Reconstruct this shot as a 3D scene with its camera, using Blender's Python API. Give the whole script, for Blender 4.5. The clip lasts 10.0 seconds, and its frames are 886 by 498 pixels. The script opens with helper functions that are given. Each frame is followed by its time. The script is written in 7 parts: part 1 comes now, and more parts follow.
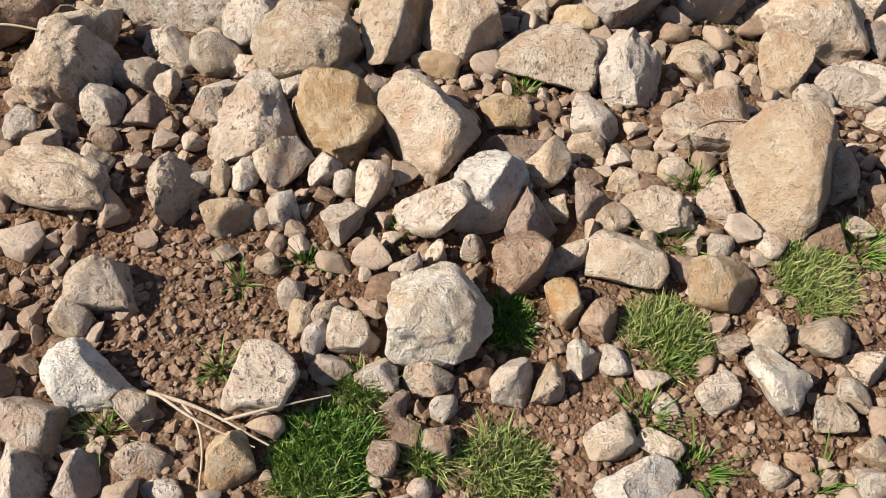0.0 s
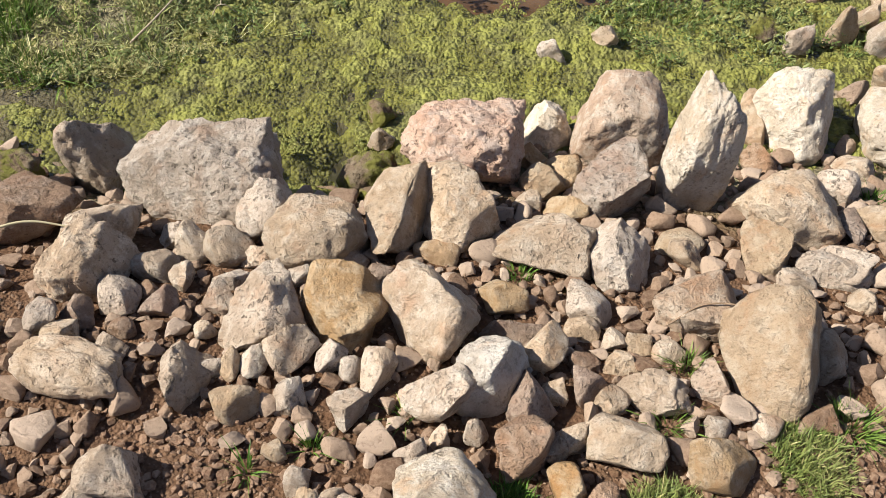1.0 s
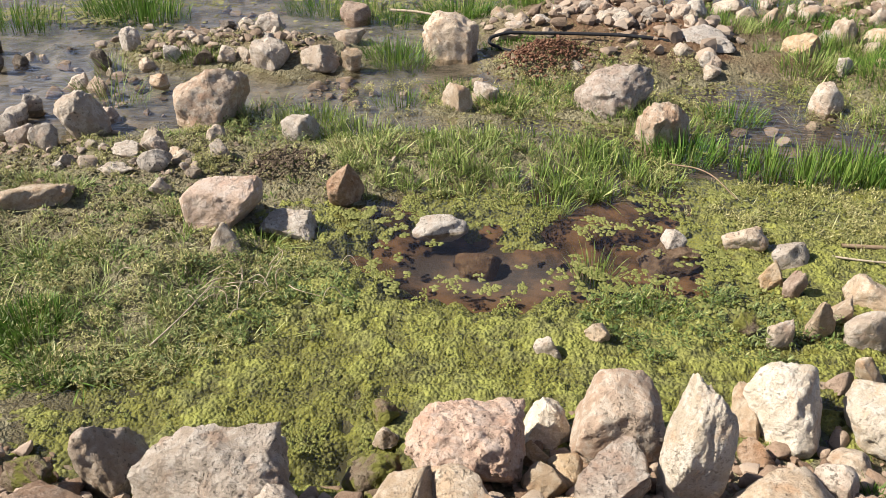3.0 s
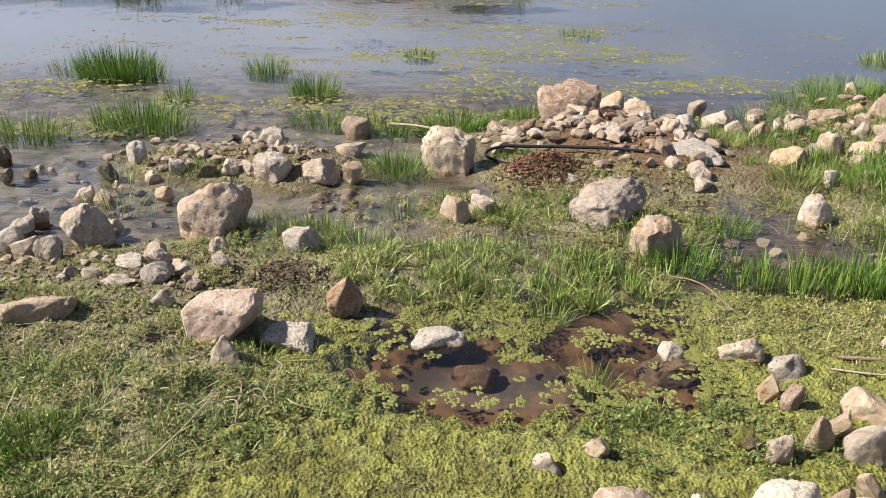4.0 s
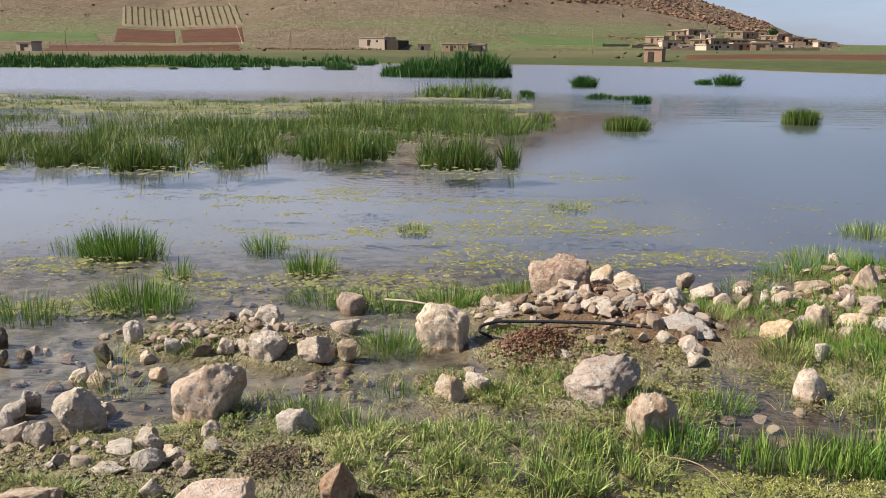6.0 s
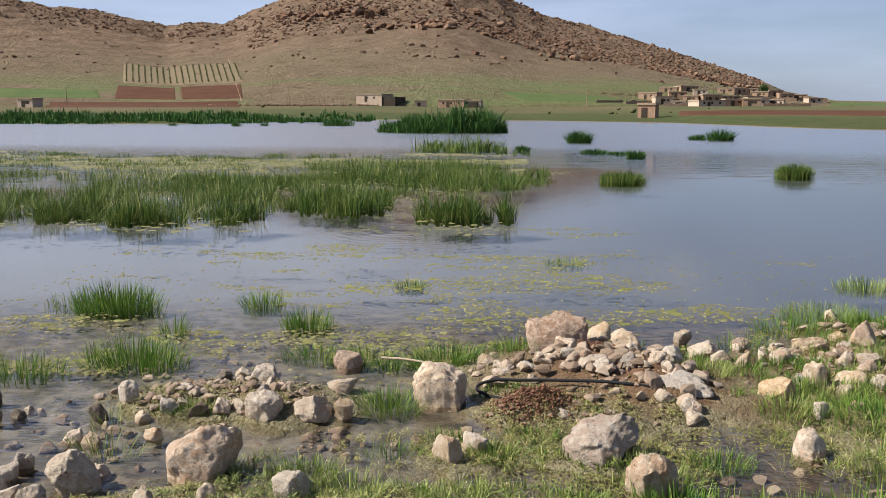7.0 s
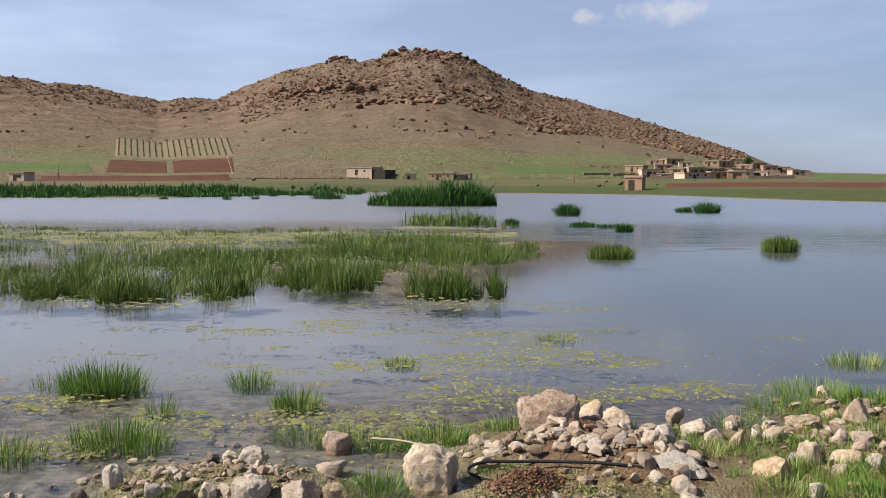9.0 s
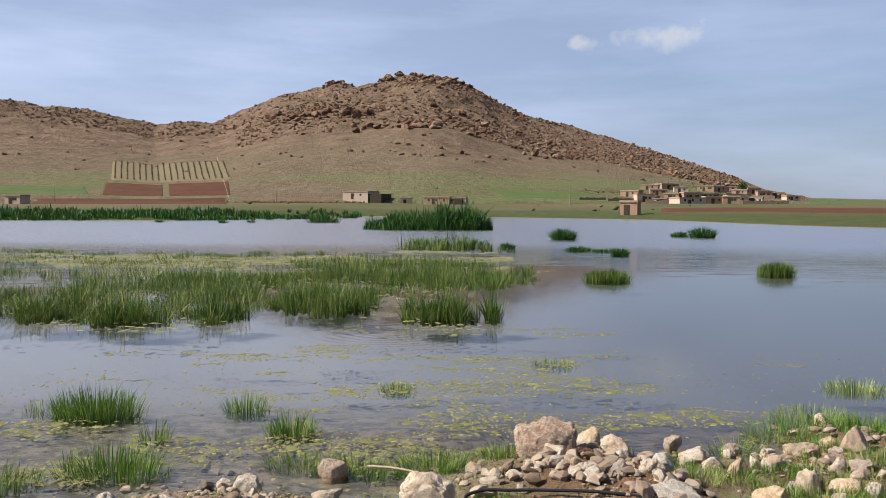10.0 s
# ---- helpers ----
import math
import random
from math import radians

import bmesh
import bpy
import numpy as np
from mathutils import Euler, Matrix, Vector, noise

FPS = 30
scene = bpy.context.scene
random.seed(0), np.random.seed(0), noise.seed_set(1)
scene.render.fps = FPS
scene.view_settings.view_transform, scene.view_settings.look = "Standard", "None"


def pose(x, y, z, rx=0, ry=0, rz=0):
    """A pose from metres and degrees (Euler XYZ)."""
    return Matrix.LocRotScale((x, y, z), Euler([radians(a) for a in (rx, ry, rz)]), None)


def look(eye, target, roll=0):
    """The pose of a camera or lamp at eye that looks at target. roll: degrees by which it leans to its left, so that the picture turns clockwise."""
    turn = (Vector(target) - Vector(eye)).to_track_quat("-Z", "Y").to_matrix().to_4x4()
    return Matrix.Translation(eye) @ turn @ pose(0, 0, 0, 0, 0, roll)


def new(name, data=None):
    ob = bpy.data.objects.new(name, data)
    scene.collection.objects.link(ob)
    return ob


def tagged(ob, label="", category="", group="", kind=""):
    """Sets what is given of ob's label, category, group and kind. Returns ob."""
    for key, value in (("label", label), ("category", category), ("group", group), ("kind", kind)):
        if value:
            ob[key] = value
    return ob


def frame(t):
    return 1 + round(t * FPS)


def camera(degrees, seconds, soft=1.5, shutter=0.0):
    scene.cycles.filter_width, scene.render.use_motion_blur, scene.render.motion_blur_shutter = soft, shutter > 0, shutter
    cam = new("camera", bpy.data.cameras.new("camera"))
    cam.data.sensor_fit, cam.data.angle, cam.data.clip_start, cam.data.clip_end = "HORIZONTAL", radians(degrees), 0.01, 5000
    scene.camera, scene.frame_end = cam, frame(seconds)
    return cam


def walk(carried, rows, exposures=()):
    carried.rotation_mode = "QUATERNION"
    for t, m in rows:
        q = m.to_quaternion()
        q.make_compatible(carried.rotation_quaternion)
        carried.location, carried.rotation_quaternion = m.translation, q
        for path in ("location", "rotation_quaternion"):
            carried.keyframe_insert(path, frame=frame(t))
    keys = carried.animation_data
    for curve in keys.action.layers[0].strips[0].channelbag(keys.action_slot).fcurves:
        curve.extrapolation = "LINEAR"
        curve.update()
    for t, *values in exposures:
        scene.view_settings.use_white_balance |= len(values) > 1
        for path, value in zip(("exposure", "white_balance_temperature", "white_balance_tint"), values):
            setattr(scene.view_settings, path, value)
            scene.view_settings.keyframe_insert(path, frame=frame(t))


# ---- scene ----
cam = camera(55.7, 10.0, soft=0.6)
PATH = [
    (0, (0.227, 0.559, 1.671), (0.164, 1.522, -0.08), 2.9),
    (0.5, (0.218, 0.548, 1.704), (0.14, 1.696, 0.068), 2.4),
    (1, (0.215, 0.545, 1.742), (0.121, 1.84, 0.22), 2.0),
    (1.5, (0.212, 0.54, 1.776), (0.105, 1.96, 0.372), 1.7),
    (2, (0.215, 0.533, 1.81), (0.091, 2.063, 0.528), 1.3),
    (2.5, (0.215, 0.528, 1.841), (0.077, 2.153, 0.683), 1.0),
    (3, (0.215, 0.52, 1.879), (0.068, 2.223, 0.841), 0.7),
    (4.3, (0.214, 0.496, 1.957), (0.058, 2.336, 1.188), 0.7),
    (4.5, (0.217, 0.501, 1.965), (0.06, 2.354, 1.23), 0.7),
    (5, (0.216, 0.495, 1.983), (0.059, 2.382, 1.338), 0.6),
    (5.5, (0.215, 0.485, 2.018), (0.058, 2.402, 1.47), 0.4),
    (6, (0.213, 0.479, 2.048), (0.06, 2.42, 1.592), 0.2),
    (7.5, (0.211, 0.455, 2.099), (0.066, 2.43, 1.814), 0.1),
    (8, (0.215, 0.456, 2.113), (0.075, 2.436, 1.872), 0.0),
    (8.5, (0.215, 0.458, 2.126), (0.084, 2.444, 1.928), -0.0),
    (9, (0.209, 0.459, 2.141), (0.084, 2.449, 1.98), -0.0),
    (9.5, (0.2, 0.466, 2.151), (0.081, 2.459, 2.024), 0.1),
    (10, (0.197, 0.466, 2.159), (0.082, 2.46, 2.055), 0.2),
]
walk(cam, [(t, look(eye, target, roll)) for t, eye, target, roll in PATH], [(0, 1.06), (3, 1.14), (5, 1.13), (6, 1.04), (7.5, 0.92), (10, 0.93)])

# ---- light ----
SUN_EL, SUN_AZ = radians(43), radians(-97)          # azimuth from +y towards +x
world = bpy.data.worlds.new("sky")
scene.world = world
world.use_nodes = True
wn, wl = world.node_tree.nodes, world.node_tree.links
bg = wn["Background"]
sky = wn.new("ShaderNodeTexSky")
sky.sky_type = "NISHITA"
sky.sun_disc = False
sky.sun_elevation, sky.sun_rotation = SUN_EL, SUN_AZ
sky.air_density, sky.dust_density, sky.ozone_density = 1.0, 1.2, 1.8
wtc = wn.new("ShaderNodeTexCoord")
wmap = wn.new("ShaderNodeMapping")
wmap.inputs["Scale"].default_value = (1.6, 1.6, 9.0)
wmap.inputs["Rotation"].default_value = (0.0, 0.06, 0.0)
wl.new(wtc.outputs["Generated"], wmap.inputs["Vector"])
cirrus = wn.new("ShaderNodeTexNoise")
cirrus.inputs["Scale"].default_value, cirrus.inputs["Detail"].default_value, cirrus.inputs["Roughness"].default_value = 1.7, 7.0, 0.55
wl.new(wmap.outputs["Vector"], cirrus.inputs["Vector"])
cramp = wn.new("ShaderNodeMapRange")
cramp.inputs["From Min"].default_value, cramp.inputs["From Max"].default_value = 0.38, 0.72
cramp.inputs["To Min"].default_value, cramp.inputs["To Max"].default_value = 0.42, 0.78
wl.new(cirrus.outputs["Fac"], cramp.inputs["Value"])
cmix = wn.new("ShaderNodeMix")
cmix.data_type = "RGBA"
cmix.inputs["B"].default_value = (9.4, 11.0, 14.8, 1)
wsep = wn.new("ShaderNodeSeparateXYZ")
wl.new(wtc.outputs["Generated"], wsep.inputs[0])
thin = wn.new("ShaderNodeMapRange")
thin.inputs["From Min"].default_value, thin.inputs["From Max"].default_value = 0.2, 0.8
thin.inputs["To Min"].default_value, thin.inputs["To Max"].default_value = 1.0, 0.2
wl.new(wsep.outputs["Z"], thin.inputs["Value"])
veil = wn.new("ShaderNodeMath")
veil.operation = "MULTIPLY"
wl.new(cramp.outputs["Result"], veil.inputs[0])
wl.new(thin.outputs["Result"], veil.inputs[1])
thin_side = wn.new("ShaderNodeMapRange")
thin_side.inputs["From Min"].default_value, thin_side.inputs["From Max"].default_value = -0.15, 0.5
thin_side.inputs["To Min"].default_value, thin_side.inputs["To Max"].default_value = 1.08, 0.62
wl.new(wsep.outputs["X"], thin_side.inputs["Value"])
veil_side = wn.new("ShaderNodeMath")
veil_side.operation = "MULTIPLY"
wl.new(veil.outputs[0], veil_side.inputs[0])
wl.new(thin_side.outputs["Result"], veil_side.inputs[1])
wl.new(veil_side.outputs[0], cmix.inputs["Factor"])
tint = wn.new("ShaderNodeMix")
tint.data_type, tint.blend_type = "RGBA", "MULTIPLY"
tint.inputs["Factor"].default_value = 1.0
tint.inputs["B"].default_value = (0.98, 1.06, 1.3, 1)
wl.new(sky.outputs["Color"], tint.inputs["A"])
wl.new(tint.outputs["Result"], cmix.inputs["A"])


def small_cloud(previous, direction, radius, flat):
    """A small fair-weather cloud in the sky round a direction."""
    d = Vector(direction).normalized()
    sub = wn.new("ShaderNodeVectorMath")
    sub.operation = "SUBTRACT"
    sub.inputs[1].default_value = d
    wl.new(wtc.outputs["Generated"], sub.inputs[0])
    sc = wn.new("ShaderNodeVectorMath")
    sc.operation = "MULTIPLY"
    sc.inputs[1].default_value = (1 / radius, 1 / radius, 1 / flat)
    wl.new(sub.outputs[0], sc.inputs[0])
    ln = wn.new("ShaderNodeVectorMath")
    ln.operation = "LENGTH"
    wl.new(sc.outputs[0], ln.inputs[0])
    n = wn.new("ShaderNodeTexNoise")
    n.inputs["Scale"].default_value, n.inputs["Detail"].default_value = 45.0, 5.0
    wl.new(wtc.outputs["Generated"], n.inputs["Vector"])
    add = wn.new("ShaderNodeMath")
    add.operation = "MULTIPLY_ADD"
    add.inputs[1].default_value = 2.2
    wl.new(n.outputs["Fac"], add.inputs[0])
    wl.new(ln.outputs["Value"], add.inputs[2])
    mr = wn.new("ShaderNodeMapRange")
    mr.inputs["From Min"].default_value, mr.inputs["From Max"].default_value = 2.0, 1.45
    mr.inputs["To Min"].default_value, mr.inputs["To Max"].default_value = 0.0, 0.55
    wl.new(add.outputs[0], mr.inputs["Value"])
    mx = wn.new("ShaderNodeMix")
    mx.data_type = "RGBA"
    mx.inputs["B"].default_value = (10.5, 10.6, 11.0, 1)
    wl.new(mr.outputs["Result"], mx.inputs["Factor"])
    wl.new(previous.outputs["Result"], mx.inputs["A"])
    return mx


lit = small_cloud(cmix, (0.195, 1.0, 0.197), 0.055, 0.018)
lit = small_cloud(lit, (0.105, 1.0, 0.190), 0.026, 0.010)
wl.new(lit.outputs["Result"], bg.inputs["Color"])
bg.inputs["Strength"].default_value = 0.0365
sun = new("sun", bpy.data.lights.new("sun", "SUN"))
sun.data.energy, sun.data.angle, sun.data.color = 5.0, radians(0.55), (1.0, 0.95, 0.87)
sd = Vector((math.sin(SUN_AZ) * math.cos(SUN_EL), math.cos(SUN_AZ) * math.cos(SUN_EL), math.sin(SUN_EL)))
sun.matrix_world = look(sd * 50, (0, 0, 0))


# ---- materials ----
def mat(name, rough=0.8, spec=0.3):
    m = bpy.data.materials.new(name)
    m.use_nodes = True
    b = m.node_tree.nodes["Principled BSDF"]
    b.inputs["Roughness"].default_value = rough
    b.inputs["Specular IOR Level"].default_value = spec
    return m, m.node_tree.nodes, m.node_tree.links, b


def node(nodes, kind, **values):
    n = nodes.new("ShaderNode" + kind)
    for k, v in values.items():
        n.inputs[k.replace("_", " ")].default_value = v
    return n


def ramp(nodes, links, src, stops):
    r = nodes.new("ShaderNodeValToRGB")
    while len(r.color_ramp.elements) < len(stops):
        r.color_ramp.elements.new(0.5)
    for e, (p, c) in zip(r.color_ramp.elements, stops):
        e.position, e.color = p, (*c, 1)
    links.new(src, r.inputs["Fac"])
    return r.outputs["Color"]


def mixc(nodes, links, fac, a, b, mode="MIX"):
    m = nodes.new("ShaderNodeMix")
    m.data_type, m.blend_type = "RGBA", mode
    for sock, v in (("Factor", fac), ("A", a), ("B", b)):
        if isinstance(v, (int, float)):
            m.inputs[sock].default_value = v
        elif isinstance(v, tuple):
            m.inputs[sock].default_value = (*v, 1)
        else:
            links.new(v, m.inputs[sock])
    return m.outputs["Result"]


def math_node(nodes, links, op, a, b=0.0, clamp=False):
    m = nodes.new("ShaderNodeMath")
    m.operation, m.use_clamp = op, clamp
    for i, v in enumerate((a, b)):
        if isinstance(v, (int, float)):
            m.inputs[i].default_value = v
        else:
            links.new(v, m.inputs[i])
    return m.outputs[0]


def rng_map(nodes, links, src, a, b, c=0.0, d=1.0):
    m = node(nodes, "MapRange", From_Min=a, From_Max=b, To_Min=c, To_Max=d)
    links.new(src, m.inputs["Value"])
    return m.outputs["Result"]


def bump(nodes, links, height, strength, distance, bsdf, after=None):
    b = node(nodes, "Bump", Strength=strength, Distance=distance)
    links.new(height, b.inputs["Height"])
    if after is not None:
        links.new(after, b.inputs["Normal"])
    links.new(b.outputs["Normal"], bsdf.inputs["Normal"])
    return b.outputs["Normal"]


def stone_material(name, base, stain, pale, pits=0.5, moss=0.0):
    """Weathered limestone: blotches, pale crust, iron stains, pits and grit."""
    m, n, l, b = mat(name, 0.9, 0.18)
    co = n.new("ShaderNodeTexCoord")
    info = n.new("ShaderNodeObjectInfo")
    k = n.new("ShaderNodeVectorMath")
    k.operation = "SCALE"
    k.inputs[0].default_value = (31.0, 57.0, 83.0)
    l.new(info.outputs["Random"], k.inputs["Scale"])
    off = n.new("ShaderNodeVectorMath")
    off.operation = "ADD"
    l.new(co.outputs["Object"], off.inputs[0])
    l.new(k.outputs[0], off.inputs[1])

    def tex(scale, detail, rough, distortion=0.0):
        t = node(n, "TexNoise", Scale=scale, Detail=detail, Roughness=rough, Distortion=distortion)
        l.new(off.outputs[0], t.inputs["Vector"])
        return t.outputs["Fac"]

    big, crust, iron, cave = tex(7.5, 6.0, 0.62), tex(21.0, 8.0, 0.7), tex(12.5, 5.0, 0.6, 0.4), tex(34.0, 6.0, 0.72)
    grit, hole, hole2 = tex(240.0, 4.0, 0.75), tex(62.0, 3.0, 0.5, 0.3), tex(135.0, 3.0, 0.55, 0.2)
    c = mixc(n, l, rng_map(n, l, big, 0.40, 0.60), base, stain)
    c = mixc(n, l, rng_map(n, l, crust, 0.47, 0.60, 0.0, 0.75), c, pale)
    c = mixc(n, l, rng_map(n, l, iron, 0.55, 0.68, 0.0, 0.5), c, (stain[0] * 1.06, stain[1] * 0.80, stain[2] * 0.62))
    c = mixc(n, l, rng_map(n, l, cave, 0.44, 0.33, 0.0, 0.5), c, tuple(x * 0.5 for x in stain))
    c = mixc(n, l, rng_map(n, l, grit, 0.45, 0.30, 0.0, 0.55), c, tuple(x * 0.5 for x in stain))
    c = mixc(n, l, rng_map(n, l, grit, 0.56, 0.70, 0.0, 0.35), c, tuple(min(0.85, x * 1.12) for x in pale))
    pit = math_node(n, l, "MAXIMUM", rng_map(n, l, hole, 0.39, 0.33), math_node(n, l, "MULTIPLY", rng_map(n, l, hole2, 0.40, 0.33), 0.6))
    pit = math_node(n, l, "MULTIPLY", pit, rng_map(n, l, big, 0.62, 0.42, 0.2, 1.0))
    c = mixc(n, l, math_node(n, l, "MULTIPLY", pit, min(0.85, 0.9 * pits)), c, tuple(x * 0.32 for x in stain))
    hsv = n.new("ShaderNodeHueSaturation")
    l.new(rng_map(n, l, info.outputs["Random"], 0.0, 1.0, 0.84, 1.14), hsv.inputs["Value"])
    turn = math_node(n, l, "FRACT", math_node(n, l, "MULTIPLY", info.outputs["Random"], 7.31))
    l.new(rng_map(n, l, turn, 0.0, 1.0, 0.8, 1.12), hsv.inputs["Saturation"])
    l.new(c, hsv.inputs["Color"])
    c = hsv.outputs["Color"]
    if moss:
        c = mixc(n, l, rng_map(n, l, iron, 0.60 - moss * 0.25, 0.66 - moss * 0.2), c, (0.16, 0.155, 0.035))
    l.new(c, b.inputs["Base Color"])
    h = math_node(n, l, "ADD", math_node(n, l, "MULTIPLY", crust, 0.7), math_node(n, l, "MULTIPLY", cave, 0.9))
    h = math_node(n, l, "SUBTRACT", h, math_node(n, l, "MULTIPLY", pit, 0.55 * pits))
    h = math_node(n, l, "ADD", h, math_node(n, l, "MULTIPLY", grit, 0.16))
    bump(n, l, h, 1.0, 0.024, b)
    return m


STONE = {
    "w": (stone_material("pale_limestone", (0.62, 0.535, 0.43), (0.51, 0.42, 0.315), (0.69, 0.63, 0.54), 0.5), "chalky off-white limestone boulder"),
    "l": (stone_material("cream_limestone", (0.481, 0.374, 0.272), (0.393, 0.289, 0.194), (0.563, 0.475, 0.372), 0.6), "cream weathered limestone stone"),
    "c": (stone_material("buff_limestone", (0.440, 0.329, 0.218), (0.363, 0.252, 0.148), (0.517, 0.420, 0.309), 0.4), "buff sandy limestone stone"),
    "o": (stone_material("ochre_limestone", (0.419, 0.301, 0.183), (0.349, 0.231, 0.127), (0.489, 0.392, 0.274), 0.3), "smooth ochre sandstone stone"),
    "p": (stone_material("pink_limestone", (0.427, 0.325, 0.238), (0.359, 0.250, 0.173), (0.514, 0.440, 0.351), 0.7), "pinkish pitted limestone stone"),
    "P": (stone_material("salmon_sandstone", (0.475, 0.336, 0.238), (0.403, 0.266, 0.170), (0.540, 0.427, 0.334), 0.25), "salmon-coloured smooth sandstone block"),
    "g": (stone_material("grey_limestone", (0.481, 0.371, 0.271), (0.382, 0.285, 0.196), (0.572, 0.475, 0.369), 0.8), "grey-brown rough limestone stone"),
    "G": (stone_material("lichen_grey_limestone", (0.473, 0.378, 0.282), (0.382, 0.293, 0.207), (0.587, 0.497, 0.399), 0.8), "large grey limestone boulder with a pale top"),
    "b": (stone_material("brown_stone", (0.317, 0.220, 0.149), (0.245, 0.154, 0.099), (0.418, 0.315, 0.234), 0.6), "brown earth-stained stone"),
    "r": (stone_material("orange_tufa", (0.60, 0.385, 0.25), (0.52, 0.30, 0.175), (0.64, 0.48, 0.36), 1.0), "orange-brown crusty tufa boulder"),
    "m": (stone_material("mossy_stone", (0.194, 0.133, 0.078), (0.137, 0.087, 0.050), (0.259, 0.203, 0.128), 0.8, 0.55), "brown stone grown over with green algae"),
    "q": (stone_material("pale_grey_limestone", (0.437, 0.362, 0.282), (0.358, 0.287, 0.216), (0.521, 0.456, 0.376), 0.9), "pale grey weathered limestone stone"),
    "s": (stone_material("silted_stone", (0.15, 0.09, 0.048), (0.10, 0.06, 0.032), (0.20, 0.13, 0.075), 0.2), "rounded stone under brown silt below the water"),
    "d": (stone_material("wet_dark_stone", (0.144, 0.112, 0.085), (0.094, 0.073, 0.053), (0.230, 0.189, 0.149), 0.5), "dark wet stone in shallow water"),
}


def leaf_material(name, a, b_, tip, rough=0.55):
    """Blades and leaves, each its own shade, yellower in places, a little see-through."""
    m, n, l, b = mat(name, rough, 0.25)
    geo = n.new("ShaderNodeNewGeometry")
    co = n.new("ShaderNodeTexCoord")
    ns = node(n, "TexNoise", Scale=2.3, Detail=4.0)
    l.new(co.outputs["Object"], ns.inputs["Vector"])
    c = mixc(n, l, geo.outputs["Random Per Island"], a, b_)
    c = mixc(n, l, rng_map(n, l, geo.outputs["Random Per Island"], 0.86, 0.94), c, tip)
    c = mixc(n, l, rng_map(n, l, ns.outputs["Fac"], 0.48, 0.72, 0.0, 0.5), c, tip)
    l.new(c, b.inputs["Base Color"])
    tr = n.new("ShaderNodeBsdfTranslucent")
    l.new(c, tr.inputs["Color"])
    mx = node(n, "MixShader", Fac=0.16)
    l.new(b.outputs[0], mx.inputs[1])
    l.new(tr.outputs[0], mx.inputs[2])
    l.new(mx.outputs[0], n["Material Output"].inputs["Surface"])
    return m


GRASS = leaf_material("marsh_grass", (0.062, 0.114, 0.018), (0.265, 0.333, 0.073), (0.441, 0.437, 0.181))
LUSH = leaf_material("lush_grass", (0.036, 0.095, 0.010), (0.141, 0.247, 0.035), (0.265, 0.305, 0.078))
REED = leaf_material("reed_blades", (0.022, 0.056, 0.007), (0.10, 0.162, 0.024), (0.205, 0.215, 0.055))
FARREED = leaf_material("tall_reeds", (0.015, 0.055, 0.010), (0.040, 0.110, 0.017), (0.067, 0.123, 0.022))
BANKGRASS = leaf_material("bank_grass", (0.065, 0.124, 0.019), (0.210, 0.254, 0.060), (0.420, 0.367, 0.165))
OLIVE = leaf_material("trampled_grass", (0.101, 0.119, 0.038), (0.353, 0.361, 0.126), (0.504, 0.475, 0.260))
DRY = leaf_material("dry_straw", (0.336, 0.282, 0.151), (0.437, 0.378, 0.227), (0.504, 0.458, 0.302), 0.7)
ALGA = leaf_material("algae_pads", (0.100, 0.107, 0.025), (0.187, 0.194, 0.040), (0.241, 0.237, 0.074), 0.7)
SCUM = leaf_material("algae_scum", (0.114, 0.118, 0.031), (0.180, 0.184, 0.049), (0.221, 0.216, 0.074), 0.7)


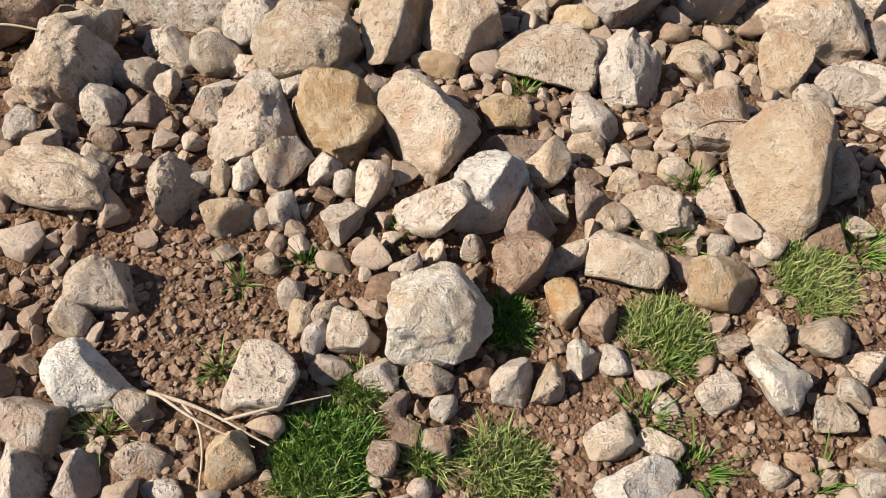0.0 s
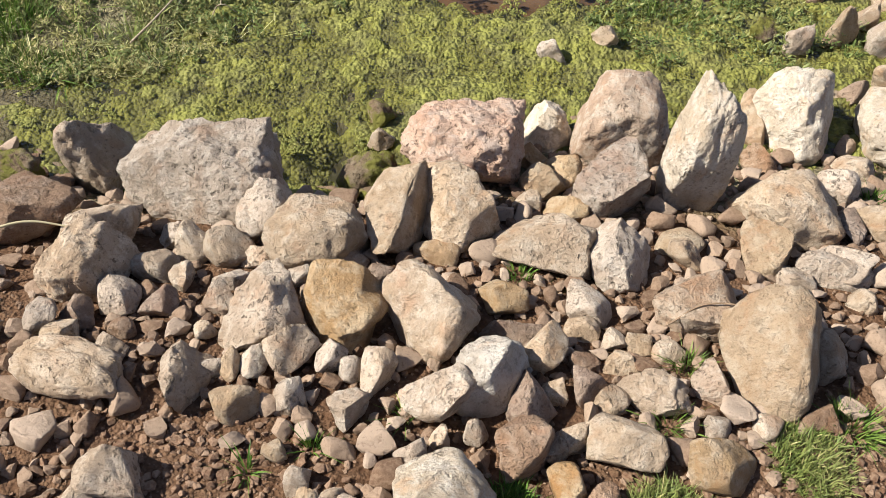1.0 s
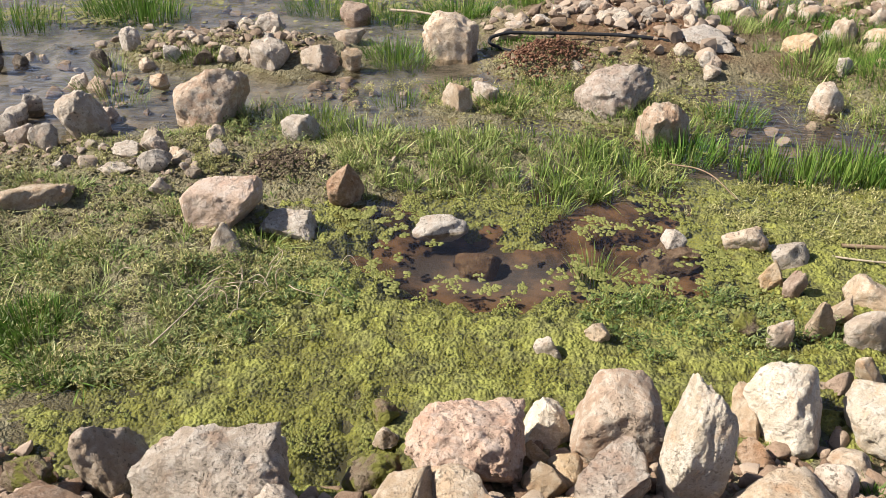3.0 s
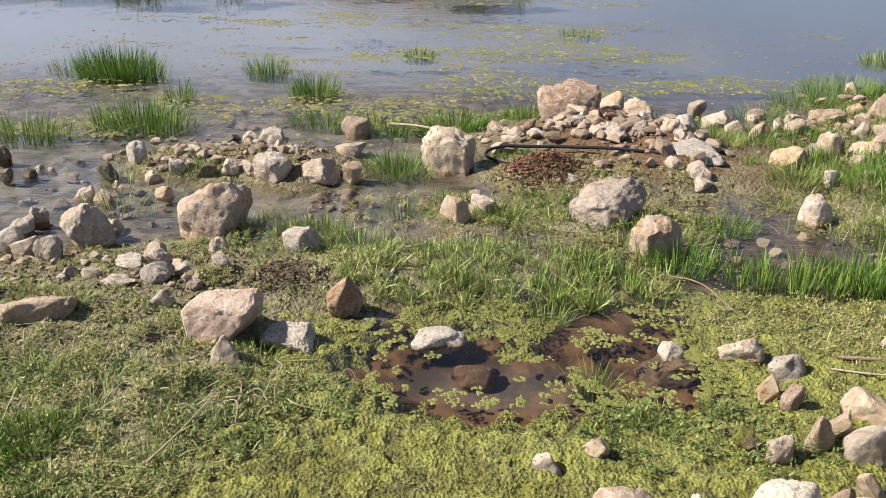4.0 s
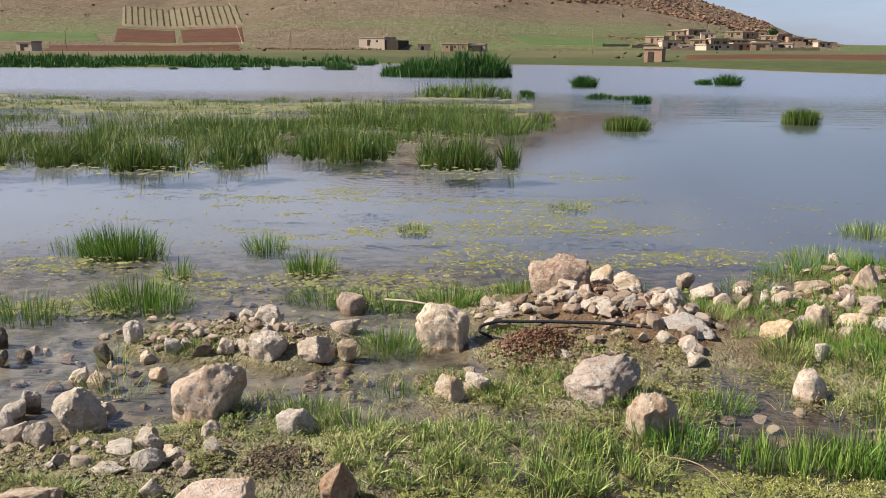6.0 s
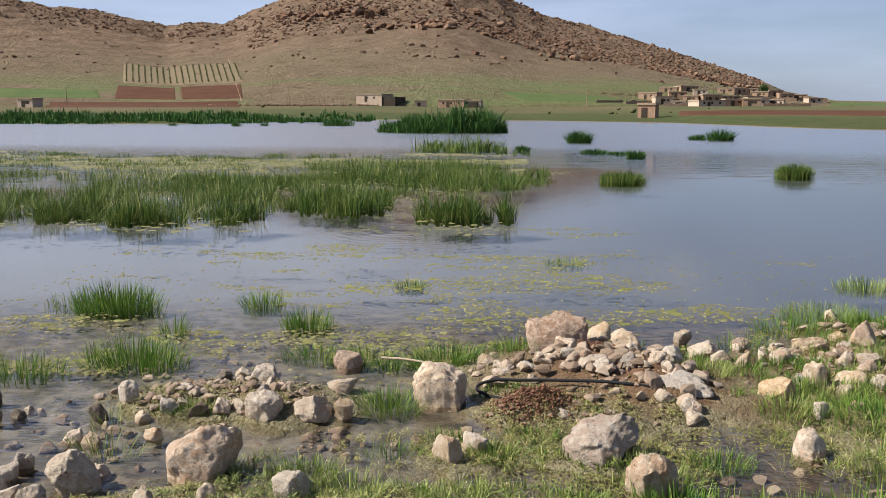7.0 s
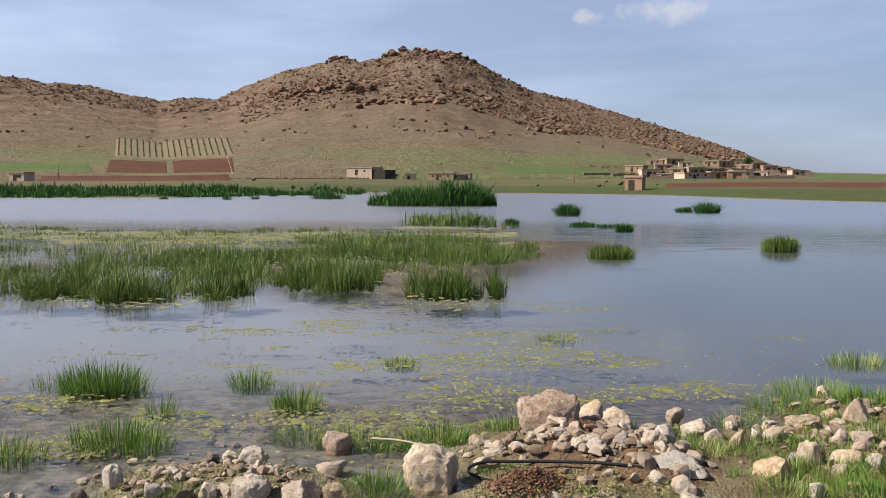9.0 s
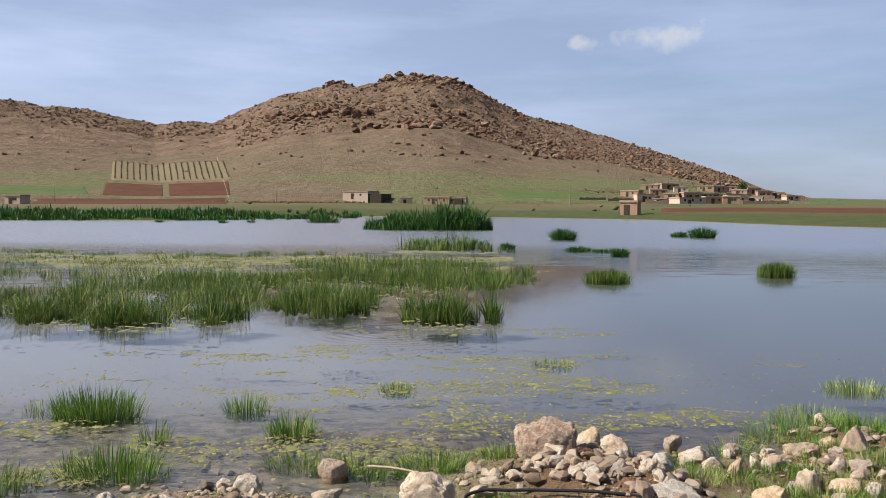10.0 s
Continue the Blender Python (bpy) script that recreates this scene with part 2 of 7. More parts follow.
def ground_material():
    """Brown stony soil, olive mud where it is low and wet, dry pasture far off."""
    m, n, l, b = mat("earth", 0.92, 0.08)
    geo = n.new("ShaderNodeNewGeometry")
    sep = n.new("ShaderNodeSeparateXYZ")
    l.new(geo.outputs["Position"], sep.inputs[0])
    p = geo.outputs["Position"]
    big = node(n, "TexNoise", Scale=2.2, Detail=6.0, Roughness=0.6)
    fine = node(n, "TexNoise", Scale=45.0, Detail=8.0, Roughness=0.68)
    crumb = node(n, "TexVoronoi", Scale=120.0)
    crumb2 = node(n, "TexVoronoi", Scale=52.0)
    field = node(n, "TexNoise", Scale=0.012, Detail=6.0, Roughness=0.6)
    fieldf = node(n, "TexNoise", Scale=0.35, Detail=7.0, Roughness=0.7)
    for t in (big, fine, crumb, crumb2, field, fieldf):
        l.new(p, t.inputs["Vector"])
    soil = mixc(n, l, rng_map(n, l, big.outputs["Fac"], 0.4, 0.65), (0.118, 0.063, 0.034), (0.174, 0.101, 0.060))
    soil = mixc(n, l, rng_map(n, l, fine.outputs["Fac"], 0.42, 0.7, 0.0, 0.7), soil, (0.266, 0.168, 0.102))
    soil = mixc(n, l, rng_map(n, l, crumb.outputs["Distance"], 0.3, 0.75, 0.0, 0.5), soil, (0.081, 0.042, 0.024))
    mud = mixc(n, l, rng_map(n, l, big.outputs["Fac"], 0.38, 0.62), (0.125, 0.105, 0.06), (0.235, 0.205, 0.115))
    mud = mixc(n, l, rng_map(n, l, fine.outputs["Fac"], 0.45, 0.68, 0.0, 0.8), mud, (0.29, 0.26, 0.165))
    mud = mixc(n, l, rng_map(n, l, fine.outputs["Fac"], 0.46, 0.33, 0.0, 0.7), mud, (0.075, 0.055, 0.03))
    wet = rng_map(n, l, math_node(n, l, "ADD", sep.outputs["Z"], math_node(n, l, "MULTIPLY", big.outputs["Fac"], 0.06)), 0.10, 0.17, 1.0, 0.0)
    dry = math_node(n, l, "MULTIPLY", rng_map(n, l, sep.outputs["Y"], 5.8, 6.2), rng_map(n, l, sep.outputs["X"], -0.2, 0.3))
    wet = math_node(n, l, "MULTIPLY", wet, math_node(n, l, "SUBTRACT", 1.0, math_node(n, l, "MULTIPLY", dry, rng_map(n, l, big.outputs["Fac"], 0.36, 0.55, 0.95, 0.4))))
    c = mixc(n, l, wet, soil, mud)
    bedn = node(n, "TexNoise", Scale=6.5, Detail=6.0, Roughness=0.65)
    l.new(p, bedn.inputs["Vector"])
    bed = mixc(n, l, rng_map(n, l, bedn.outputs["Fac"], 0.42, 0.6), (0.038, 0.023, 0.011), (0.135, 0.075, 0.036))
    bed = mixc(n, l, rng_map(n, l, sep.outputs["Y"], 3.1, 2.7, 0.0, 0.85), bed, (0.04, 0.042, 0.018))
    # Grey silt in the shallows, lightened to stand in for reflected sky.
    bed = mixc(n, l, rng_map(n, l, sep.outputs["Y"], 4.1, 5.2, 0.0, 0.85), bed, mixc(n, l, rng_map(n, l, bedn.outputs["Fac"], 0.42, 0.6), (0.085, 0.078, 0.062), (0.20, 0.185, 0.155)))
    bed = mixc(n, l, math_node(n, l, "MULTIPLY", rng_map(n, l, sep.outputs["X"], -0.6, 0.4), rng_map(n, l, sep.outputs["Y"], 4.1, 4.6)), bed, mixc(n, l, rng_map(n, l, bedn.outputs["Fac"], 0.42, 0.6), (0.04, 0.03, 0.02), (0.12, 0.09, 0.058)))
    # Deep bed: the sky's brighter reflection on the left is painted into its colour.
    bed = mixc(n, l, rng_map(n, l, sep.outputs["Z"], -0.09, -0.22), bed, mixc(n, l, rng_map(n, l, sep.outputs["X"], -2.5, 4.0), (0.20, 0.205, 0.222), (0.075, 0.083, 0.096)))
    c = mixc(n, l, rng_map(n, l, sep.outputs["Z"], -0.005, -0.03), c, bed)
    past = mixc(n, l, rng_map(n, l, field.outputs["Fac"], 0.42, 0.6), (0.058, 0.066, 0.025), (0.098, 0.078, 0.042))
    past = mixc(n, l, rng_map(n, l, math_node(n, l, "ADD", sep.outputs["Z"], field.outputs["Fac"]), 1.75, 1.35), past, (0.040, 0.054, 0.017))
    past = mixc(n, l, rng_map(n, l, fieldf.outputs["Fac"], 0.4, 0.7, 0.0, 0.3), past, (0.159, 0.126, 0.071))
    far = math_node(n, l, "MULTIPLY", rng_map(n, l, sep.outputs["Y"], 30.0, 45.0), rng_map(n, l, sep.outputs["Z"], 0.0, 0.12))
    c = mixc(n, l, far, c, past)
    l.new(c, b.inputs["Base Color"])
    h = math_node(n, l, "ADD", fine.outputs["Fac"], math_node(n, l, "MULTIPLY", crumb.outputs["Distance"], -0.35))
    h = math_node(n, l, "ADD", h, math_node(n, l, "MULTIPLY", crumb2.outputs["Distance"], -0.5))
    clod = node(n, "TexNoise", Scale=26.0, Detail=3.0, Roughness=0.6, Distortion=0.6)
    l.new(p, clod.inputs["Vector"])
    h = math_node(n, l, "ADD", h, math_node(n, l, "MULTIPLY", math_node(n, l, "MULTIPLY", clod.outputs["Fac"], wet), 2.6))
    bump(n, l, math_node(n, l, "MULTIPLY", h, rng_map(n, l, sep.outputs["Z"], -0.03, 0.01, 0.06, 1.0)), 1.0, 0.024, b)
    l.new(rng_map(n, l, sep.outputs["Z"], 0.01, 0.05, 0.35, 0.92), b.inputs["Roughness"])
    return m


def water_material():
    """Still, murky marsh water with small ripples."""
    m, n, l, b = mat("marsh_water")
    n.remove(b)
    geo = n.new("ShaderNodeNewGeometry")
    w1 = node(n, "TexNoise", Scale=5.0, Detail=3.0, Roughness=0.5)
    w2 = node(n, "TexNoise", Scale=0.8, Detail=5.0, Roughness=0.55)
    mp = node(n, "Mapping", Scale=(0.55, 1.5, 1.0))
    l.new(geo.outputs["Position"], mp.inputs["Vector"])
    l.new(mp.outputs[0], w1.inputs["Vector"])
    l.new(mp.outputs[0], w2.inputs["Vector"])
    h = math_node(n, l, "ADD", math_node(n, l, "MULTIPLY", w1.outputs["Fac"], 0.12), w2.outputs["Fac"])
    w3 = node(n, "TexNoise", Scale=14.0, Detail=2.0, Roughness=0.5)
    l.new(mp.outputs[0], w3.inputs["Vector"])
    sepr = n.new("ShaderNodeSeparateXYZ")
    l.new(geo.outputs["Position"], sepr.inputs[0])
    rip = math_node(n, l, "MULTIPLY", rng_map(n, l, sepr.outputs["Y"], 4.4, 5.0, 0.0, 3.2), rng_map(n, l, sepr.outputs["Y"], 7.0, 9.0, 1.0, 0.12))
    h = math_node(n, l, "ADD", h, math_node(n, l, "MULTIPLY", w3.outputs["Fac"], rip))
    sepc = n.new("ShaderNodeSeparateXYZ")
    l.new(geo.outputs["Position"], sepc.inputs[0])
    edge = math_node(n, l, "ADD", sepc.outputs["Y"], math_node(n, l, "MULTIPLY", math_node(n, l, "SUBTRACT", w2.outputs["Fac"], 0.5), 14.0))
    edge = math_node(n, l, "ADD", edge, math_node(n, l, "MULTIPLY", math_node(n, l, "ABSOLUTE", math_node(n, l, "SUBTRACT", sepc.outputs["X"], 2.0)), 0.7))
    calm = rng_map(n, l, edge, 31.0, 44.0, 0.2, 1.3)
    chop = node(n, "TexNoise", Scale=1.1, Detail=3.0, Roughness=0.6)
    l.new(mp.outputs[0], chop.inputs["Vector"])
    calm = math_node(n, l, "MAXIMUM", calm, rng_map(n, l, sepc.outputs["Y"], 9.0, 7.5, 0.0, 0.9))
    h = math_node(n, l, "MULTIPLY", h, calm)
    h = math_node(n, l, "ADD", h, math_node(n, l, "MULTIPLY", chop.outputs["Fac"], rng_map(n, l, edge, 31.0, 44.0, 0.0, 6.0)))
    ring = n.new("ShaderNodeTexWave")
    ring.wave_type, ring.rings_direction = "RINGS", "Z"
    ring.inputs["Scale"].default_value, ring.inputs["Distortion"].default_value = 1.5, 3.0
    at = node(n, "Mapping", Location=(1.6, -14.6, 0.0))
    l.new(geo.outputs["Position"], at.inputs["Vector"])
    l.new(at.outputs[0], ring.inputs["Vector"])
    far_off = n.new("ShaderNodeVectorMath")
    far_off.operation = "LENGTH"
    l.new(at.outputs[0], far_off.inputs[0])
    h = math_node(n, l, "ADD", h, math_node(n, l, "MULTIPLY", ring.outputs["Fac"], rng_map(n, l, far_off.outputs["Value"], 3.0, 0.8, 0.0, 0.07)))
    bp = node(n, "Bump", Strength=0.10, Distance=0.12)
    l.new(h, bp.inputs["Height"])
    gl = node(n, "BsdfGlossy", Roughness=0.03)
    sepw = n.new("ShaderNodeSeparateXYZ")
    l.new(geo.outputs["Position"], sepw.inputs[0])
    l.new(rng_map(n, l, sepw.outputs["Y"], 34.0, 48.0, 0.03, 0.24), gl.inputs["Roughness"])
    gl.inputs["Color"].default_value = (0.91, 0.90, 0.91, 1)
    tr = n.new("ShaderNodeBsdfTransparent")
    tr.inputs["Color"].default_value = (0.72, 0.70, 0.65, 1)
    fr = node(n, "Fresnel", IOR=1.333)
    l.new(bp.outputs["Normal"], fr.inputs["Normal"])
    l.new(bp.outputs["Normal"], gl.inputs["Normal"])
    mx = n.new("ShaderNodeMixShader")
    l.new(fr.outputs[0], mx.inputs[0])
    l.new(tr.outputs[0], mx.inputs[1])
    l.new(gl.outputs[0], mx.inputs[2])
    l.new(mx.outputs[0], n["Material Output"].inputs["Surface"])
    return m


def hill_material():
    """Dry hillside: tan grass and scree below, rusty brown rock above, green strips at the foot."""
    m, n, l, b = mat("hillside", 0.95, 0.02)
    geo = n.new("ShaderNodeNewGeometry")
    sep = n.new("ShaderNodeSeparateXYZ")
    l.new(geo.outputs["Position"], sep.inputs[0])
    big = node(n, "TexNoise", Scale=0.012, Detail=7.0, Roughness=0.62)
    mid = node(n, "TexNoise", Scale=0.07, Detail=8.0, Roughness=0.7)
    fine = node(n, "TexNoise", Scale=0.4, Detail=6.0, Roughness=0.75)
    vor = node(n, "TexVoronoi", Scale=0.16)
    strip = node(n, "TexNoise", Scale=0.02, Detail=5.0, Roughness=0.6)
    mp = node(n, "Mapping", Scale=(0.45, 1.8, 1.0))
    l.new(geo.outputs["Position"], mp.inputs["Vector"])
    l.new(mp.outputs[0], strip.inputs["Vector"])
    for t in (big, mid, fine, vor):
        l.new(geo.outputs["Position"], t.inputs["Vector"])
    tan = mixc(n, l, rng_map(n, l, mid.outputs["Fac"], 0.35, 0.68), (0.117, 0.093, 0.059), (0.170, 0.129, 0.088))
    rock = mixc(n, l, rng_map(n, l, mid.outputs["Fac"], 0.38, 0.62), (0.097, 0.066, 0.044), (0.199, 0.138, 0.099))
    rock = mixc(n, l, rng_map(n, l, vor.outputs["Distance"], 0.1, 0.6, 0.5, 0.0), rock, (0.083, 0.055, 0.039))
    hgt = math_node(n, l, "ADD", sep.outputs["Z"], math_node(n, l, "MULTIPLY", math_node(n, l, "SUBTRACT", big.outputs["Fac"], 0.5), 70.0))
    hgt = math_node(n, l, "ADD", hgt, math_node(n, l, "MULTIPLY", math_node(n, l, "SUBTRACT", mid.outputs["Fac"], 0.5), 25.0))
    c = mixc(n, l, rng_map(n, l, hgt, 20.0, 42.0), tan, rock)
    green = math_node(n, l, "MULTIPLY", rng_map(n, l, strip.outputs["Fac"], 0.5, 0.56), rng_map(n, l, sep.outputs["Z"], 19.0, 11.0))
    slope = math_node(n, l, "MULTIPLY", rng_map(n, l, sep.outputs["X"], -45.0, 0.0), rng_map(n, l, sep.outputs["X"], 105.0, 60.0))
    slope = math_node(n, l, "MULTIPLY", slope, rng_map(n, l, math_node(n, l, "ADD", sep.outputs["Z"], math_node(n, l, "MULTIPLY", big.outputs["Fac"], 12.0)), 20.0, 14.0))
    slope = math_node(n, l, "MULTIPLY", slope, rng_map(n, l, mid.outputs["Fac"], 0.36, 0.58, 0.35, 1.0))
    c = mixc(n, l, math_node(n, l, "MULTIPLY", slope, 0.85), c, (0.091, 0.116, 0.042))
    c = mixc(n, l, math_node(n, l, "MULTIPLY", green, 0.7), c, (0.111, 0.142, 0.058))
    c = mixc(n, l, rng_map(n, l, fine.outputs["Fac"], 0.45, 0.72, 0.0, 0.5), c, (0.281, 0.211, 0.138))
    c = mixc(n, l, rng_map(n, l, fine.outputs["Fac"], 0.46, 0.3, 0.0, 0.5), c, (0.117, 0.079, 0.044))
    l.new(c, b.inputs["Base Color"])
    bump(n, l, math_node(n, l, "ADD", mid.outputs["Fac"], fine.outputs["Fac"]), 1.0, 2.0, b)
    return m


def plain_material(name, a, b_, scale, rough=0.85, bump_d=0.004):
    m, n, l, b = mat(name, rough, 0.06)
    co = n.new("ShaderNodeTexCoord")
    t = node(n, "TexNoise", Scale=scale, Detail=7.0, Roughness=0.65)
    t2 = node(n, "TexNoise", Scale=scale * 9, Detail=4.0, Roughness=0.6)
    l.new(co.outputs["Object"], t.inputs["Vector"])
    l.new(co.outputs["Object"], t2.inputs["Vector"])
    f = math_node(n, l, "ADD", math_node(n, l, "MULTIPLY", t.outputs["Fac"], 0.6), math_node(n, l, "MULTIPLY", t2.outputs["Fac"], 0.4))
    l.new(mixc(n, l, rng_map(n, l, f, 0.36, 0.64), a, b_), b.inputs["Base Color"])
    bump(n, l, f, 0.6, bump_d, b)
    return m


EARTH, WATER, HILL = ground_material(), water_material(), hill_material()


# ---- mesh helpers ----
def mesh_object(name, verts, faces, material, parent=None, smooth=True):
    me = bpy.data.meshes.new(name)
    verts, faces = np.asarray(verts, np.float32), np.asarray(faces, np.int32)
    k = faces.shape[1]
    me.vertices.add(len(verts))
    me.vertices.foreach_set("co", verts.ravel())
    me.loops.add(faces.size)
    me.loops.foreach_set("vertex_index", faces.ravel())
    me.polygons.add(len(faces))
    me.polygons.foreach_set("loop_start", np.arange(0, faces.size, k, dtype=np.int32))
    me.polygons.foreach_set("use_smooth", np.full(len(faces), smooth))
    me.materials.append(material)
    me.update(calc_edges=True)
    ob = new(name, me)
    ob.parent = parent
    return ob


def part(name, bm, material, parent, label=""):
    me = bpy.data.meshes.new(name)
    bm.to_mesh(me)
    bm.free()
    me.materials.append(material)
    ob = new(name, me)
    ob.parent = parent
    if label:
        ob["label"] = label
    return ob


def box(bm, x0, y0, z0, x1, y1, z1):
    m = Matrix.Translation(((x0 + x1) / 2, (y0 + y1) / 2, (z0 + z1) / 2)) @ Matrix.Diagonal((x1 - x0, y1 - y0, z1 - z0, 1))
    bmesh.ops.create_cube(bm, size=1, matrix=m)


def grid_faces(nx, ny):
    i = np.arange(nx * ny).reshape(ny, nx)
    return np.stack([i[:-1, :-1], i[:-1, 1:], i[1:, 1:], i[1:, :-1]], -1).reshape(-1, 4)


def waves(x, y, seed, scale, octaves=4, gain=0.55):
    """Smooth uneven relief: several octaves of lattice noise, about -1 to 1."""
    r = np.random.RandomState(seed)
    x, y = np.asarray(x, float), np.asarray(y, float)
    out, a, tot, cell = np.zeros(x.shape), 1.0, 0.0, 3.0 * scale
    for _ in range(octaves):
        grid = r.uniform(-1, 1, (128, 128))
        t = r.uniform(0, 6.283)
        u = (x * math.cos(t) - y * math.sin(t)) / cell + r.uniform(0, 99)
        v = (x * math.sin(t) + y * math.cos(t)) / cell + r.uniform(0, 99)
        iu, iv = np.floor(u).astype(int), np.floor(v).astype(int)
        fu, fv = u - iu, v - iv
        fu, fv = fu * fu * (3 - 2 * fu), fv * fv * (3 - 2 * fv)
        i0, i1, j0, j1 = iu % 128, (iu + 1) % 128, iv % 128, (iv + 1) % 128
        out += a * ((grid[i0, j0] * (1 - fu) + grid[i1, j0] * fu) * (1 - fv) + (grid[i0, j1] * (1 - fu) + grid[i1, j1] * fu) * fv)
        tot += a
        a *= gain
        cell /= 2.1
    return out / tot * 1.9


ICO = {}
for sub in (1, 2, 3, 4, 5, 6):
    bm = bmesh.new()
    bmesh.ops.create_icosphere(bm, subdivisions=sub, radius=1)
    bm.verts.ensure_lookup_table()
    ICO[sub] = (np.array([v.co[:] for v in bm.verts]), np.array([[v.index for v in f.verts] for f in bm.faces]))
    bm.free()


def rock_shape(r, sub, cuts, rough, block=None, dents=0, deep=0.0):
    """Unit rock: a squarish ball broken by random planes with worn edges, then roughened and pitted."""
    ball = ICO[sub][0]
    e = r.uniform(0.62, 1.0) if block is None else block
    v = np.sign(ball) * ((ball ** 2 + 0.008) ** (e / 2) - 0.008 ** (e / 2)) / (1.008 ** (e / 2) - 0.008 ** (e / 2))
    v *= 1 + 0.12 * np.sin(v @ r.normal(size=3) * 1.5 + r.uniform(0, 6))[:, None]
    if block is None:
        v = v @ np.linalg.qr(r.normal(size=(3, 3)))[0]
    wide = r.uniform(0.012, 0.06)
    for _ in range(cuts if block is None or block > 0.7 else 6):
        d = r.normal(size=3)
        d /= np.linalg.norm(d)
        s = v @ d - r.uniform(0.42 - deep, 0.80 - deep) * (1.0 if block is None else 1.2)
        worn = wide * r.uniform(0.4, 1.6)
        v = v - (0.5 * (s + np.sqrt(s * s + worn * worn)))[:, None] * d * 0.93
    if sub > 1:
        o = Vector(r.uniform(-50, 50, 3))
        n = np.array([noise.fractal(Vector(p) * 1.7 + o, 0.75, 2.1, 3 if sub < 3 else 6) for p in v])
        v = v * (1 + 1.9 * rough * (n - n.mean()))[:, None]
        if sub > 4:
            n = np.array([noise.fractal(Vector(p) * 7.0 - o, 0.7, 2.2, 4) for p in v])
            v = v * (1 + 0.42 * rough * n - 0.5 * rough * np.maximum(np.abs(n) - 0.45, 0))[:, None]
    for _ in range(dents):
        c = ball[r.randint(len(v))]
        q = r.uniform(0.03, 0.15)
        near = np.exp(-(np.sum((ball - c) ** 2, 1) / q ** 2) ** 1.6)
        v = v * (1 - 0.36 * q * r.uniform(0.3, 1.0) * near)[:, None]
    lo, hi = v.min(0), v.max(0)
    return (v - (lo + hi) / 2) / (hi - lo) * 2


# ---- ground and water ----
def bank_height(y):
    return np.interp(y, [-5, 0.6, 1.0, 1.4, 1.8, 2.2, 2.5, 2.9], [0.40, 0.36, 0.33, 0.29, 0.19, 0.09, 0.0, -0.05])


def hump(x, y, cx, cy, rx, ry, h):
    return h * np.exp(-(((x - cx) / rx) ** 2 + ((y - cy) / ry) ** 2))


def marsh_height(x, y):
    """The low flats and bars that stand a few centimetres out of the water."""
    z = np.full_like(x, -0.055)
    for cx, cy, rx, ry, h in ((-1.8, 3.7, 0.95, 0.75, 0.10), (-1.2, 3.25, 0.5, 0.45, 0.07), (-2.9, 3.3, 0.9, 0.9, 0.10), (-1.5, 4.45, 0.55, 0.35, 0.06)):
        z += hump(x, y, cx, cy, rx, ry, h)
    for cx, cy, rx, ry, h in ((0.1, 4.55, 0.85, 0.42, 0.07), (-0.65, 4.3, 0.45, 0.4, 0.07), (-1.8, 6.15, 0.8, 0.42, 0.145), (-1.1, 5.95, 0.4, 0.35, 0.08)):
        z += hump(x, y, cx, cy, rx, ry, h)
    for cx, cy, rx, ry, h in ((0.9, 7.0, 0.95, 0.75, 0.19), (0.65, 6.0, 0.65, 0.35, 0.10), (1.45, 6.4, 0.5, 0.5, 0.10), (0.75, 5.25, 0.5, 0.22, 0.09), (-0.35, 5.15, 0.5, 0.2, 0.05), (0.25, 5.5, 0.4, 0.15, 0.05), (0.42, 6.03, 0.2, 0.12, 0.04)):
        z += hump(x, y, cx, cy, rx, ry, h)
    for cx, cy, rx, ry, h in ((2.6, 6.1, 0.75, 0.4, 0.08), (2.9, 7.2, 0.7, 0.7, 0.10), (3.7, 8.3, 0.8, 0.9, 0.11), (2.7, 5.4, 0.5, 0.3, 0.07), (2.5, 3.6, 0.7, 0.5, 0.06)):
        z += hump(x, y, cx, cy, rx, ry, h)
    z -= hump(x, y, 0.15, 3.58, 0.75, 0.32, 0.07)
    z += (0.016 * waves(x, y, 3, 0.12, 4) + 0.018 * waves(x, y, 4, 0.035, 3, 0.7)) * (z > -0.045)
    return z - 0.35 * np.clip((y - 8.5) / 4, 0, 1)


def far_shore(x):
    return np.interp(x, [-200, -100, -44, -36, -25, 3, 25, 34, 45, 80], [112, 108, 108, 130, 158, 152, 133, 98, 80, 60])


RIDGE_X = (np.array([-400, 0, 60, 130, 200, 270, 310, 390, 440, 480, 540, 600, 650, 720, 780, 820, 870, 930, 1000, 1080, 1150, 1220, 1300, 1340, 1420, 1568, 2200]) - 729) * 0.4385 - 61.8
RIDGE_Z = 2.16 + (364 - np.array([150, 175, 185, 195, 208, 225, 216, 214, 190, 170, 160, 150, 150, 138, 138, 155, 180, 208, 225, 245, 268, 290, 318, 335, 350, 352, 345])) * 0.4385


def hill_height(x, y):
    ridge = np.interp(x * 650 / np.maximum(y, 250), RIDGE_X, RIDGE_Z)
    u = (y - 290) / 360
    up = 2.9 + (ridge - 2.9) * (0.75 * u + 0.25 * u * u)
    down = ridge * (1 - 0.0012 * (y - 650))
    z = np.where(y < 650, up, down)
    rough = np.clip((z - 30) / 40, 0, 1)
    return z + rough * (3.0 * waves(x, y, 11, 22, 4) + 1.2 * waves(x, y, 12, 6, 3)) + rough * 2.2 * (0.5 - np.abs(waves(x, y, 14, 4.0, 3, 0.7))) + 0.5 * waves(x, y, 13, 40, 3)


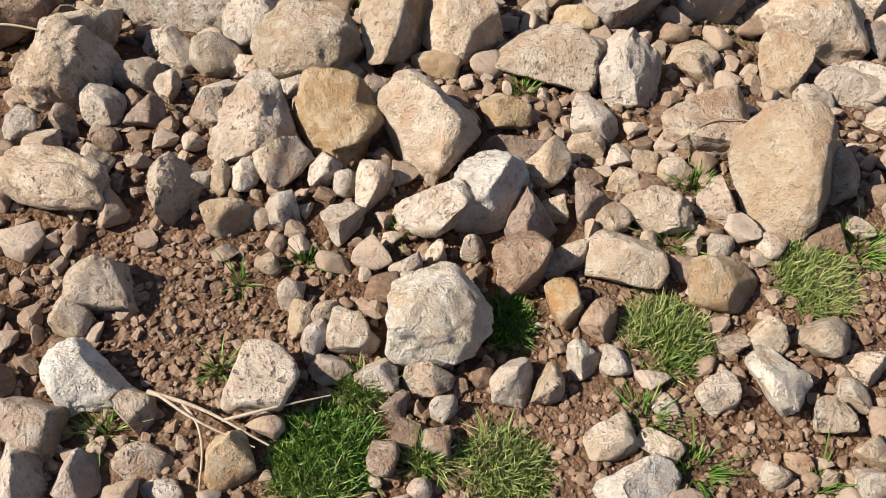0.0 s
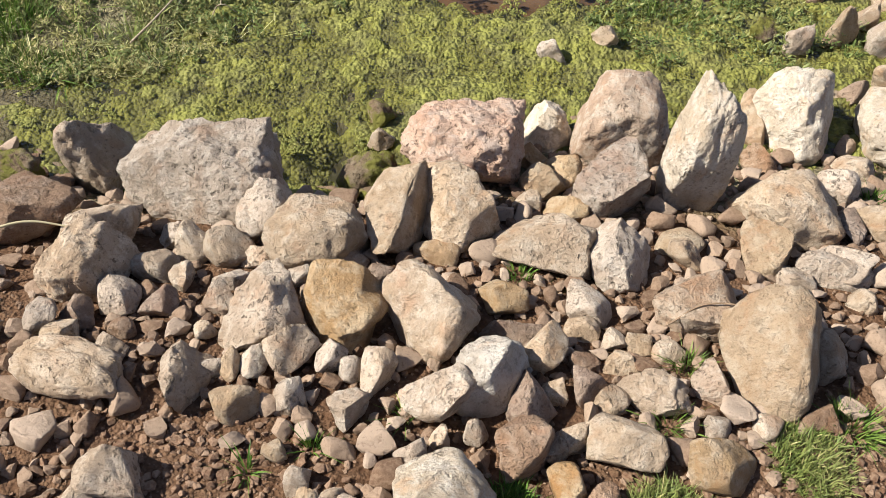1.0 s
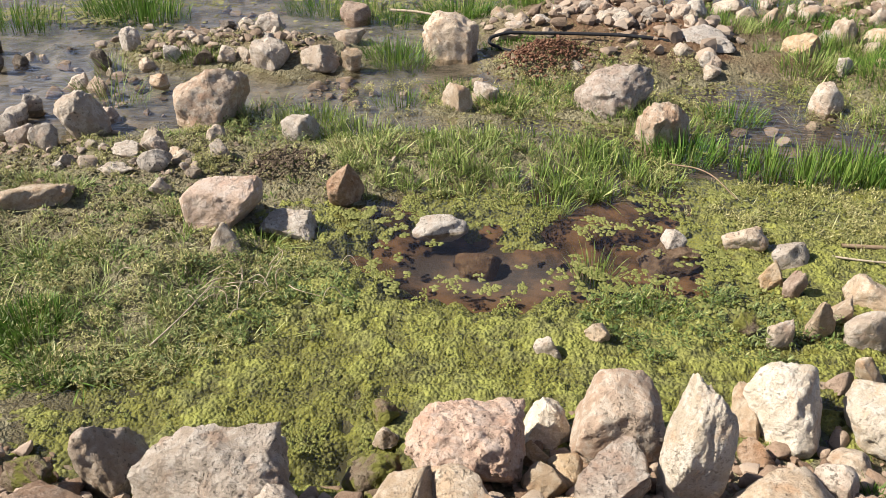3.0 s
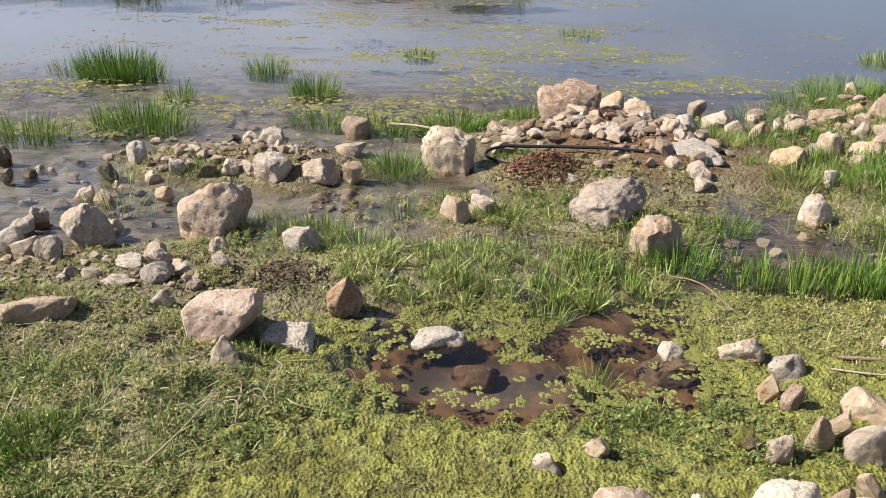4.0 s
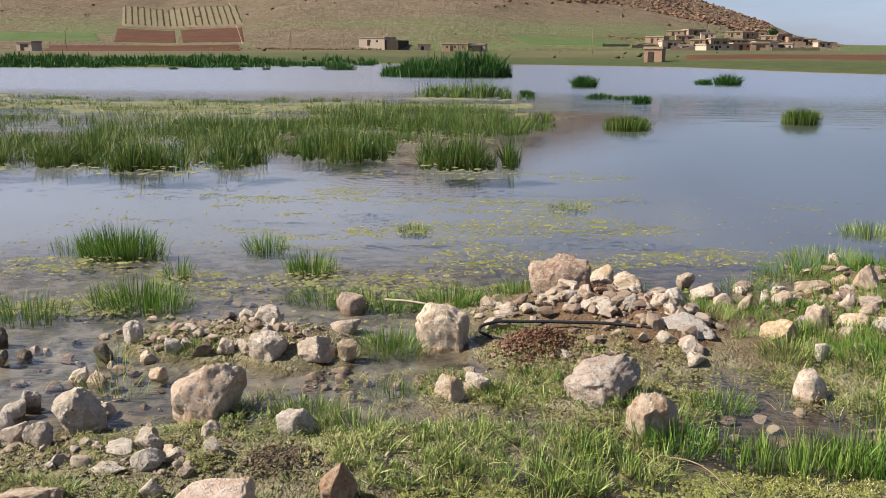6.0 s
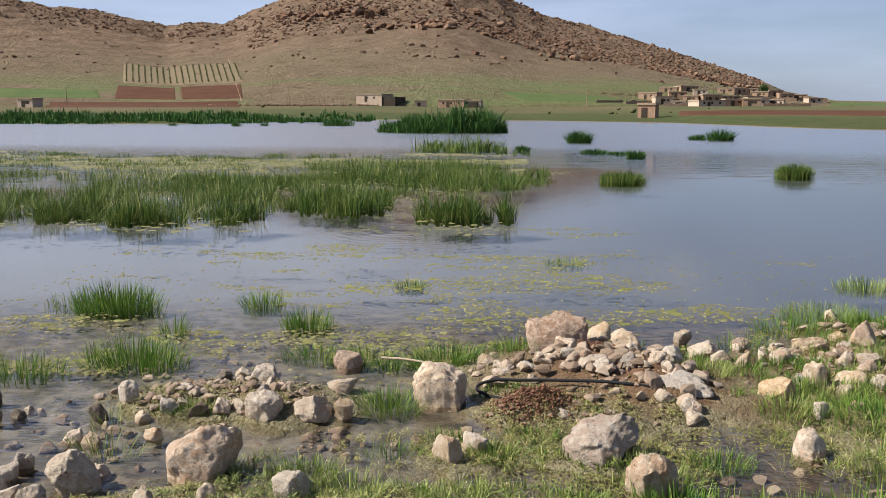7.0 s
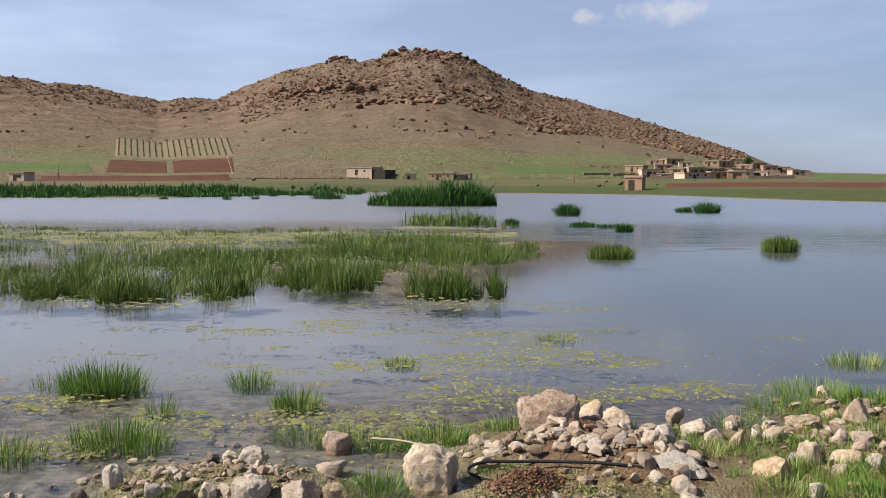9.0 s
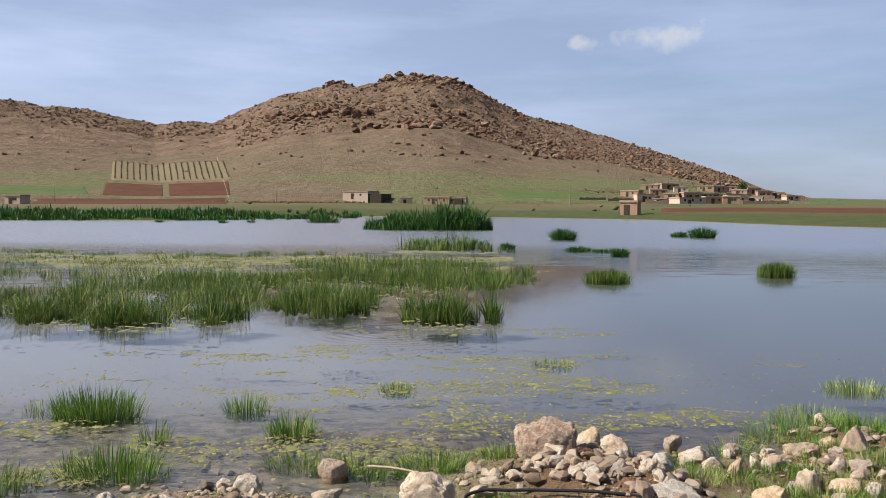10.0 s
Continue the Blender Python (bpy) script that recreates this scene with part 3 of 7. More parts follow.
def land_height(x, y):
    near = np.where(y < 2.9, np.maximum(bank_height(y) + 0.012 * waves(x, y, 5, 0.12, 4), np.where(y > 2.3, marsh_height(x, y), -9)), marsh_height(x, y))
    hole = hump(x, y, -0.75, 2.25, 0.5, 0.22, 0.16) + hump(x, y, -0.22, 2.28, 0.2, 0.13, 0.12)
    near = near - hole
    side = np.clip((np.abs(x - 0.5) - 6) / 6, 0, 1) * (y > 2.3)
    near = near * (1 - side) + side * -0.4
    d = y - far_shore(x)
    shore = np.interp(d, [-12, 0, 4, 60, 140, 400, 3000], [-0.4, 0.0, 0.35, 1.4, 2.8, 3.5, 4.0])
    z = np.where(y > 30, np.maximum(shore, -0.4), near)
    return np.where(y < -5, 0.4 + 0.05 * waves(x, y, 6, 3.0, 2), z)


def graded(lo, hi, step, growth, reach_lo, reach_hi):
    a = list(np.arange(lo, hi, step))
    s, v = step, a[-1]
    while v < reach_hi:
        s *= growth
        v += s
        a.append(v)
    s, v = step, a[0]
    b = []
    while v > reach_lo:
        s *= growth
        v -= s
        b.append(v)
    return np.array(b[::-1] + a)


gx = graded(-3.3, 4.0, 0.042, 1.09, -3000, 3000)
gy = np.concatenate([graded(0.4, 8.6, 0.042, 1.05, 0.3, 4000)])
gy = np.concatenate([[-3000, -800, -200, -60, -20, -8, -4, -2, -1, -0.5, 0], gy])
GX, GY = np.meshgrid(gx, gy)
GZ = land_height(GX, GY)
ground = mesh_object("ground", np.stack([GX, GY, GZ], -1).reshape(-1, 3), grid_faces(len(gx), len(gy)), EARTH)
tagged(ground, "brown stony soil, olive mud flats and dry pasture", "ground", kind="structure")

wx, wy = np.linspace(-400, 400, 41), np.concatenate([np.linspace(1.7, 20, 12), np.linspace(30, 175, 20)])
WX, WY = np.meshgrid(wx, wy)
water = mesh_object("water", np.stack([WX, WY, np.zeros_like(WX)], -1).reshape(-1, 3), grid_faces(len(wx), len(wy)), WATER)
tagged(water, "calm murky lake and marsh water reflecting the sky", "water", kind="structure")
water.visible_shadow = False

hx, hy = np.arange(-760, 620, 3.2), np.concatenate([np.arange(285, 660, 3.0), np.arange(660, 1300, 16)])
HX, HY = np.meshgrid(hx, hy)
HZ = hill_height(HX, HY)
HZ -= 6 * np.clip((HY - 1200) / 60, 0, 1) + 8 * np.clip((290 - HY) / 5, 0, 1)
hill = mesh_object("hill", np.stack([HX, HY, HZ], -1).reshape(-1, 3), grid_faces(len(hx), len(hy)), HILL)
tagged(hill, "dry tan hill with a rusty brown rocky crest", "hill", kind="structure")


# ---- stones ----
stone_seed = [100]
STONES_AT = []


def stone(x, y, z, w, d, h, tone, turn=None, tip=(0, 0), where="bank", block=None, taper=0.0):
    """One rounded-angular stone; x, y, z is its middle, w, d, h its width, depth and height."""
    stone_seed[0] += 1
    r = np.random.RandomState(stone_seed[0])
    big = max(w, d, h)
    sub = 6 if big > 0.3 and y < 3 else (5 if big > (0.14 if y < 3 else 0.24) else (4 if big > 0.06 else 3))
    if block is None and where == "marsh" and big > 0.11:
        block = r.uniform(0.72, 1.0)
    rough = {"r": 0.085, "w": 0.06, "g": 0.06, "G": 0.055, "m": 0.08, "o": 0.035, "P": 0.03}.get(tone, 0.05)
    if where == "marsh":
        rough *= 1.5
    v = rock_shape(r, sub, r.randint(8, 15), rough, block, {"r": 90, "w": 40, "g": 50, "G": 70, "p": 50, "m": 40, "o": 6, "P": 0}.get(tone, 26), 0.07 if where == "marsh" else 0.03)
    a = r.uniform(-0.5, 0.5) if turn is None else radians(turn)
    tip = (r.uniform(-6, 18), r.uniform(-9, 9)) if tip == (0, 0) and turn is None else tip
    h *= 1.12
    under = float(land_height(np.array([x]), np.array([y]))[0])
    top, low = z + h / 2, min(z - h / 2, under - (0.012 if where == "bank" else 0.22 * h if where == "row" else 0.42 * h))
    low = max(low, top - 1.7 * h)
    z, h = (top + low) / 2, top - low
    STONES_AT.append((x, y, 0.46 * max(w, d), z))
    v[:, 0] *= 1 + taper * v[:, 1]
    v = v * np.array([w, d, h]) * 0.53
    m, label = STONE[tone]
    ob = mesh_object("stone", v, ICO[sub][1], m)
    ob.matrix_world = pose(x, y, z, tip[0], tip[1], math.degrees(a) if turn is not None else r.uniform(-14, 14))
    place = {"bank": "on the bank", "marsh": "in the shallows", "row": "along the water"}[where]
    tagged(ob, label + " " + place, "stone", "stones " + place)
    return ob


stone(0.171, 1.144, 0.365, 0.192, 0.190, 0.142, "w", turn=-35, taper=0.22, block=0.9)
stone(-0.361, 0.973, 0.363, 0.142, 0.119, 0.089, "w")
stone(-0.087, 1.001, 0.362, 0.122, 0.121, 0.091, "g")
stone(-0.404, 1.146, 0.342, 0.119, 0.103, 0.077, "g")
stone(-0.438, 1.075, 0.341, 0.070, 0.070, 0.053, "g")
stone(-0.562, 1.359, 0.327, 0.219, 0.124, 0.093, "g", turn=-8, block=0.7)
stone(-0.345, 1.365, 0.324, 0.098, 0.145, 0.088, "g")
stone(-0.229, 1.563, 0.300, 0.167, 0.195, 0.146, "g", turn=5, taper=-0.25, block=0.85)
stone(-0.064, 1.581, 0.291, 0.182, 0.176, 0.132, "o")
stone(0.124, 1.592, 0.299, 0.197, 0.218, 0.163, "c", turn=4, taper=0.38, block=0.8)
stone(-0.153, 1.461, 0.305, 0.102, 0.114, 0.086, "l")
stone(-0.130, 1.355, 0.314, 0.069, 0.074, 0.056, "l")
stone(-0.020, 1.336, 0.319, 0.074, 0.086, 0.065, "l")
stone(0.030, 1.417, 0.308, 0.070, 0.108, 0.063, "l")
stone(-0.026, 1.433, 0.297, 0.057, 0.057, 0.043, "l")
stone(-0.070, 1.461, 0.294, 0.061, 0.075, 0.055, "g")
stone(0.160, 1.386, 0.321, 0.150, 0.114, 0.085, "l")
stone(0.243, 1.437, 0.323, 0.135, 0.169, 0.121, "w", turn=-28, taper=0.2)
stone(0.360, 1.532, 0.285, 0.102, 0.108, 0.081, "l")
stone(0.367, 1.892, 0.211, 0.252, 0.168, 0.126, "l", turn=-14, block=0.8)
stone(0.542, 1.867, 0.221, 0.153, 0.201, 0.137, "l")
stone(0.272, 1.695, 0.242, 0.109, 0.097, 0.073, "o")
stone(0.695, 1.712, 0.257, 0.183, 0.173, 0.130, "p")
stone(0.831, 1.551, 0.318, 0.208, 0.295, 0.187, "o", turn=-6, taper=0.28, block=0.9)
stone(0.582, 1.447, 0.305, 0.147, 0.102, 0.077, "g", turn=-10, block=0.75)
stone(0.698, 1.482, 0.294, 0.077, 0.100, 0.069, "p")
stone(0.507, 1.314, 0.330, 0.139, 0.121, 0.090, "c")
stone(0.327, 1.286, 0.335, 0.107, 0.126, 0.095, "b")
stone(0.690, 1.285, 0.328, 0.129, 0.100, 0.075, "c")
stone(0.405, 1.214, 0.329, 0.064, 0.091, 0.058, "o")
stone(0.467, 1.187, 0.332, 0.066, 0.078, 0.058, "b")
stone(0.322, 1.056, 0.347, 0.071, 0.085, 0.064, "l")
stone(0.384, 1.057, 0.341, 0.052, 0.069, 0.047, "l")
stone(0.437, 1.106, 0.337, 0.058, 0.067, 0.050, "l")
stone(0.498, 1.110, 0.333, 0.053, 0.052, 0.039, "l")
stone(0.764, 1.106, 0.350, 0.109, 0.115, 0.086, "w")
stone(0.866, 1.202, 0.333, 0.094, 0.090, 0.068, "o")
stone(0.763, 1.189, 0.330, 0.074, 0.073, 0.055, "l")
stone(0.702, 1.170, 0.325, 0.061, 0.047, 0.035, "p")
stone(0.661, 1.074, 0.343, 0.071, 0.079, 0.059, "l")
stone(0.485, 0.977, 0.353, 0.084, 0.081, 0.061, "c")
stone(0.565, 0.970, 0.347, 0.077, 0.054, 0.041, "g")
stone(0.525, 0.896, 0.362, 0.136, 0.092, 0.069, "w")
stone(0.850, 1.058, 0.340, 0.075, 0.060, 0.045, "l")
stone(0.932, 1.156, 0.331, 0.078, 0.063, 0.047, "l")
stone(0.899, 1.102, 0.334, 0.057, 0.054, 0.040, "l")
stone(0.579, 1.043, 0.338, 0.047, 0.046, 0.034, "l")
stone(0.019, 1.037, 0.341, 0.077, 0.055, 0.042, "p")
stone(0.098, 1.036, 0.344, 0.073, 0.068, 0.051, "l")
stone(0.179, 1.041, 0.342, 0.089, 0.060, 0.045, "l")
stone(-0.021, 1.090, 0.337, 0.052, 0.084, 0.047, "p")
stone(-0.050, 1.123, 0.332, 0.044, 0.064, 0.040, "o")
stone(-0.012, 1.148, 0.328, 0.052, 0.048, 0.036, "l")
stone(0.033, 1.113, 0.338, 0.078, 0.075, 0.056, "l")
stone(0.070, 1.099, 0.332, 0.039, 0.050, 0.035, "p")
stone(-0.082, 1.182, 0.329, 0.055, 0.073, 0.050, "g")
stone(-0.132, 1.236, 0.318, 0.053, 0.044, 0.033, "o")
stone(-0.436, 0.880, 0.364, 0.120, 0.094, 0.071, "p")
stone(-0.421, 0.789, 0.374, 0.090, 0.113, 0.081, "g")
stone(-0.328, 0.812, 0.365, 0.071, 0.081, 0.061, "p")
stone(-0.277, 0.924, 0.356, 0.063, 0.078, 0.057, "l")
stone(-0.239, 0.849, 0.357, 0.092, 0.059, 0.044, "p")
stone(-0.106, 0.862, 0.365, 0.083, 0.094, 0.071, "o")
stone(-0.200, 0.799, 0.359, 0.078, 0.053, 0.040, "l")
stone(0.126, 0.900, 0.352, 0.049, 0.056, 0.042, "b")
stone(0.209, 0.942, 0.349, 0.054, 0.055, 0.041, "p")
stone(0.190, 0.856, 0.351, 0.039, 0.040, 0.030, "p")
stone(0.129, 0.988, 0.345, 0.046, 0.052, 0.039, "b")
stone(0.213, 0.994, 0.342, 0.046, 0.043, 0.032, "l")
stone(-0.233, 1.326, 0.318, 0.095, 0.079, 0.060, "o")
stone(-0.688, 1.490, 0.289, 0.068, 0.087, 0.061, "l")
stone(-0.636, 1.453, 0.298, 0.067, 0.090, 0.060, "l")
stone(-0.625, 1.522, 0.278, 0.077, 0.071, 0.053, "b")
stone(-0.654, 1.651, 0.277, 0.158, 0.190, 0.142, "g")
stone(-0.571, 1.582, 0.269, 0.098, 0.095, 0.071, "l")
stone(-0.536, 1.703, 0.237, 0.130, 0.087, 0.066, "l")
stone(-0.460, 1.670, 0.239, 0.051, 0.081, 0.046, "l")
stone(-0.345, 1.682, 0.235, 0.089, 0.057, 0.043, "l")
stone(-0.456, 1.782, 0.220, 0.105, 0.097, 0.073, "c")
stone(-0.383, 1.775, 0.222, 0.117, 0.099, 0.074, "c")
stone(-0.534, 1.822, 0.204, 0.068, 0.073, 0.055, "g")
stone(-0.303, 1.763, 0.217, 0.082, 0.068, 0.051, "g")
stone(-0.106, 1.863, 0.197, 0.100, 0.087, 0.065, "l")
stone(0.106, 1.846, 0.198, 0.110, 0.075, 0.056, "o")
stone(0.711, 1.921, 0.184, 0.085, 0.093, 0.070, "g")
stone(0.960, 1.863, 0.195, 0.096, 0.080, 0.060, "g")
stone(1.070, 1.912, 0.190, 0.162, 0.107, 0.080, "l")
stone(1.100, 1.803, 0.208, 0.075, 0.071, 0.053, "l")
stone(0.952, 1.590, 0.273, 0.097, 0.115, 0.086, "g")
stone(0.469, 1.702, 0.242, 0.115, 0.107, 0.080, "l")
stone(0.445, 1.617, 0.253, 0.076, 0.064, 0.048, "l")
stone(0.511, 1.598, 0.255, 0.056, 0.057, 0.043, "c")
stone(0.564, 1.588, 0.257, 0.058, 0.053, 0.040, "c")
stone(0.625, 1.571, 0.265, 0.069, 0.069, 0.052, "c")
stone(0.522, 1.525, 0.273, 0.077, 0.055, 0.041, "l")
stone(0.447, 1.519, 0.273, 0.068, 0.049, 0.037, "b")
stone(0.450, 1.441, 0.301, 0.076, 0.082, 0.061, "b")
stone(0.385, 1.434, 0.295, 0.055, 0.053, 0.039, "g")
stone(0.281, 1.586, 0.262, 0.145, 0.070, 0.052, "b")
stone(0.341, 1.390, 0.321, 0.096, 0.127, 0.086, "b")
stone(0.493, 1.418, 0.303, 0.076, 0.066, 0.050, "g")
stone(0.421, 1.324, 0.316, 0.057, 0.079, 0.052, "l")
stone(0.385, 1.290, 0.315, 0.049, 0.055, 0.041, "p")
stone(0.695, 1.378, 0.306, 0.053, 0.052, 0.039, "l")
stone(0.793, 1.387, 0.306, 0.058, 0.058, 0.043, "l")
stone(0.907, 1.426, 0.301, 0.086, 0.065, 0.049, "b")
stone(0.116, 1.257, 0.320, 0.060, 0.059, 0.044, "g")
stone(0.169, 1.298, 0.313, 0.042, 0.047, 0.035, "l")
stone(0.233, 1.318, 0.311, 0.047, 0.050, 0.037, "l")
stone(-0.222, 1.429, 0.300, 0.055, 0.073, 0.050, "w")
stone(-0.304, 1.410, 0.301, 0.049, 0.051, 0.038, "l")
stone(-0.270, 1.417, 0.300, 0.044, 0.076, 0.040, "o")
stone(-0.470, 1.577, 0.266, 0.070, 0.078, 0.059, "b")
stone(-0.351, 1.507, 0.278, 0.051, 0.056, 0.042, "l")
stone(-0.587, 1.423, 0.296, 0.067, 0.043, 0.032, "l")
stone(-0.516, 1.426, 0.300, 0.061, 0.061, 0.046, "g")
stone(-0.524, 1.495, 0.280, 0.057, 0.051, 0.038, "b")
stone(-0.197, 1.715, 0.226, 0.068, 0.055, 0.041, "l")
stone(-0.149, 1.756, 0.217, 0.069, 0.063, 0.047, "c")
stone(-0.091, 1.782, 0.208, 0.082, 0.053, 0.040, "l")
stone(-0.067, 1.736, 0.220, 0.062, 0.055, 0.041, "p")
stone(-0.015, 1.745, 0.218, 0.056, 0.055, 0.041, "b")
stone(-0.348, 1.606, 0.259, 0.071, 0.079, 0.059, "p")
stone(0.911, 1.002, 0.345, 0.077, 0.058, 0.044, "c")
stone(0.910, 0.946, 0.354, 0.071, 0.076, 0.057, "l")
stone(0.792, 0.971, 0.342, 0.041, 0.038, 0.029, "p")
stone(0.747, 0.942, 0.347, 0.049, 0.047, 0.035, "l")
stone(0.691, 1.320, 0.307, 0.052, 0.034, 0.025, "l")
stone(0.885, 1.230, 0.318, 0.045, 0.043, 0.032, "l")
stone(0.790, 0.892, 0.349, 0.057, 0.041, 0.031, "l")
stone(-0.515, 2.035, 0.165, 0.42, 0.33, 0.25, "G", turn=-4, tip=(13, -4), block=0.55, taper=0.1, where="row")
stone(-0.876, 2.203, 0.139, 0.158, 0.228, 0.142, "g", where="row")
stone(-0.903, 1.849, 0.228, 0.245, 0.193, 0.145, "b", where="row")
stone(-1.062, 2.068, 0.149, 0.147, 0.099, 0.074, "m", where="row")
stone(0.139, 2.300, 0.14, 0.335, 0.28, 0.285, "r", turn=4, tip=(20, -6), block=0.62, where="row")
stone(0.379, 2.502, 0.048, 0.161, 0.182, 0.136, "w", where="row")
stone(0.586, 2.441, 0.107, 0.265, 0.30, 0.25, "p", turn=-6, tip=(14, 0), block=0.66, where="row")
stone(0.539, 2.158, 0.155, 0.196, 0.208, 0.156, "p", where="row")
stone(0.76, 2.21, 0.245, 0.165, 0.17, 0.41, "w", turn=6, tip=(-12, 5), block=0.78, where="row")
stone(1.027, 2.651, 0.014, 0.082, 0.233, 0.073, "c", where="row")
stone(1.152, 2.632, 0.074, 0.25, 0.30, 0.24, "w", turn=12, tip=(10, 4), block=0.74, where="row")
stone(1.444, 2.631, 0.065, 0.238, 0.30, 0.214, "w", turn=-20, block=0.7, where="row")
stone(0.333, 2.338, 0.071, 0.096, 0.085, 0.064, "o", where="row")
stone(0.363, 2.184, 0.124, 0.128, 0.115, 0.086, "o", where="row")
stone(0.422, 2.251, 0.103, 0.096, 0.109, 0.082, "c", where="row")
stone(0.424, 2.064, 0.149, 0.116, 0.095, 0.072, "o", where="row")
stone(0.319, 2.093, 0.138, 0.076, 0.080, 0.060, "l", where="row")
stone(0.994, 2.111, 0.168, 0.260, 0.212, 0.159, "l", where="row")
stone(0.907, 1.945, 0.193, 0.133, 0.150, 0.112, "o", where="row")
stone(1.183, 2.295, 0.095, 0.131, 0.126, 0.095, "g", where="row")
stone(1.008, 2.436, 0.049, 0.093, 0.123, 0.084, "b", where="row")
stone(1.284, 2.441, 0.046, 0.127, 0.109, 0.081, "l", where="row")
stone(-0.122, 2.192, 0.128, 0.166, 0.138, 0.104, "m", where="row")
stone(-0.144, 2.528, 0.022, 0.099, 0.093, 0.070, "m", where="row")
stone(-0.119, 2.421, 0.037, 0.078, 0.050, 0.037, "g", where="row")
stone(-0.314, 1.913, 0.205, 0.156, 0.164, 0.123, "l", where="row")
stone(0.703, 1.967, 0.171, 0.114, 0.088, 0.066, "o", where="row")
stone(1.062, 1.902, 0.191, 0.185, 0.101, 0.076, "l", where="row")
stone(1.237, 2.122, 0.137, 0.105, 0.104, 0.078, "c", where="row")
stone(1.164, 2.106, 0.135, 0.067, 0.141, 0.060, "b", where="row")
stone(-0.183, 1.841, 0.235, 0.235, 0.210, 0.157, "c", where="row")
stone(-0.012, 1.933, 0.208, 0.163, 0.253, 0.147, "c", where="row")
stone(0.153, 1.965, 0.209, 0.211, 0.231, 0.173, "l", where="row")
stone(-0.689, 1.732, 0.259, 0.165, 0.290, 0.149, "g", where="row")
stone(1.389, 2.852, 0.004, 0.105, 0.084, 0.086, "b", where="row")
stone(1.491, 2.894, 0.047, 0.095, 0.076, 0.076, "l", where="row")
stone(-0.079, 2.095, 0.134, 0.092, 0.069, 0.052, "m", where="row")
stone(-1.947, 3.704, 0.085, 0.383, 0.306, 0.187, "l", block=0.72, where="marsh")
stone(-1.045, 3.72, 0.125, 0.34, 0.27, 0.185, "P", turn=12, tip=(8, -8), block=0.55, taper=0.12, where="marsh")
stone(-0.745, 3.70, 0.035, 0.27, 0.17, 0.085, "q", turn=-12, block=0.7, where="marsh")
stone(-0.948, 3.453, 0.068, 0.143, 0.114, 0.136, "c", where="marsh")
stone(-0.557, 4.003, 0.084, 0.175, 0.140, 0.184, "b", where="marsh")
stone(-0.08, 3.80, 0.012, 0.24, 0.17, 0.055, "q", turn=5, block=0.75, where="marsh")
stone(-1.521, 4.932, 0.12, 0.40, 0.32, 0.28, "p", turn=6, tip=(3, 3), block=0.5, where="marsh")
stone(-2.145, 4.671, 0.096, 0.319, 0.255, 0.218, "q", block=0.72, where="marsh")
stone(-0.939, 4.705, 0.061, 0.205, 0.164, 0.118, "q", where="marsh")
stone(-1.368, 4.571, 0.051, 0.099, 0.079, 0.088, "l", where="marsh")
stone(-1.760, 4.310, 0.047, 0.163, 0.130, 0.078, "q", where="marsh")
stone(-1.550, 4.177, 0.063, 0.158, 0.126, 0.123, "q", where="marsh")
stone(-1.723, 4.094, 0.042, 0.184, 0.147, 0.063, "q", where="marsh")
stone(-1.414, 3.887, 0.059, 0.115, 0.092, 0.111, "q", where="marsh")
stone(-1.431, 4.272, 0.047, 0.123, 0.098, 0.078, "q", where="marsh")
stone(-2.003, 4.169, 0.045, 0.087, 0.069, 0.073, "q", where="marsh")
stone(-1.679, 4.198, 0.041, 0.058, 0.046, 0.060, "q", where="marsh")
stone(-2.262, 4.434, 0.059, 0.159, 0.127, 0.111, "q", where="marsh")
stone(-2.532, 4.520, 0.063, 0.172, 0.138, 0.123, "q", where="marsh")
stone(-2.585, 4.903, 0.050, 0.101, 0.081, 0.085, "q", where="marsh")
stone(-1.576, 6.458, 0.076, 0.222, 0.178, 0.161, "q", where="marsh")
stone(-1.405, 5.797, 0.087, 0.251, 0.200, 0.192, "l", where="marsh")
stone(-1.075, 5.823, 0.071, 0.258, 0.207, 0.147, "l", where="marsh")
stone(-0.966, 6.333, 0.055, 0.221, 0.177, 0.099, "l", where="marsh")
stone(-0.873, 5.846, 0.066, 0.127, 0.102, 0.130, "c", where="marsh")
stone(-0.242, 6.222, 0.118, 0.385, 0.308, 0.281, "l", block=0.72, where="marsh")
stone(-0.123, 5.218, 0.074, 0.189, 0.151, 0.155, "c", where="marsh")
stone(0.045, 5.401, 0.053, 0.152, 0.122, 0.095, "l", where="marsh")
stone(0.674, 7.547, 0.136, 0.530, 0.424, 0.331, "b", turn=10, block=0.72, where="marsh")
stone(0.807, 5.293, 0.096, 0.445, 0.356, 0.217, "p", block=0.72, where="marsh")
stone(1.035, 4.884, 0.094, 0.284, 0.227, 0.213, "p", block=0.72, where="marsh")
stone(0.899, 6.788, 0.096, 0.261, 0.209, 0.218, "q", where="marsh")
stone(1.206, 6.762, 0.104, 0.237, 0.190, 0.241, "q", where="marsh")
stone(1.293, 7.703, 0.078, 0.294, 0.235, 0.166, "c", where="marsh")
stone(1.513, 6.407, 0.089, 0.408, 0.326, 0.198, "q", where="marsh")
stone(1.325, 6.158, 0.076, 0.177, 0.142, 0.159, "q", where="marsh")
stone(1.490, 6.052, 0.068, 0.155, 0.124, 0.137, "q", where="marsh")
stone(1.495, 5.917, 0.045, 0.133, 0.106, 0.071, "q", where="marsh")
stone(1.547, 7.079, 0.091, 0.225, 0.180, 0.204, "q", where="marsh")
stone(1.942, 7.585, 0.058, 0.288, 0.230, 0.108, "q", where="marsh")
stone(2.148, 7.194, 0.068, 0.136, 0.109, 0.138, "c", where="marsh")
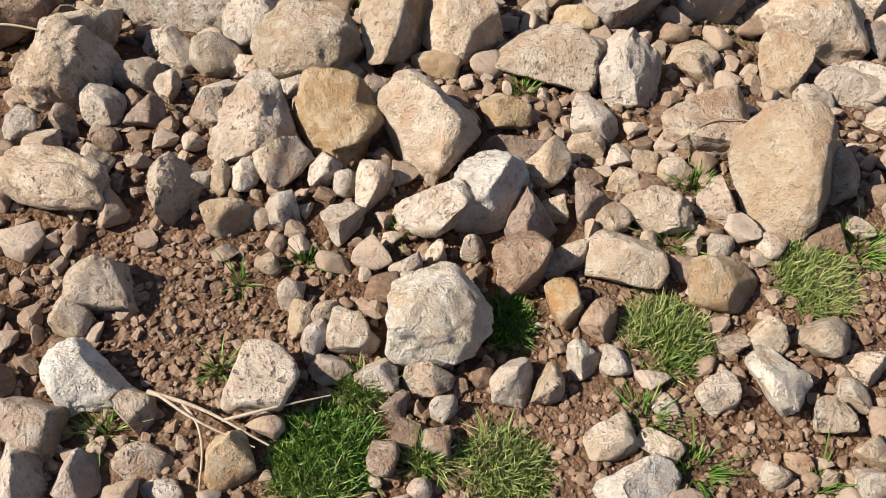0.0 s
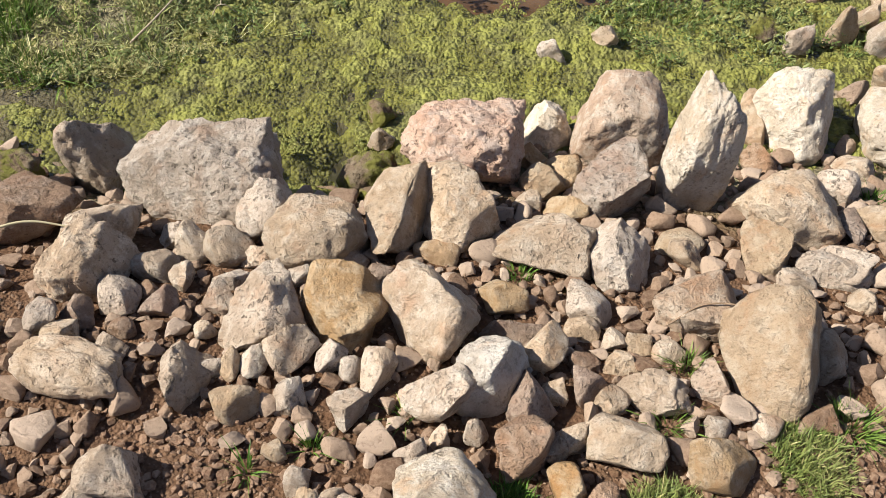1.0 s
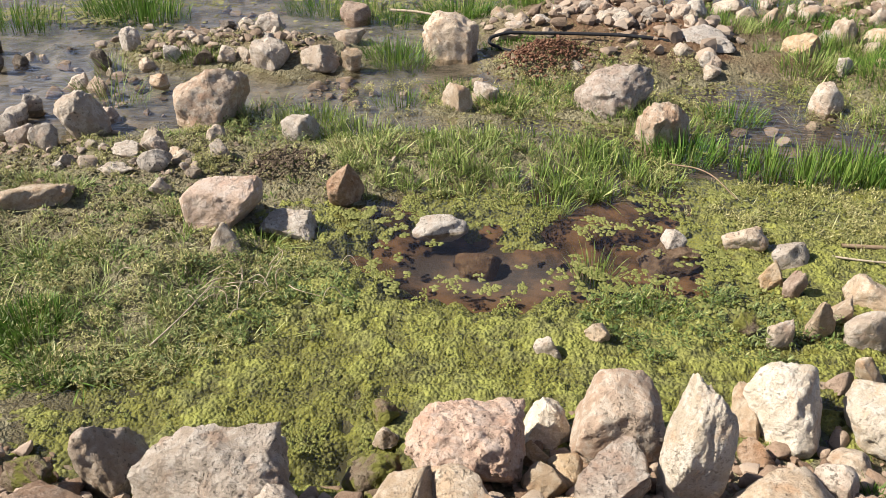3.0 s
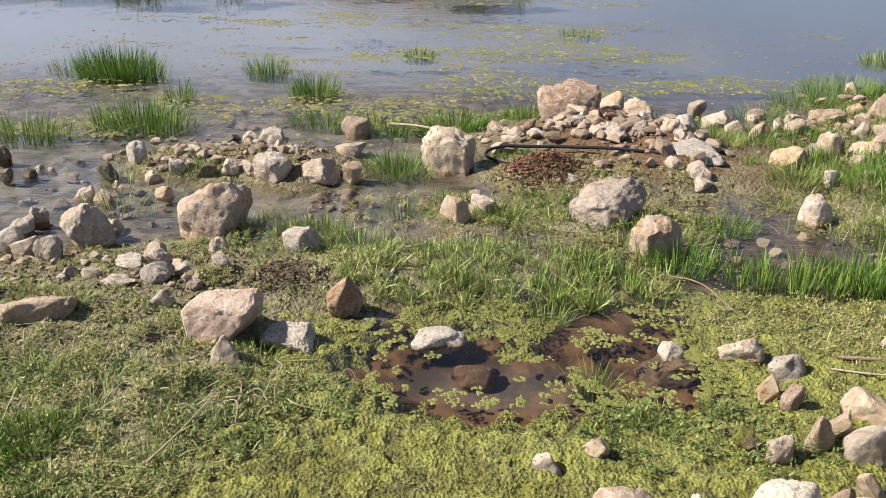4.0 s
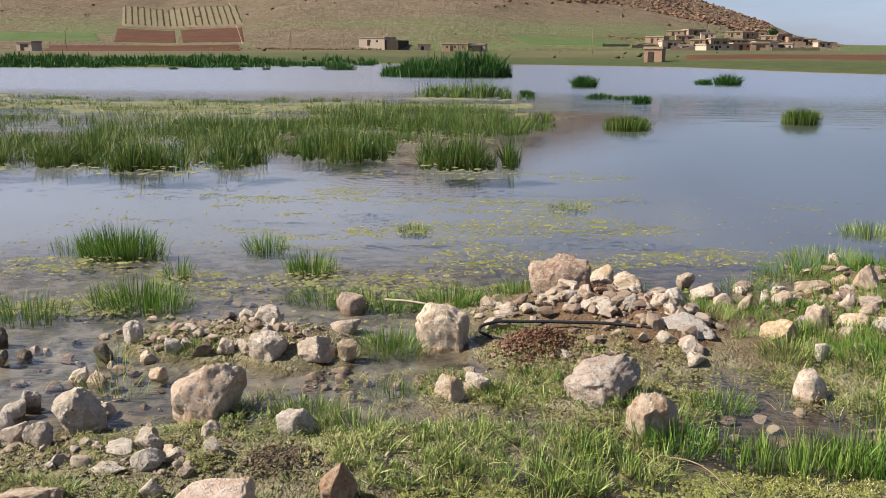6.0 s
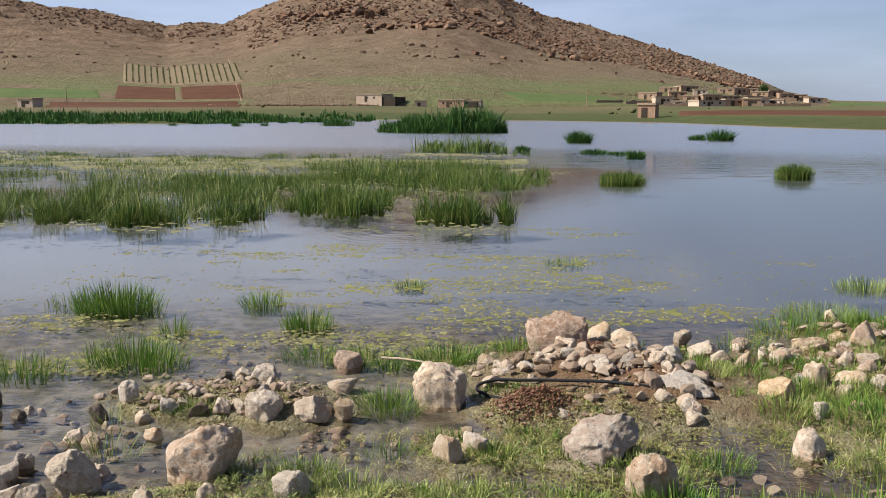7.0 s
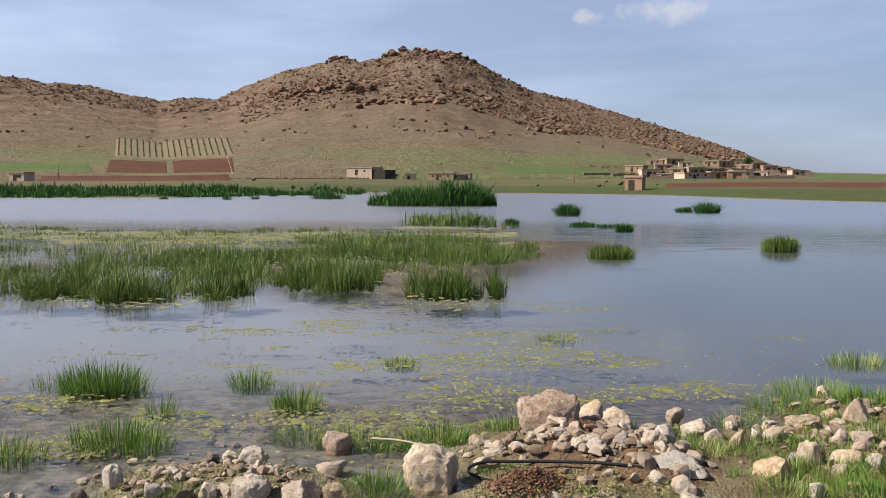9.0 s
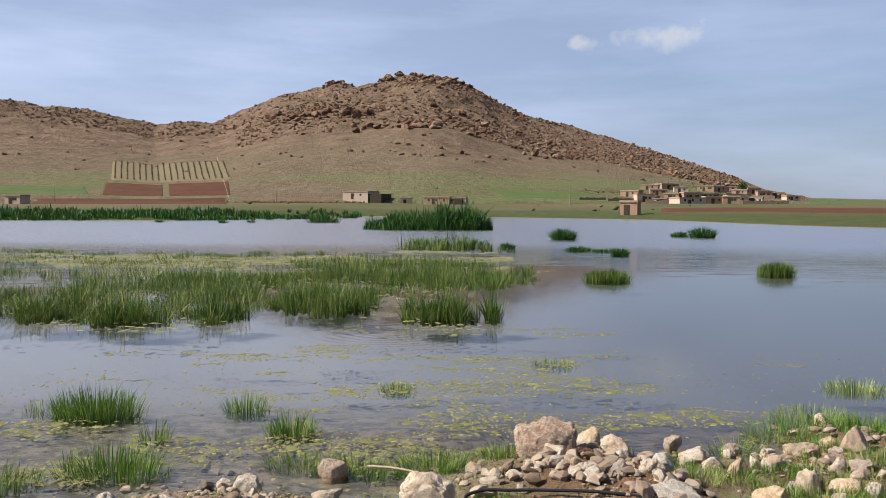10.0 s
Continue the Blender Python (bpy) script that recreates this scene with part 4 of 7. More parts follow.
stone(2.031, 7.402, 0.052, 0.164, 0.131, 0.090, "q", where="marsh")
stone(1.815, 7.921, 0.064, 0.150, 0.120, 0.125, "q", where="marsh")
stone(1.092, 8.129, 0.064, 0.207, 0.166, 0.127, "l", where="marsh")
stone(0.629, 5.893, 0.051, 0.095, 0.076, 0.089, "q", where="marsh")
stone(2.211, 6.512, 0.068, 0.267, 0.214, 0.136, "c", where="marsh")
stone(2.493, 7.319, 0.068, 0.184, 0.147, 0.137, "l", where="marsh")
stone(2.578, 6.825, 0.081, 0.171, 0.137, 0.174, "l", where="marsh")
stone(2.977, 7.244, 0.072, 0.136, 0.109, 0.149, "l", where="marsh")
stone(3.364, 7.822, 0.105, 0.291, 0.233, 0.243, "P", where="marsh")
stone(2.892, 7.793, 0.059, 0.292, 0.234, 0.112, "l", where="marsh")
stone(3.473, 8.856, 0.058, 0.165, 0.132, 0.109, "l", where="marsh")
stone(2.867, 6.838, 0.054, 0.236, 0.188, 0.098, "l", where="marsh")
stone(2.357, 6.040, 0.068, 0.133, 0.107, 0.136, "l", where="marsh")
stone(2.666, 6.221, 0.047, 0.098, 0.078, 0.078, "l", where="marsh")
stone(2.087, 5.472, 0.075, 0.191, 0.153, 0.157, "l", where="marsh")
stone(2.374, 7.371, 0.061, 0.139, 0.111, 0.116, "l", where="marsh")
stone(1.260, 3.803, 0.047, 0.187, 0.149, 0.078, "l", where="marsh")
stone(1.412, 3.654, 0.050, 0.155, 0.124, 0.084, "q", where="marsh")
stone(1.302, 3.482, 0.052, 0.114, 0.091, 0.091, "c", where="marsh")
stone(1.372, 3.415, 0.053, 0.090, 0.072, 0.095, "b", where="marsh")
stone(0.947, 3.751, 0.037, 0.111, 0.089, 0.050, "q", where="marsh")
stone(1.667, 3.392, 0.051, 0.199, 0.159, 0.088, "l", where="marsh")
stone(1.394, 3.166, 0.064, 0.115, 0.092, 0.126, "c", where="marsh")
stone(1.494, 3.248, 0.056, 0.096, 0.077, 0.102, "l", where="marsh")
stone(1.572, 3.141, 0.059, 0.185, 0.148, 0.112, "l", where="marsh")
stone(1.127, 3.137, 0.030, 0.094, 0.075, 0.056, "m", where="marsh")
stone(1.237, 3.090, 0.045, 0.102, 0.082, 0.090, "l", where="marsh")
stone(0.570, 3.019, 0.042, 0.092, 0.084, 0.063, "l", where="marsh")
stone(0.395, 2.935, 0.038, 0.110, 0.070, 0.053, "q", where="marsh")
stone(-2.461, 6.021, 0.075, 0.142, 0.113, 0.156, "q", where="marsh")
stone(-2.535, 5.738, 0.061, 0.144, 0.115, 0.117, "d", where="marsh")
stone(-2.097, 6.158, 0.056, 0.144, 0.115, 0.102, "q", where="marsh")
stone(-2.008, 5.901, 0.048, 0.087, 0.070, 0.080, "l", where="marsh")
stone(-1.868, 5.810, 0.054, 0.136, 0.109, 0.096, "d", where="marsh")
stone(-2.010, 5.391, 0.037, 0.109, 0.088, 0.049, "l", where="marsh")
stone(-3.454, 5.991, 0.056, 0.123, 0.098, 0.103, "d", where="marsh")
stone(-1.952, 6.579, 0.041, 0.131, 0.105, 0.061, "d", where="marsh")
stone(-1.807, 6.633, 0.046, 0.141, 0.113, 0.076, "q", where="marsh")
stone(-1.061, 7.032, 0.058, 0.230, 0.184, 0.108, "b", where="marsh")
stone(-3.199, 5.611, 0.042, 0.096, 0.077, 0.064, "d", where="marsh")
stone(0.197, 6.781, 0.049, 0.154, 0.123, 0.084, "l", where="marsh")
stone(0.417, 6.897, 0.057, 0.200, 0.160, 0.106, "q", where="marsh")
stone(0.639, 6.910, 0.050, 0.156, 0.125, 0.085, "q", where="marsh")
stone(0.090, 7.080, 0.050, 0.183, 0.147, 0.085, "l", where="marsh")
stone(1.078, 6.813, 0.050, 0.131, 0.105, 0.086, "q", where="marsh")
stone(1.237, 6.565, 0.056, 0.168, 0.134, 0.102, "q", where="marsh")
stone(0.934, 7.437, 0.051, 0.190, 0.152, 0.089, "b", where="marsh")
stone(1.556, 7.175, 0.052, 0.114, 0.091, 0.091, "q", where="marsh")
stone(3.152, 7.243, 0.067, 0.181, 0.145, 0.135, "l", where="marsh")
stone(1.951, 3.925, 0.040, 0.101, 0.081, 0.058, "q", where="marsh")
stone(0.93, 3.70, -0.04, 0.26, 0.24, 0.11, "s", turn=0, block=0.9, where="marsh")
stone(0.10, 3.62, -0.075, 0.20, 0.13, 0.07, "s", turn=0, block=0.9, where="marsh")

# loose angular stones heaped on the bars
r = np.random.RandomState(57)
for cx, cy, rx, ry, n, lo, hi, tones in ((1.0, 7.02, 0.55, 0.4, 46, 0.06, 0.19, "qgbgl"), (1.42, 6.62, 0.25, 0.18, 12, 0.07, 0.16, "lqq"), (2.9, 7.4, 0.75, 0.8, 34, 0.06, 0.16, "qgcb"), (-1.75, 6.1, 0.6, 0.3, 16, 0.05, 0.14, "lqbq"),
                                         (-1.65, 4.25, 0.45, 0.25, 14, 0.05, 0.13, "qglq"), (-2.4, 4.7, 0.4, 0.35, 12, 0.06, 0.16, "qpq"), (0.35, 6.95, 0.4, 0.2, 12, 0.06, 0.14, "lgb"), (-2.6, 5.7, 0.6, 0.4, 14, 0.05, 0.14, "qgd")):
    for k in range(n):
        a, q, w = r.uniform(0, 6.283), math.sqrt(r.uniform()), lo + (hi - lo) * r.uniform() ** 1.8
        x, y = cx + rx * q * math.cos(a), cy + ry * q * math.sin(a)
        if any((x - sx) ** 2 + (y - sy) ** 2 < (0.7 * sr + 0.3 * w) ** 2 for sx, sy, sr, _ in STONES_AT[-330:]):
            continue
        h = w * r.uniform(0.5, 0.85)
        stone(x, y, max(float(land_height(np.array([x]), np.array([y]))[0]), -0.03) + 0.36 * h, w, w * r.uniform(0.7, 1.0), h, tones[k % len(tones)], where="marsh")


# ---- rubble and gravel of the bank ----
def gravel_material(name, lo, hi, dark, top=(0.444, 0.360, 0.281), dust=(0.340, 0.245, 0.166)):
    m, n, l, b = mat(name, 0.9, 0.2)
    geo = n.new("ShaderNodeNewGeometry")
    fine = node(n, "TexNoise", Scale=110.0, Detail=6.0, Roughness=0.7)
    l.new(geo.outputs["Position"], fine.inputs["Vector"])
    c = ramp(n, l, geo.outputs["Random Per Island"], ((0.0, dark), (0.3, lo), (0.66, hi), (0.88, tuple(0.5 * (p + q) for p, q in zip(hi, top))), (1.0, top)))
    c = mixc(n, l, rng_map(n, l, fine.outputs["Fac"], 0.42, 0.68, 0.0, 0.45), c, dust)
    c = mixc(n, l, rng_map(n, l, fine.outputs["Fac"], 0.46, 0.32, 0.0, 0.5), c, dark)
    l.new(c, b.inputs["Base Color"])
    bump(n, l, fine.outputs["Fac"], 0.8, 0.008, b)
    return m


GRAVEL = gravel_material("gravel", (0.215, 0.146, 0.099), (0.297, 0.218, 0.155), (0.124, 0.073, 0.044), (0.378, 0.297, 0.228))
FINEGRAVEL = gravel_material("fine_gravel", (0.178, 0.112, 0.072), (0.244, 0.162, 0.108), (0.111, 0.065, 0.040), (0.311, 0.227, 0.158))
HEAPSTONE = gravel_material("heap_stones", (0.200, 0.144, 0.102), (0.280, 0.217, 0.160), (0.113, 0.078, 0.053), (0.333, 0.268, 0.209))
SOILCRUMB = gravel_material("soil_crumbs", (0.170, 0.097, 0.058), (0.222, 0.137, 0.086), (0.111, 0.061, 0.036), (0.266, 0.180, 0.122))


def scatter_rocks(name, places, sub, material, seed, variants=14, smooth=True):
    """Many loose stones as one mesh: places are rows of x, y, z, size."""
    r = np.random.RandomState(seed)
    shapes = [rock_shape(r, sub, 13, 0.055, None, 0, 0.08) for _ in range(variants)]
    base = ICO[sub][1]
    vs, fs, k = [], [], 0
    for x, y, z, s in places:
        v = shapes[r.randint(variants)] * np.array([r.uniform(0.8, 1.25), r.uniform(0.8, 1.2), r.uniform(0.5, 0.85)]) * s * 0.5
        a, t = r.uniform(0, 6.283), r.normal() * 0.25
        ca, sa, ct, st = math.cos(a), math.sin(a), math.cos(t), math.sin(t)
        v = v @ np.array([[1, 0, 0], [0, ct, st], [0, -st, ct]]) @ np.array([[ca, sa, 0], [-sa, ca, 0], [0, 0, 1]])
        vs.append(v + (x, y, z))
        fs.append(base + k)
        k += len(v)
    return mesh_object(name, np.concatenate(vs), np.concatenate(fs), material, None, smooth)


def soil_patch(x, y):
    """How bare of larger stones the earth is, 0 to 1."""
    return min(1.0, float(sum(math.exp(-((x - cx) / rx) ** 2 - ((y - cy) / ry) ** 2) for cx, cy, rx, ry in (
        (-0.16, 1.15, 0.17, 0.13), (-0.38, 1.2, 0.14, 0.11), (-0.22, 1.0, 0.12, 0.08), (0.42, 0.97, 0.26, 0.10), (0.72, 1.0, 0.16, 0.08), (0.60, 1.18, 0.13, 0.08), (0.86, 1.33, 0.1, 0.09), (0.30, 1.16, 0.07, 0.06), (0.98, 1.3, 0.1, 0.14), (0.05, 0.88, 0.12, 0.1), (0.33, 0.9, 0.1, 0.08)))))


rr = np.random.RandomState(21)
taken = [(a, b_, c) for a, b_, c, _ in STONES_AT] + [(0.584, 1.175, 0.07), (0.867, 1.329, 0.07), (0.317, 0.905, 0.065), (0.037, 0.89, 0.08), (0.073, 1.005, 0.04), (0.304, 1.173, 0.045), (0.027, 0.83, 0.06)]


def free(x, y, s, slack):
    k = taken_n[0]
    q = taken_a[:k]
    return not np.any((q[:, 0] - x) ** 2 + (q[:, 1] - y) ** 2 < (slack * q[:, 2] + 0.45 * s) ** 2)


taken_a, taken_n = np.zeros((16000, 3)), [len(taken)]
taken_a[:len(taken)] = taken


rubble = []
for n_try, lo, hi, slack in ((2300, 0.05, 0.085, 0.84), (6500, 0.03, 0.05, 0.8), (5000, 0.02, 0.03, 0.8)):
    for _ in range(n_try):
        y = rr.uniform(-0.4, 2.65) if rr.uniform() < 0.86 else rr.uniform(0.0, 2.0) - 2.2 * rr.uniform() ** 2
        x = 0.3 + (2.3 * rr.uniform(-1, 1) * rr.uniform(0.35, 1) if rr.uniform() < 0.9 else 1.9 * rr.normal())
        s = rr.uniform(lo, hi)
        if rr.uniform() < soil_patch(x, y) * 1.1 or not free(x, y, s, slack):
            continue
        if y > 2.3 and x < 0.3:
            continue
        taken_a[taken_n[0]] = (x, y, 0.46 * s)
        taken_n[0] += 1
        rubble.append((x, y, 0.26 * s, s))
rubble = np.array(rubble)
rubble[:, 2] += land_height(rubble[:, 0], rubble[:, 1])
larger = (rubble[:, 3] > 0.05) & (rubble[:, 1] > 0.6)
behind = rubble[:, 1] < 0.65
tagged(scatter_rocks("rubble", rubble[larger], 3, GRAVEL, 31, 22), "loose buff rubble stones packed on the bank", "rubble", kind="stuff")
tagged(scatter_rocks("back_rubble", rubble[behind], 1, GRAVEL, 36, 30, False), "loose buff stones thinning out on the dry ground", "rubble", kind="stuff")
tagged(scatter_rocks("small_rubble", rubble[~larger & ~behind], 2, GRAVEL, 35, 30, False), "small buff stones filling the gaps of the bank", "rubble", kind="stuff")

px, py = 0.3 + 2.2 * rr.uniform(-1, 1, 13000) * rr.uniform(0.3, 1, 13000), rr.uniform(0.0, 2.6, 13000)
keep = (py < 2.3) | (px > 0.4)
px, py = px[keep], py[keep]
bare = np.array([soil_patch(a, b_) for a, b_ in zip(px, py)])
keep = rr.uniform(size=len(px)) > 0.93 * bare
px, py = px[keep], py[keep]
ps = 0.006 + 0.020 * rr.uniform(size=len(px)) ** 2.2
pz = land_height(px, py) + 0.2 * ps
tagged(scatter_rocks("gravel", np.stack([px, py, pz, ps], -1)[:5500], 1, FINEGRAVEL, 32, 14, False), "fine buff gravel between the stones", "gravel", kind="stuff")
cx_, cy_ = [], []
while len(cx_) < 5600:
    x, y = rr.uniform(-0.7, 1.2), rr.uniform(0.7, 1.6)
    if rr.uniform() < soil_patch(x, y) + 0.06:
        cx_.append(x)
        cy_.append(y)
cx_, cy_ = np.array(cx_), np.array(cy_)
cs = 0.004 + 0.018 * rr.uniform(size=len(cx_)) ** 3.0
tagged(scatter_rocks("soil_crumbs", np.stack([cx_, cy_, land_height(cx_, cy_) + 0.2 * cs, cs], -1), 1, SOILCRUMB, 33, 14, False), "crumbly reddish brown soil clods", "soil", kind="stuff")

# pebbles on the bars, the heap and the flats
bars = []
for cx, cy, rx, ry, n, lo, hi in ((-1.8, 6.15, 0.75, 0.35, 220, 0.02, 0.09), (0.95, 6.95, 0.85, 0.6, 210, 0.015, 0.15), (1.4, 6.5, 0.4, 0.35, 50, 0.02, 0.16),
                                  (2.95, 7.3, 0.6, 0.7, 110, 0.03, 0.12), (3.6, 8.2, 0.6, 0.8, 90, 0.03, 0.12), (-1.7, 4.3, 0.8, 0.35, 160, 0.01, 0.05),
                                  (-2.4, 4.4, 0.4, 0.3, 50, 0.02, 0.07), (1.45, 3.2, 0.25, 0.3, 60, 0.02, 0.06), (0.7, 5.95, 0.5, 0.25, 130, 0.01, 0.05), (1.75, 3.1, 0.4, 0.25, 90, 0.03, 0.09)):
    for _ in range(n):
        x, y = cx + rx * rr.normal() * 0.55, cy + ry * rr.normal() * 0.55
        s = lo + (hi - lo) * rr.uniform() ** 2.5
        z = float(land_height(np.array([x]), np.array([y]))[0])
        if z > -0.04:
            bars.append((x, y, z + 0.2 * s, s))
for cx, cy, rx, ry, n in ((-2.0, 5.3, 1.0, 0.5, 80), (-0.6, 5.5, 0.6, 0.25, 60), (-2.4, 6.9, 0.8, 0.5, 60), (1.9, 5.1, 0.6, 0.25, 22)):
    for _ in range(n):
        x, y, s = cx + rx * rr.uniform(-1, 1), cy + ry * rr.uniform(-1, 1), 0.02 + 0.09 * rr.uniform() ** 2.5
        z = float(land_height(np.array([x]), np.array([y]))[0])
        if z < -0.02:
            bars.append((x, y, z + 0.15 * s, s))
tagged(scatter_rocks("bar_pebbles", bars, 2, HEAPSTONE, 34, 18, False), "pale pebbles on the muddy bars and the heap", "pebbles", kind="stuff")


# ---- plants ----
def blades(name, x, y, z, h, w, lean, material, seed, droop=0.5, facing=None):
    """Grass or reed blades as one mesh: each a bent, tapering strip."""
    r = np.random.RandomState(seed)
    n = len(x)
    a, f = r.uniform(0, 6.283, n), r.uniform(0, 6.283, n)
    a = a if facing is None else facing + 0.5 * r.normal(size=n)
    ln = np.abs(r.normal(size=n)) * lean
    dx, dy, sx, sy = np.cos(a), np.sin(a), np.cos(f), np.sin(f)
    rows = []
    for t, k in ((0.0, 1.0), (0.4, 0.95), (0.75, 0.65)):
        out, up = ln * h * (t + droop * t * t), h * t * (1 - 0.35 * np.minimum(ln, 1.4) * t)
        for s in (-0.5, 0.5):
            rows.append(np.stack([x + dx * out + s * sx * w * k, y + dy * out + s * sy * w * k, z + up], -1))
    out, up = ln * h * (1 + droop), h * (1 - 0.35 * np.minimum(ln, 1.4))
    rows.append(np.stack([x + dx * out, y + dy * out, z + up], -1))
    v = np.stack(rows, 1).reshape(-1, 3)
    base = np.array([[0, 1, 3], [0, 3, 2], [2, 3, 5], [2, 5, 4], [4, 5, 6]])
    faces = (base[None] + 7 * np.arange(n)[:, None, None]).reshape(-1, 3)
    return mesh_object(name, v, faces, material)


def spread(r, n, cx, cy, rx, ry, flat=False):
    a, q = r.uniform(0, 6.283, n), np.sqrt(r.uniform(size=n))
    if not flat:
        q = q * r.uniform(0.5, 1, n) ** 0.6
    return cx + rx * q * np.cos(a), cy + ry * q * np.sin(a)


tuft_seed = [500]


def tuft(x, y, rx, ry, h, n, w, material, label, group, lean=0.35, droop=0.5, flat=False):
    """A separate clump of grass or rushes growing at x, y."""
    tuft_seed[0] += 1
    r = np.random.RandomState(tuft_seed[0])
    bx, by = spread(r, n, x, y, rx, ry, flat)
    if flat:
        ok = waves(bx, by, tuft_seed[0], 0.02, 2) > r.uniform(-1.6, 0.3, n)
        bx, by = bx[ok], by[ok]
        n = len(bx)
    edge = np.hypot((bx - x) / rx, (by - y) / ry)
    bz = land_height(bx, by)
    bh = h * (1 - 0.5 * edge ** 2) * r.uniform(0.5, 1.1, n) + np.clip(-bz, 0, 0.1)
    ob = blades("grass_tuft", bx, by, np.maximum(bz, -0.1) - 0.005, bh, w * r.uniform(0.7, 1.2, n), lean, material, tuft_seed[0], droop)
    tagged(ob, label, "grass", group)
    return ob


BANK_G = "green and straw-coloured grass tuft between the bank stones"
for x, y, rad, n in ((0.584, 1.175, 0.078, 800), (0.867, 1.329, 0.08, 700), (0.317, 0.905, 0.072, 800), (0.037, 0.89, 0.086, 1300), (0.073, 1.005, 0.045, 350), (0.194, 0.915, 0.036, 260), (0.304, 1.173, 0.052, 380), (0.027, 0.83, 0.07, 700)):
    tuft(x, y, rad, rad * 1.05, 0.05, int(n * 3.4), 0.0027, LUSH if n > 1200 or n == 380 else BANKGRASS, BANK_G, "grass tufts on the bank", 0.55, 0.3, True)
for x, y, rad, n in ((0.308, 1.793, 0.03, 60), (0.456, 1.859, 0.045, 130), (0.662, 1.537, 0.035, 120), (0.968, 1.42, 0.055, 260), (-0.17, 1.02, 0.014, 60), (-0.326, 0.887, 0.022, 70), (0.097, 1.341, 0.012, 30), (0.603, 1.381, 0.036, 90), (0.544, 1.016, 0.035, 110), (-0.07, 1.251, 0.014, 40), (-0.177, 1.194, 0.012, 30), (0.623, 0.935, 0.035, 120), (0.821, 0.94, 0.02, 60), (1.079, 2.492, 0.02, 60), (1.301, 2.308, 0.04, 110)):
    tuft(x, y, rad, rad, 0.055, n, 0.003, LUSH, "small sprig of green grass between stones", "grass tufts on the bank", 0.6)

LAKE_G = "dark green rush clump standing in the lake"
for x, y, rx, ry, h, n in ((-3.84, 8.75, 0.52, 0.3, 0.36, 900), (-2.38, 9.1, 0.26, 0.2, 0.22, 260), (-1.68, 8.2, 0.28, 0.2, 0.25, 300), (-2.85, 6.95, 0.5, 0.3, 0.28, 520), (-2.88, 7.9, 0.16, 0.15, 0.24, 90), (-3.65, 6.6, 0.5, 0.25, 0.22, 260), (-4.45, 8.9, 0.25, 0.2, 0.18, 80),
                           (-0.9, 10.16, 0.22, 0.15, 0.12, 200), (1.06, 11.9, 0.35, 0.2, 0.10, 240), (4.5, 10.55, 0.4, 0.25, 0.17, 420), (3.55, 9.4, 0.5, 0.3, 0.11, 260), (9.25, 27.6, 0.6, 0.45, 0.5, 1300), (3.55, 24.9, 0.68, 0.5, 0.42, 1300)):
    tuft(x, y, rx, ry, h, n, 0.006 if y < 12 else 0.014, REED if y > 20 else (LUSH if x < -1 else GRASS), LAKE_G, "rush clumps in the lake", 0.22)
for x, y, rx, h, n in ((4.75, 54.0, 0.75, 0.95, 600), (14.7, 59.0, 0.85, 0.95, 600), (13.4, 60.0, 0.6, 0.5, 350), (4.4, 41.0, 0.7, 0.3, 300), (5.4, 40.2, 0.6, 0.22, 200), (5.85, 37.8, 0.4, 0.42, 260), (1.0, 42.6, 0.35, 0.4, 200), (-20.5, 103, 2.2, 1.2, 700), (-29, 101, 0.5, 0.5, 160), (-31.5, 98, 0.6, 0.6, 200), (-40, 100, 0.6, 0.5, 160)):
    tuft(x, y, rx, rx * 0.6, h, n, 0.035, FARREED, "dark green bush of rushes far out in the lake", "rush clumps in the lake", 0.35)

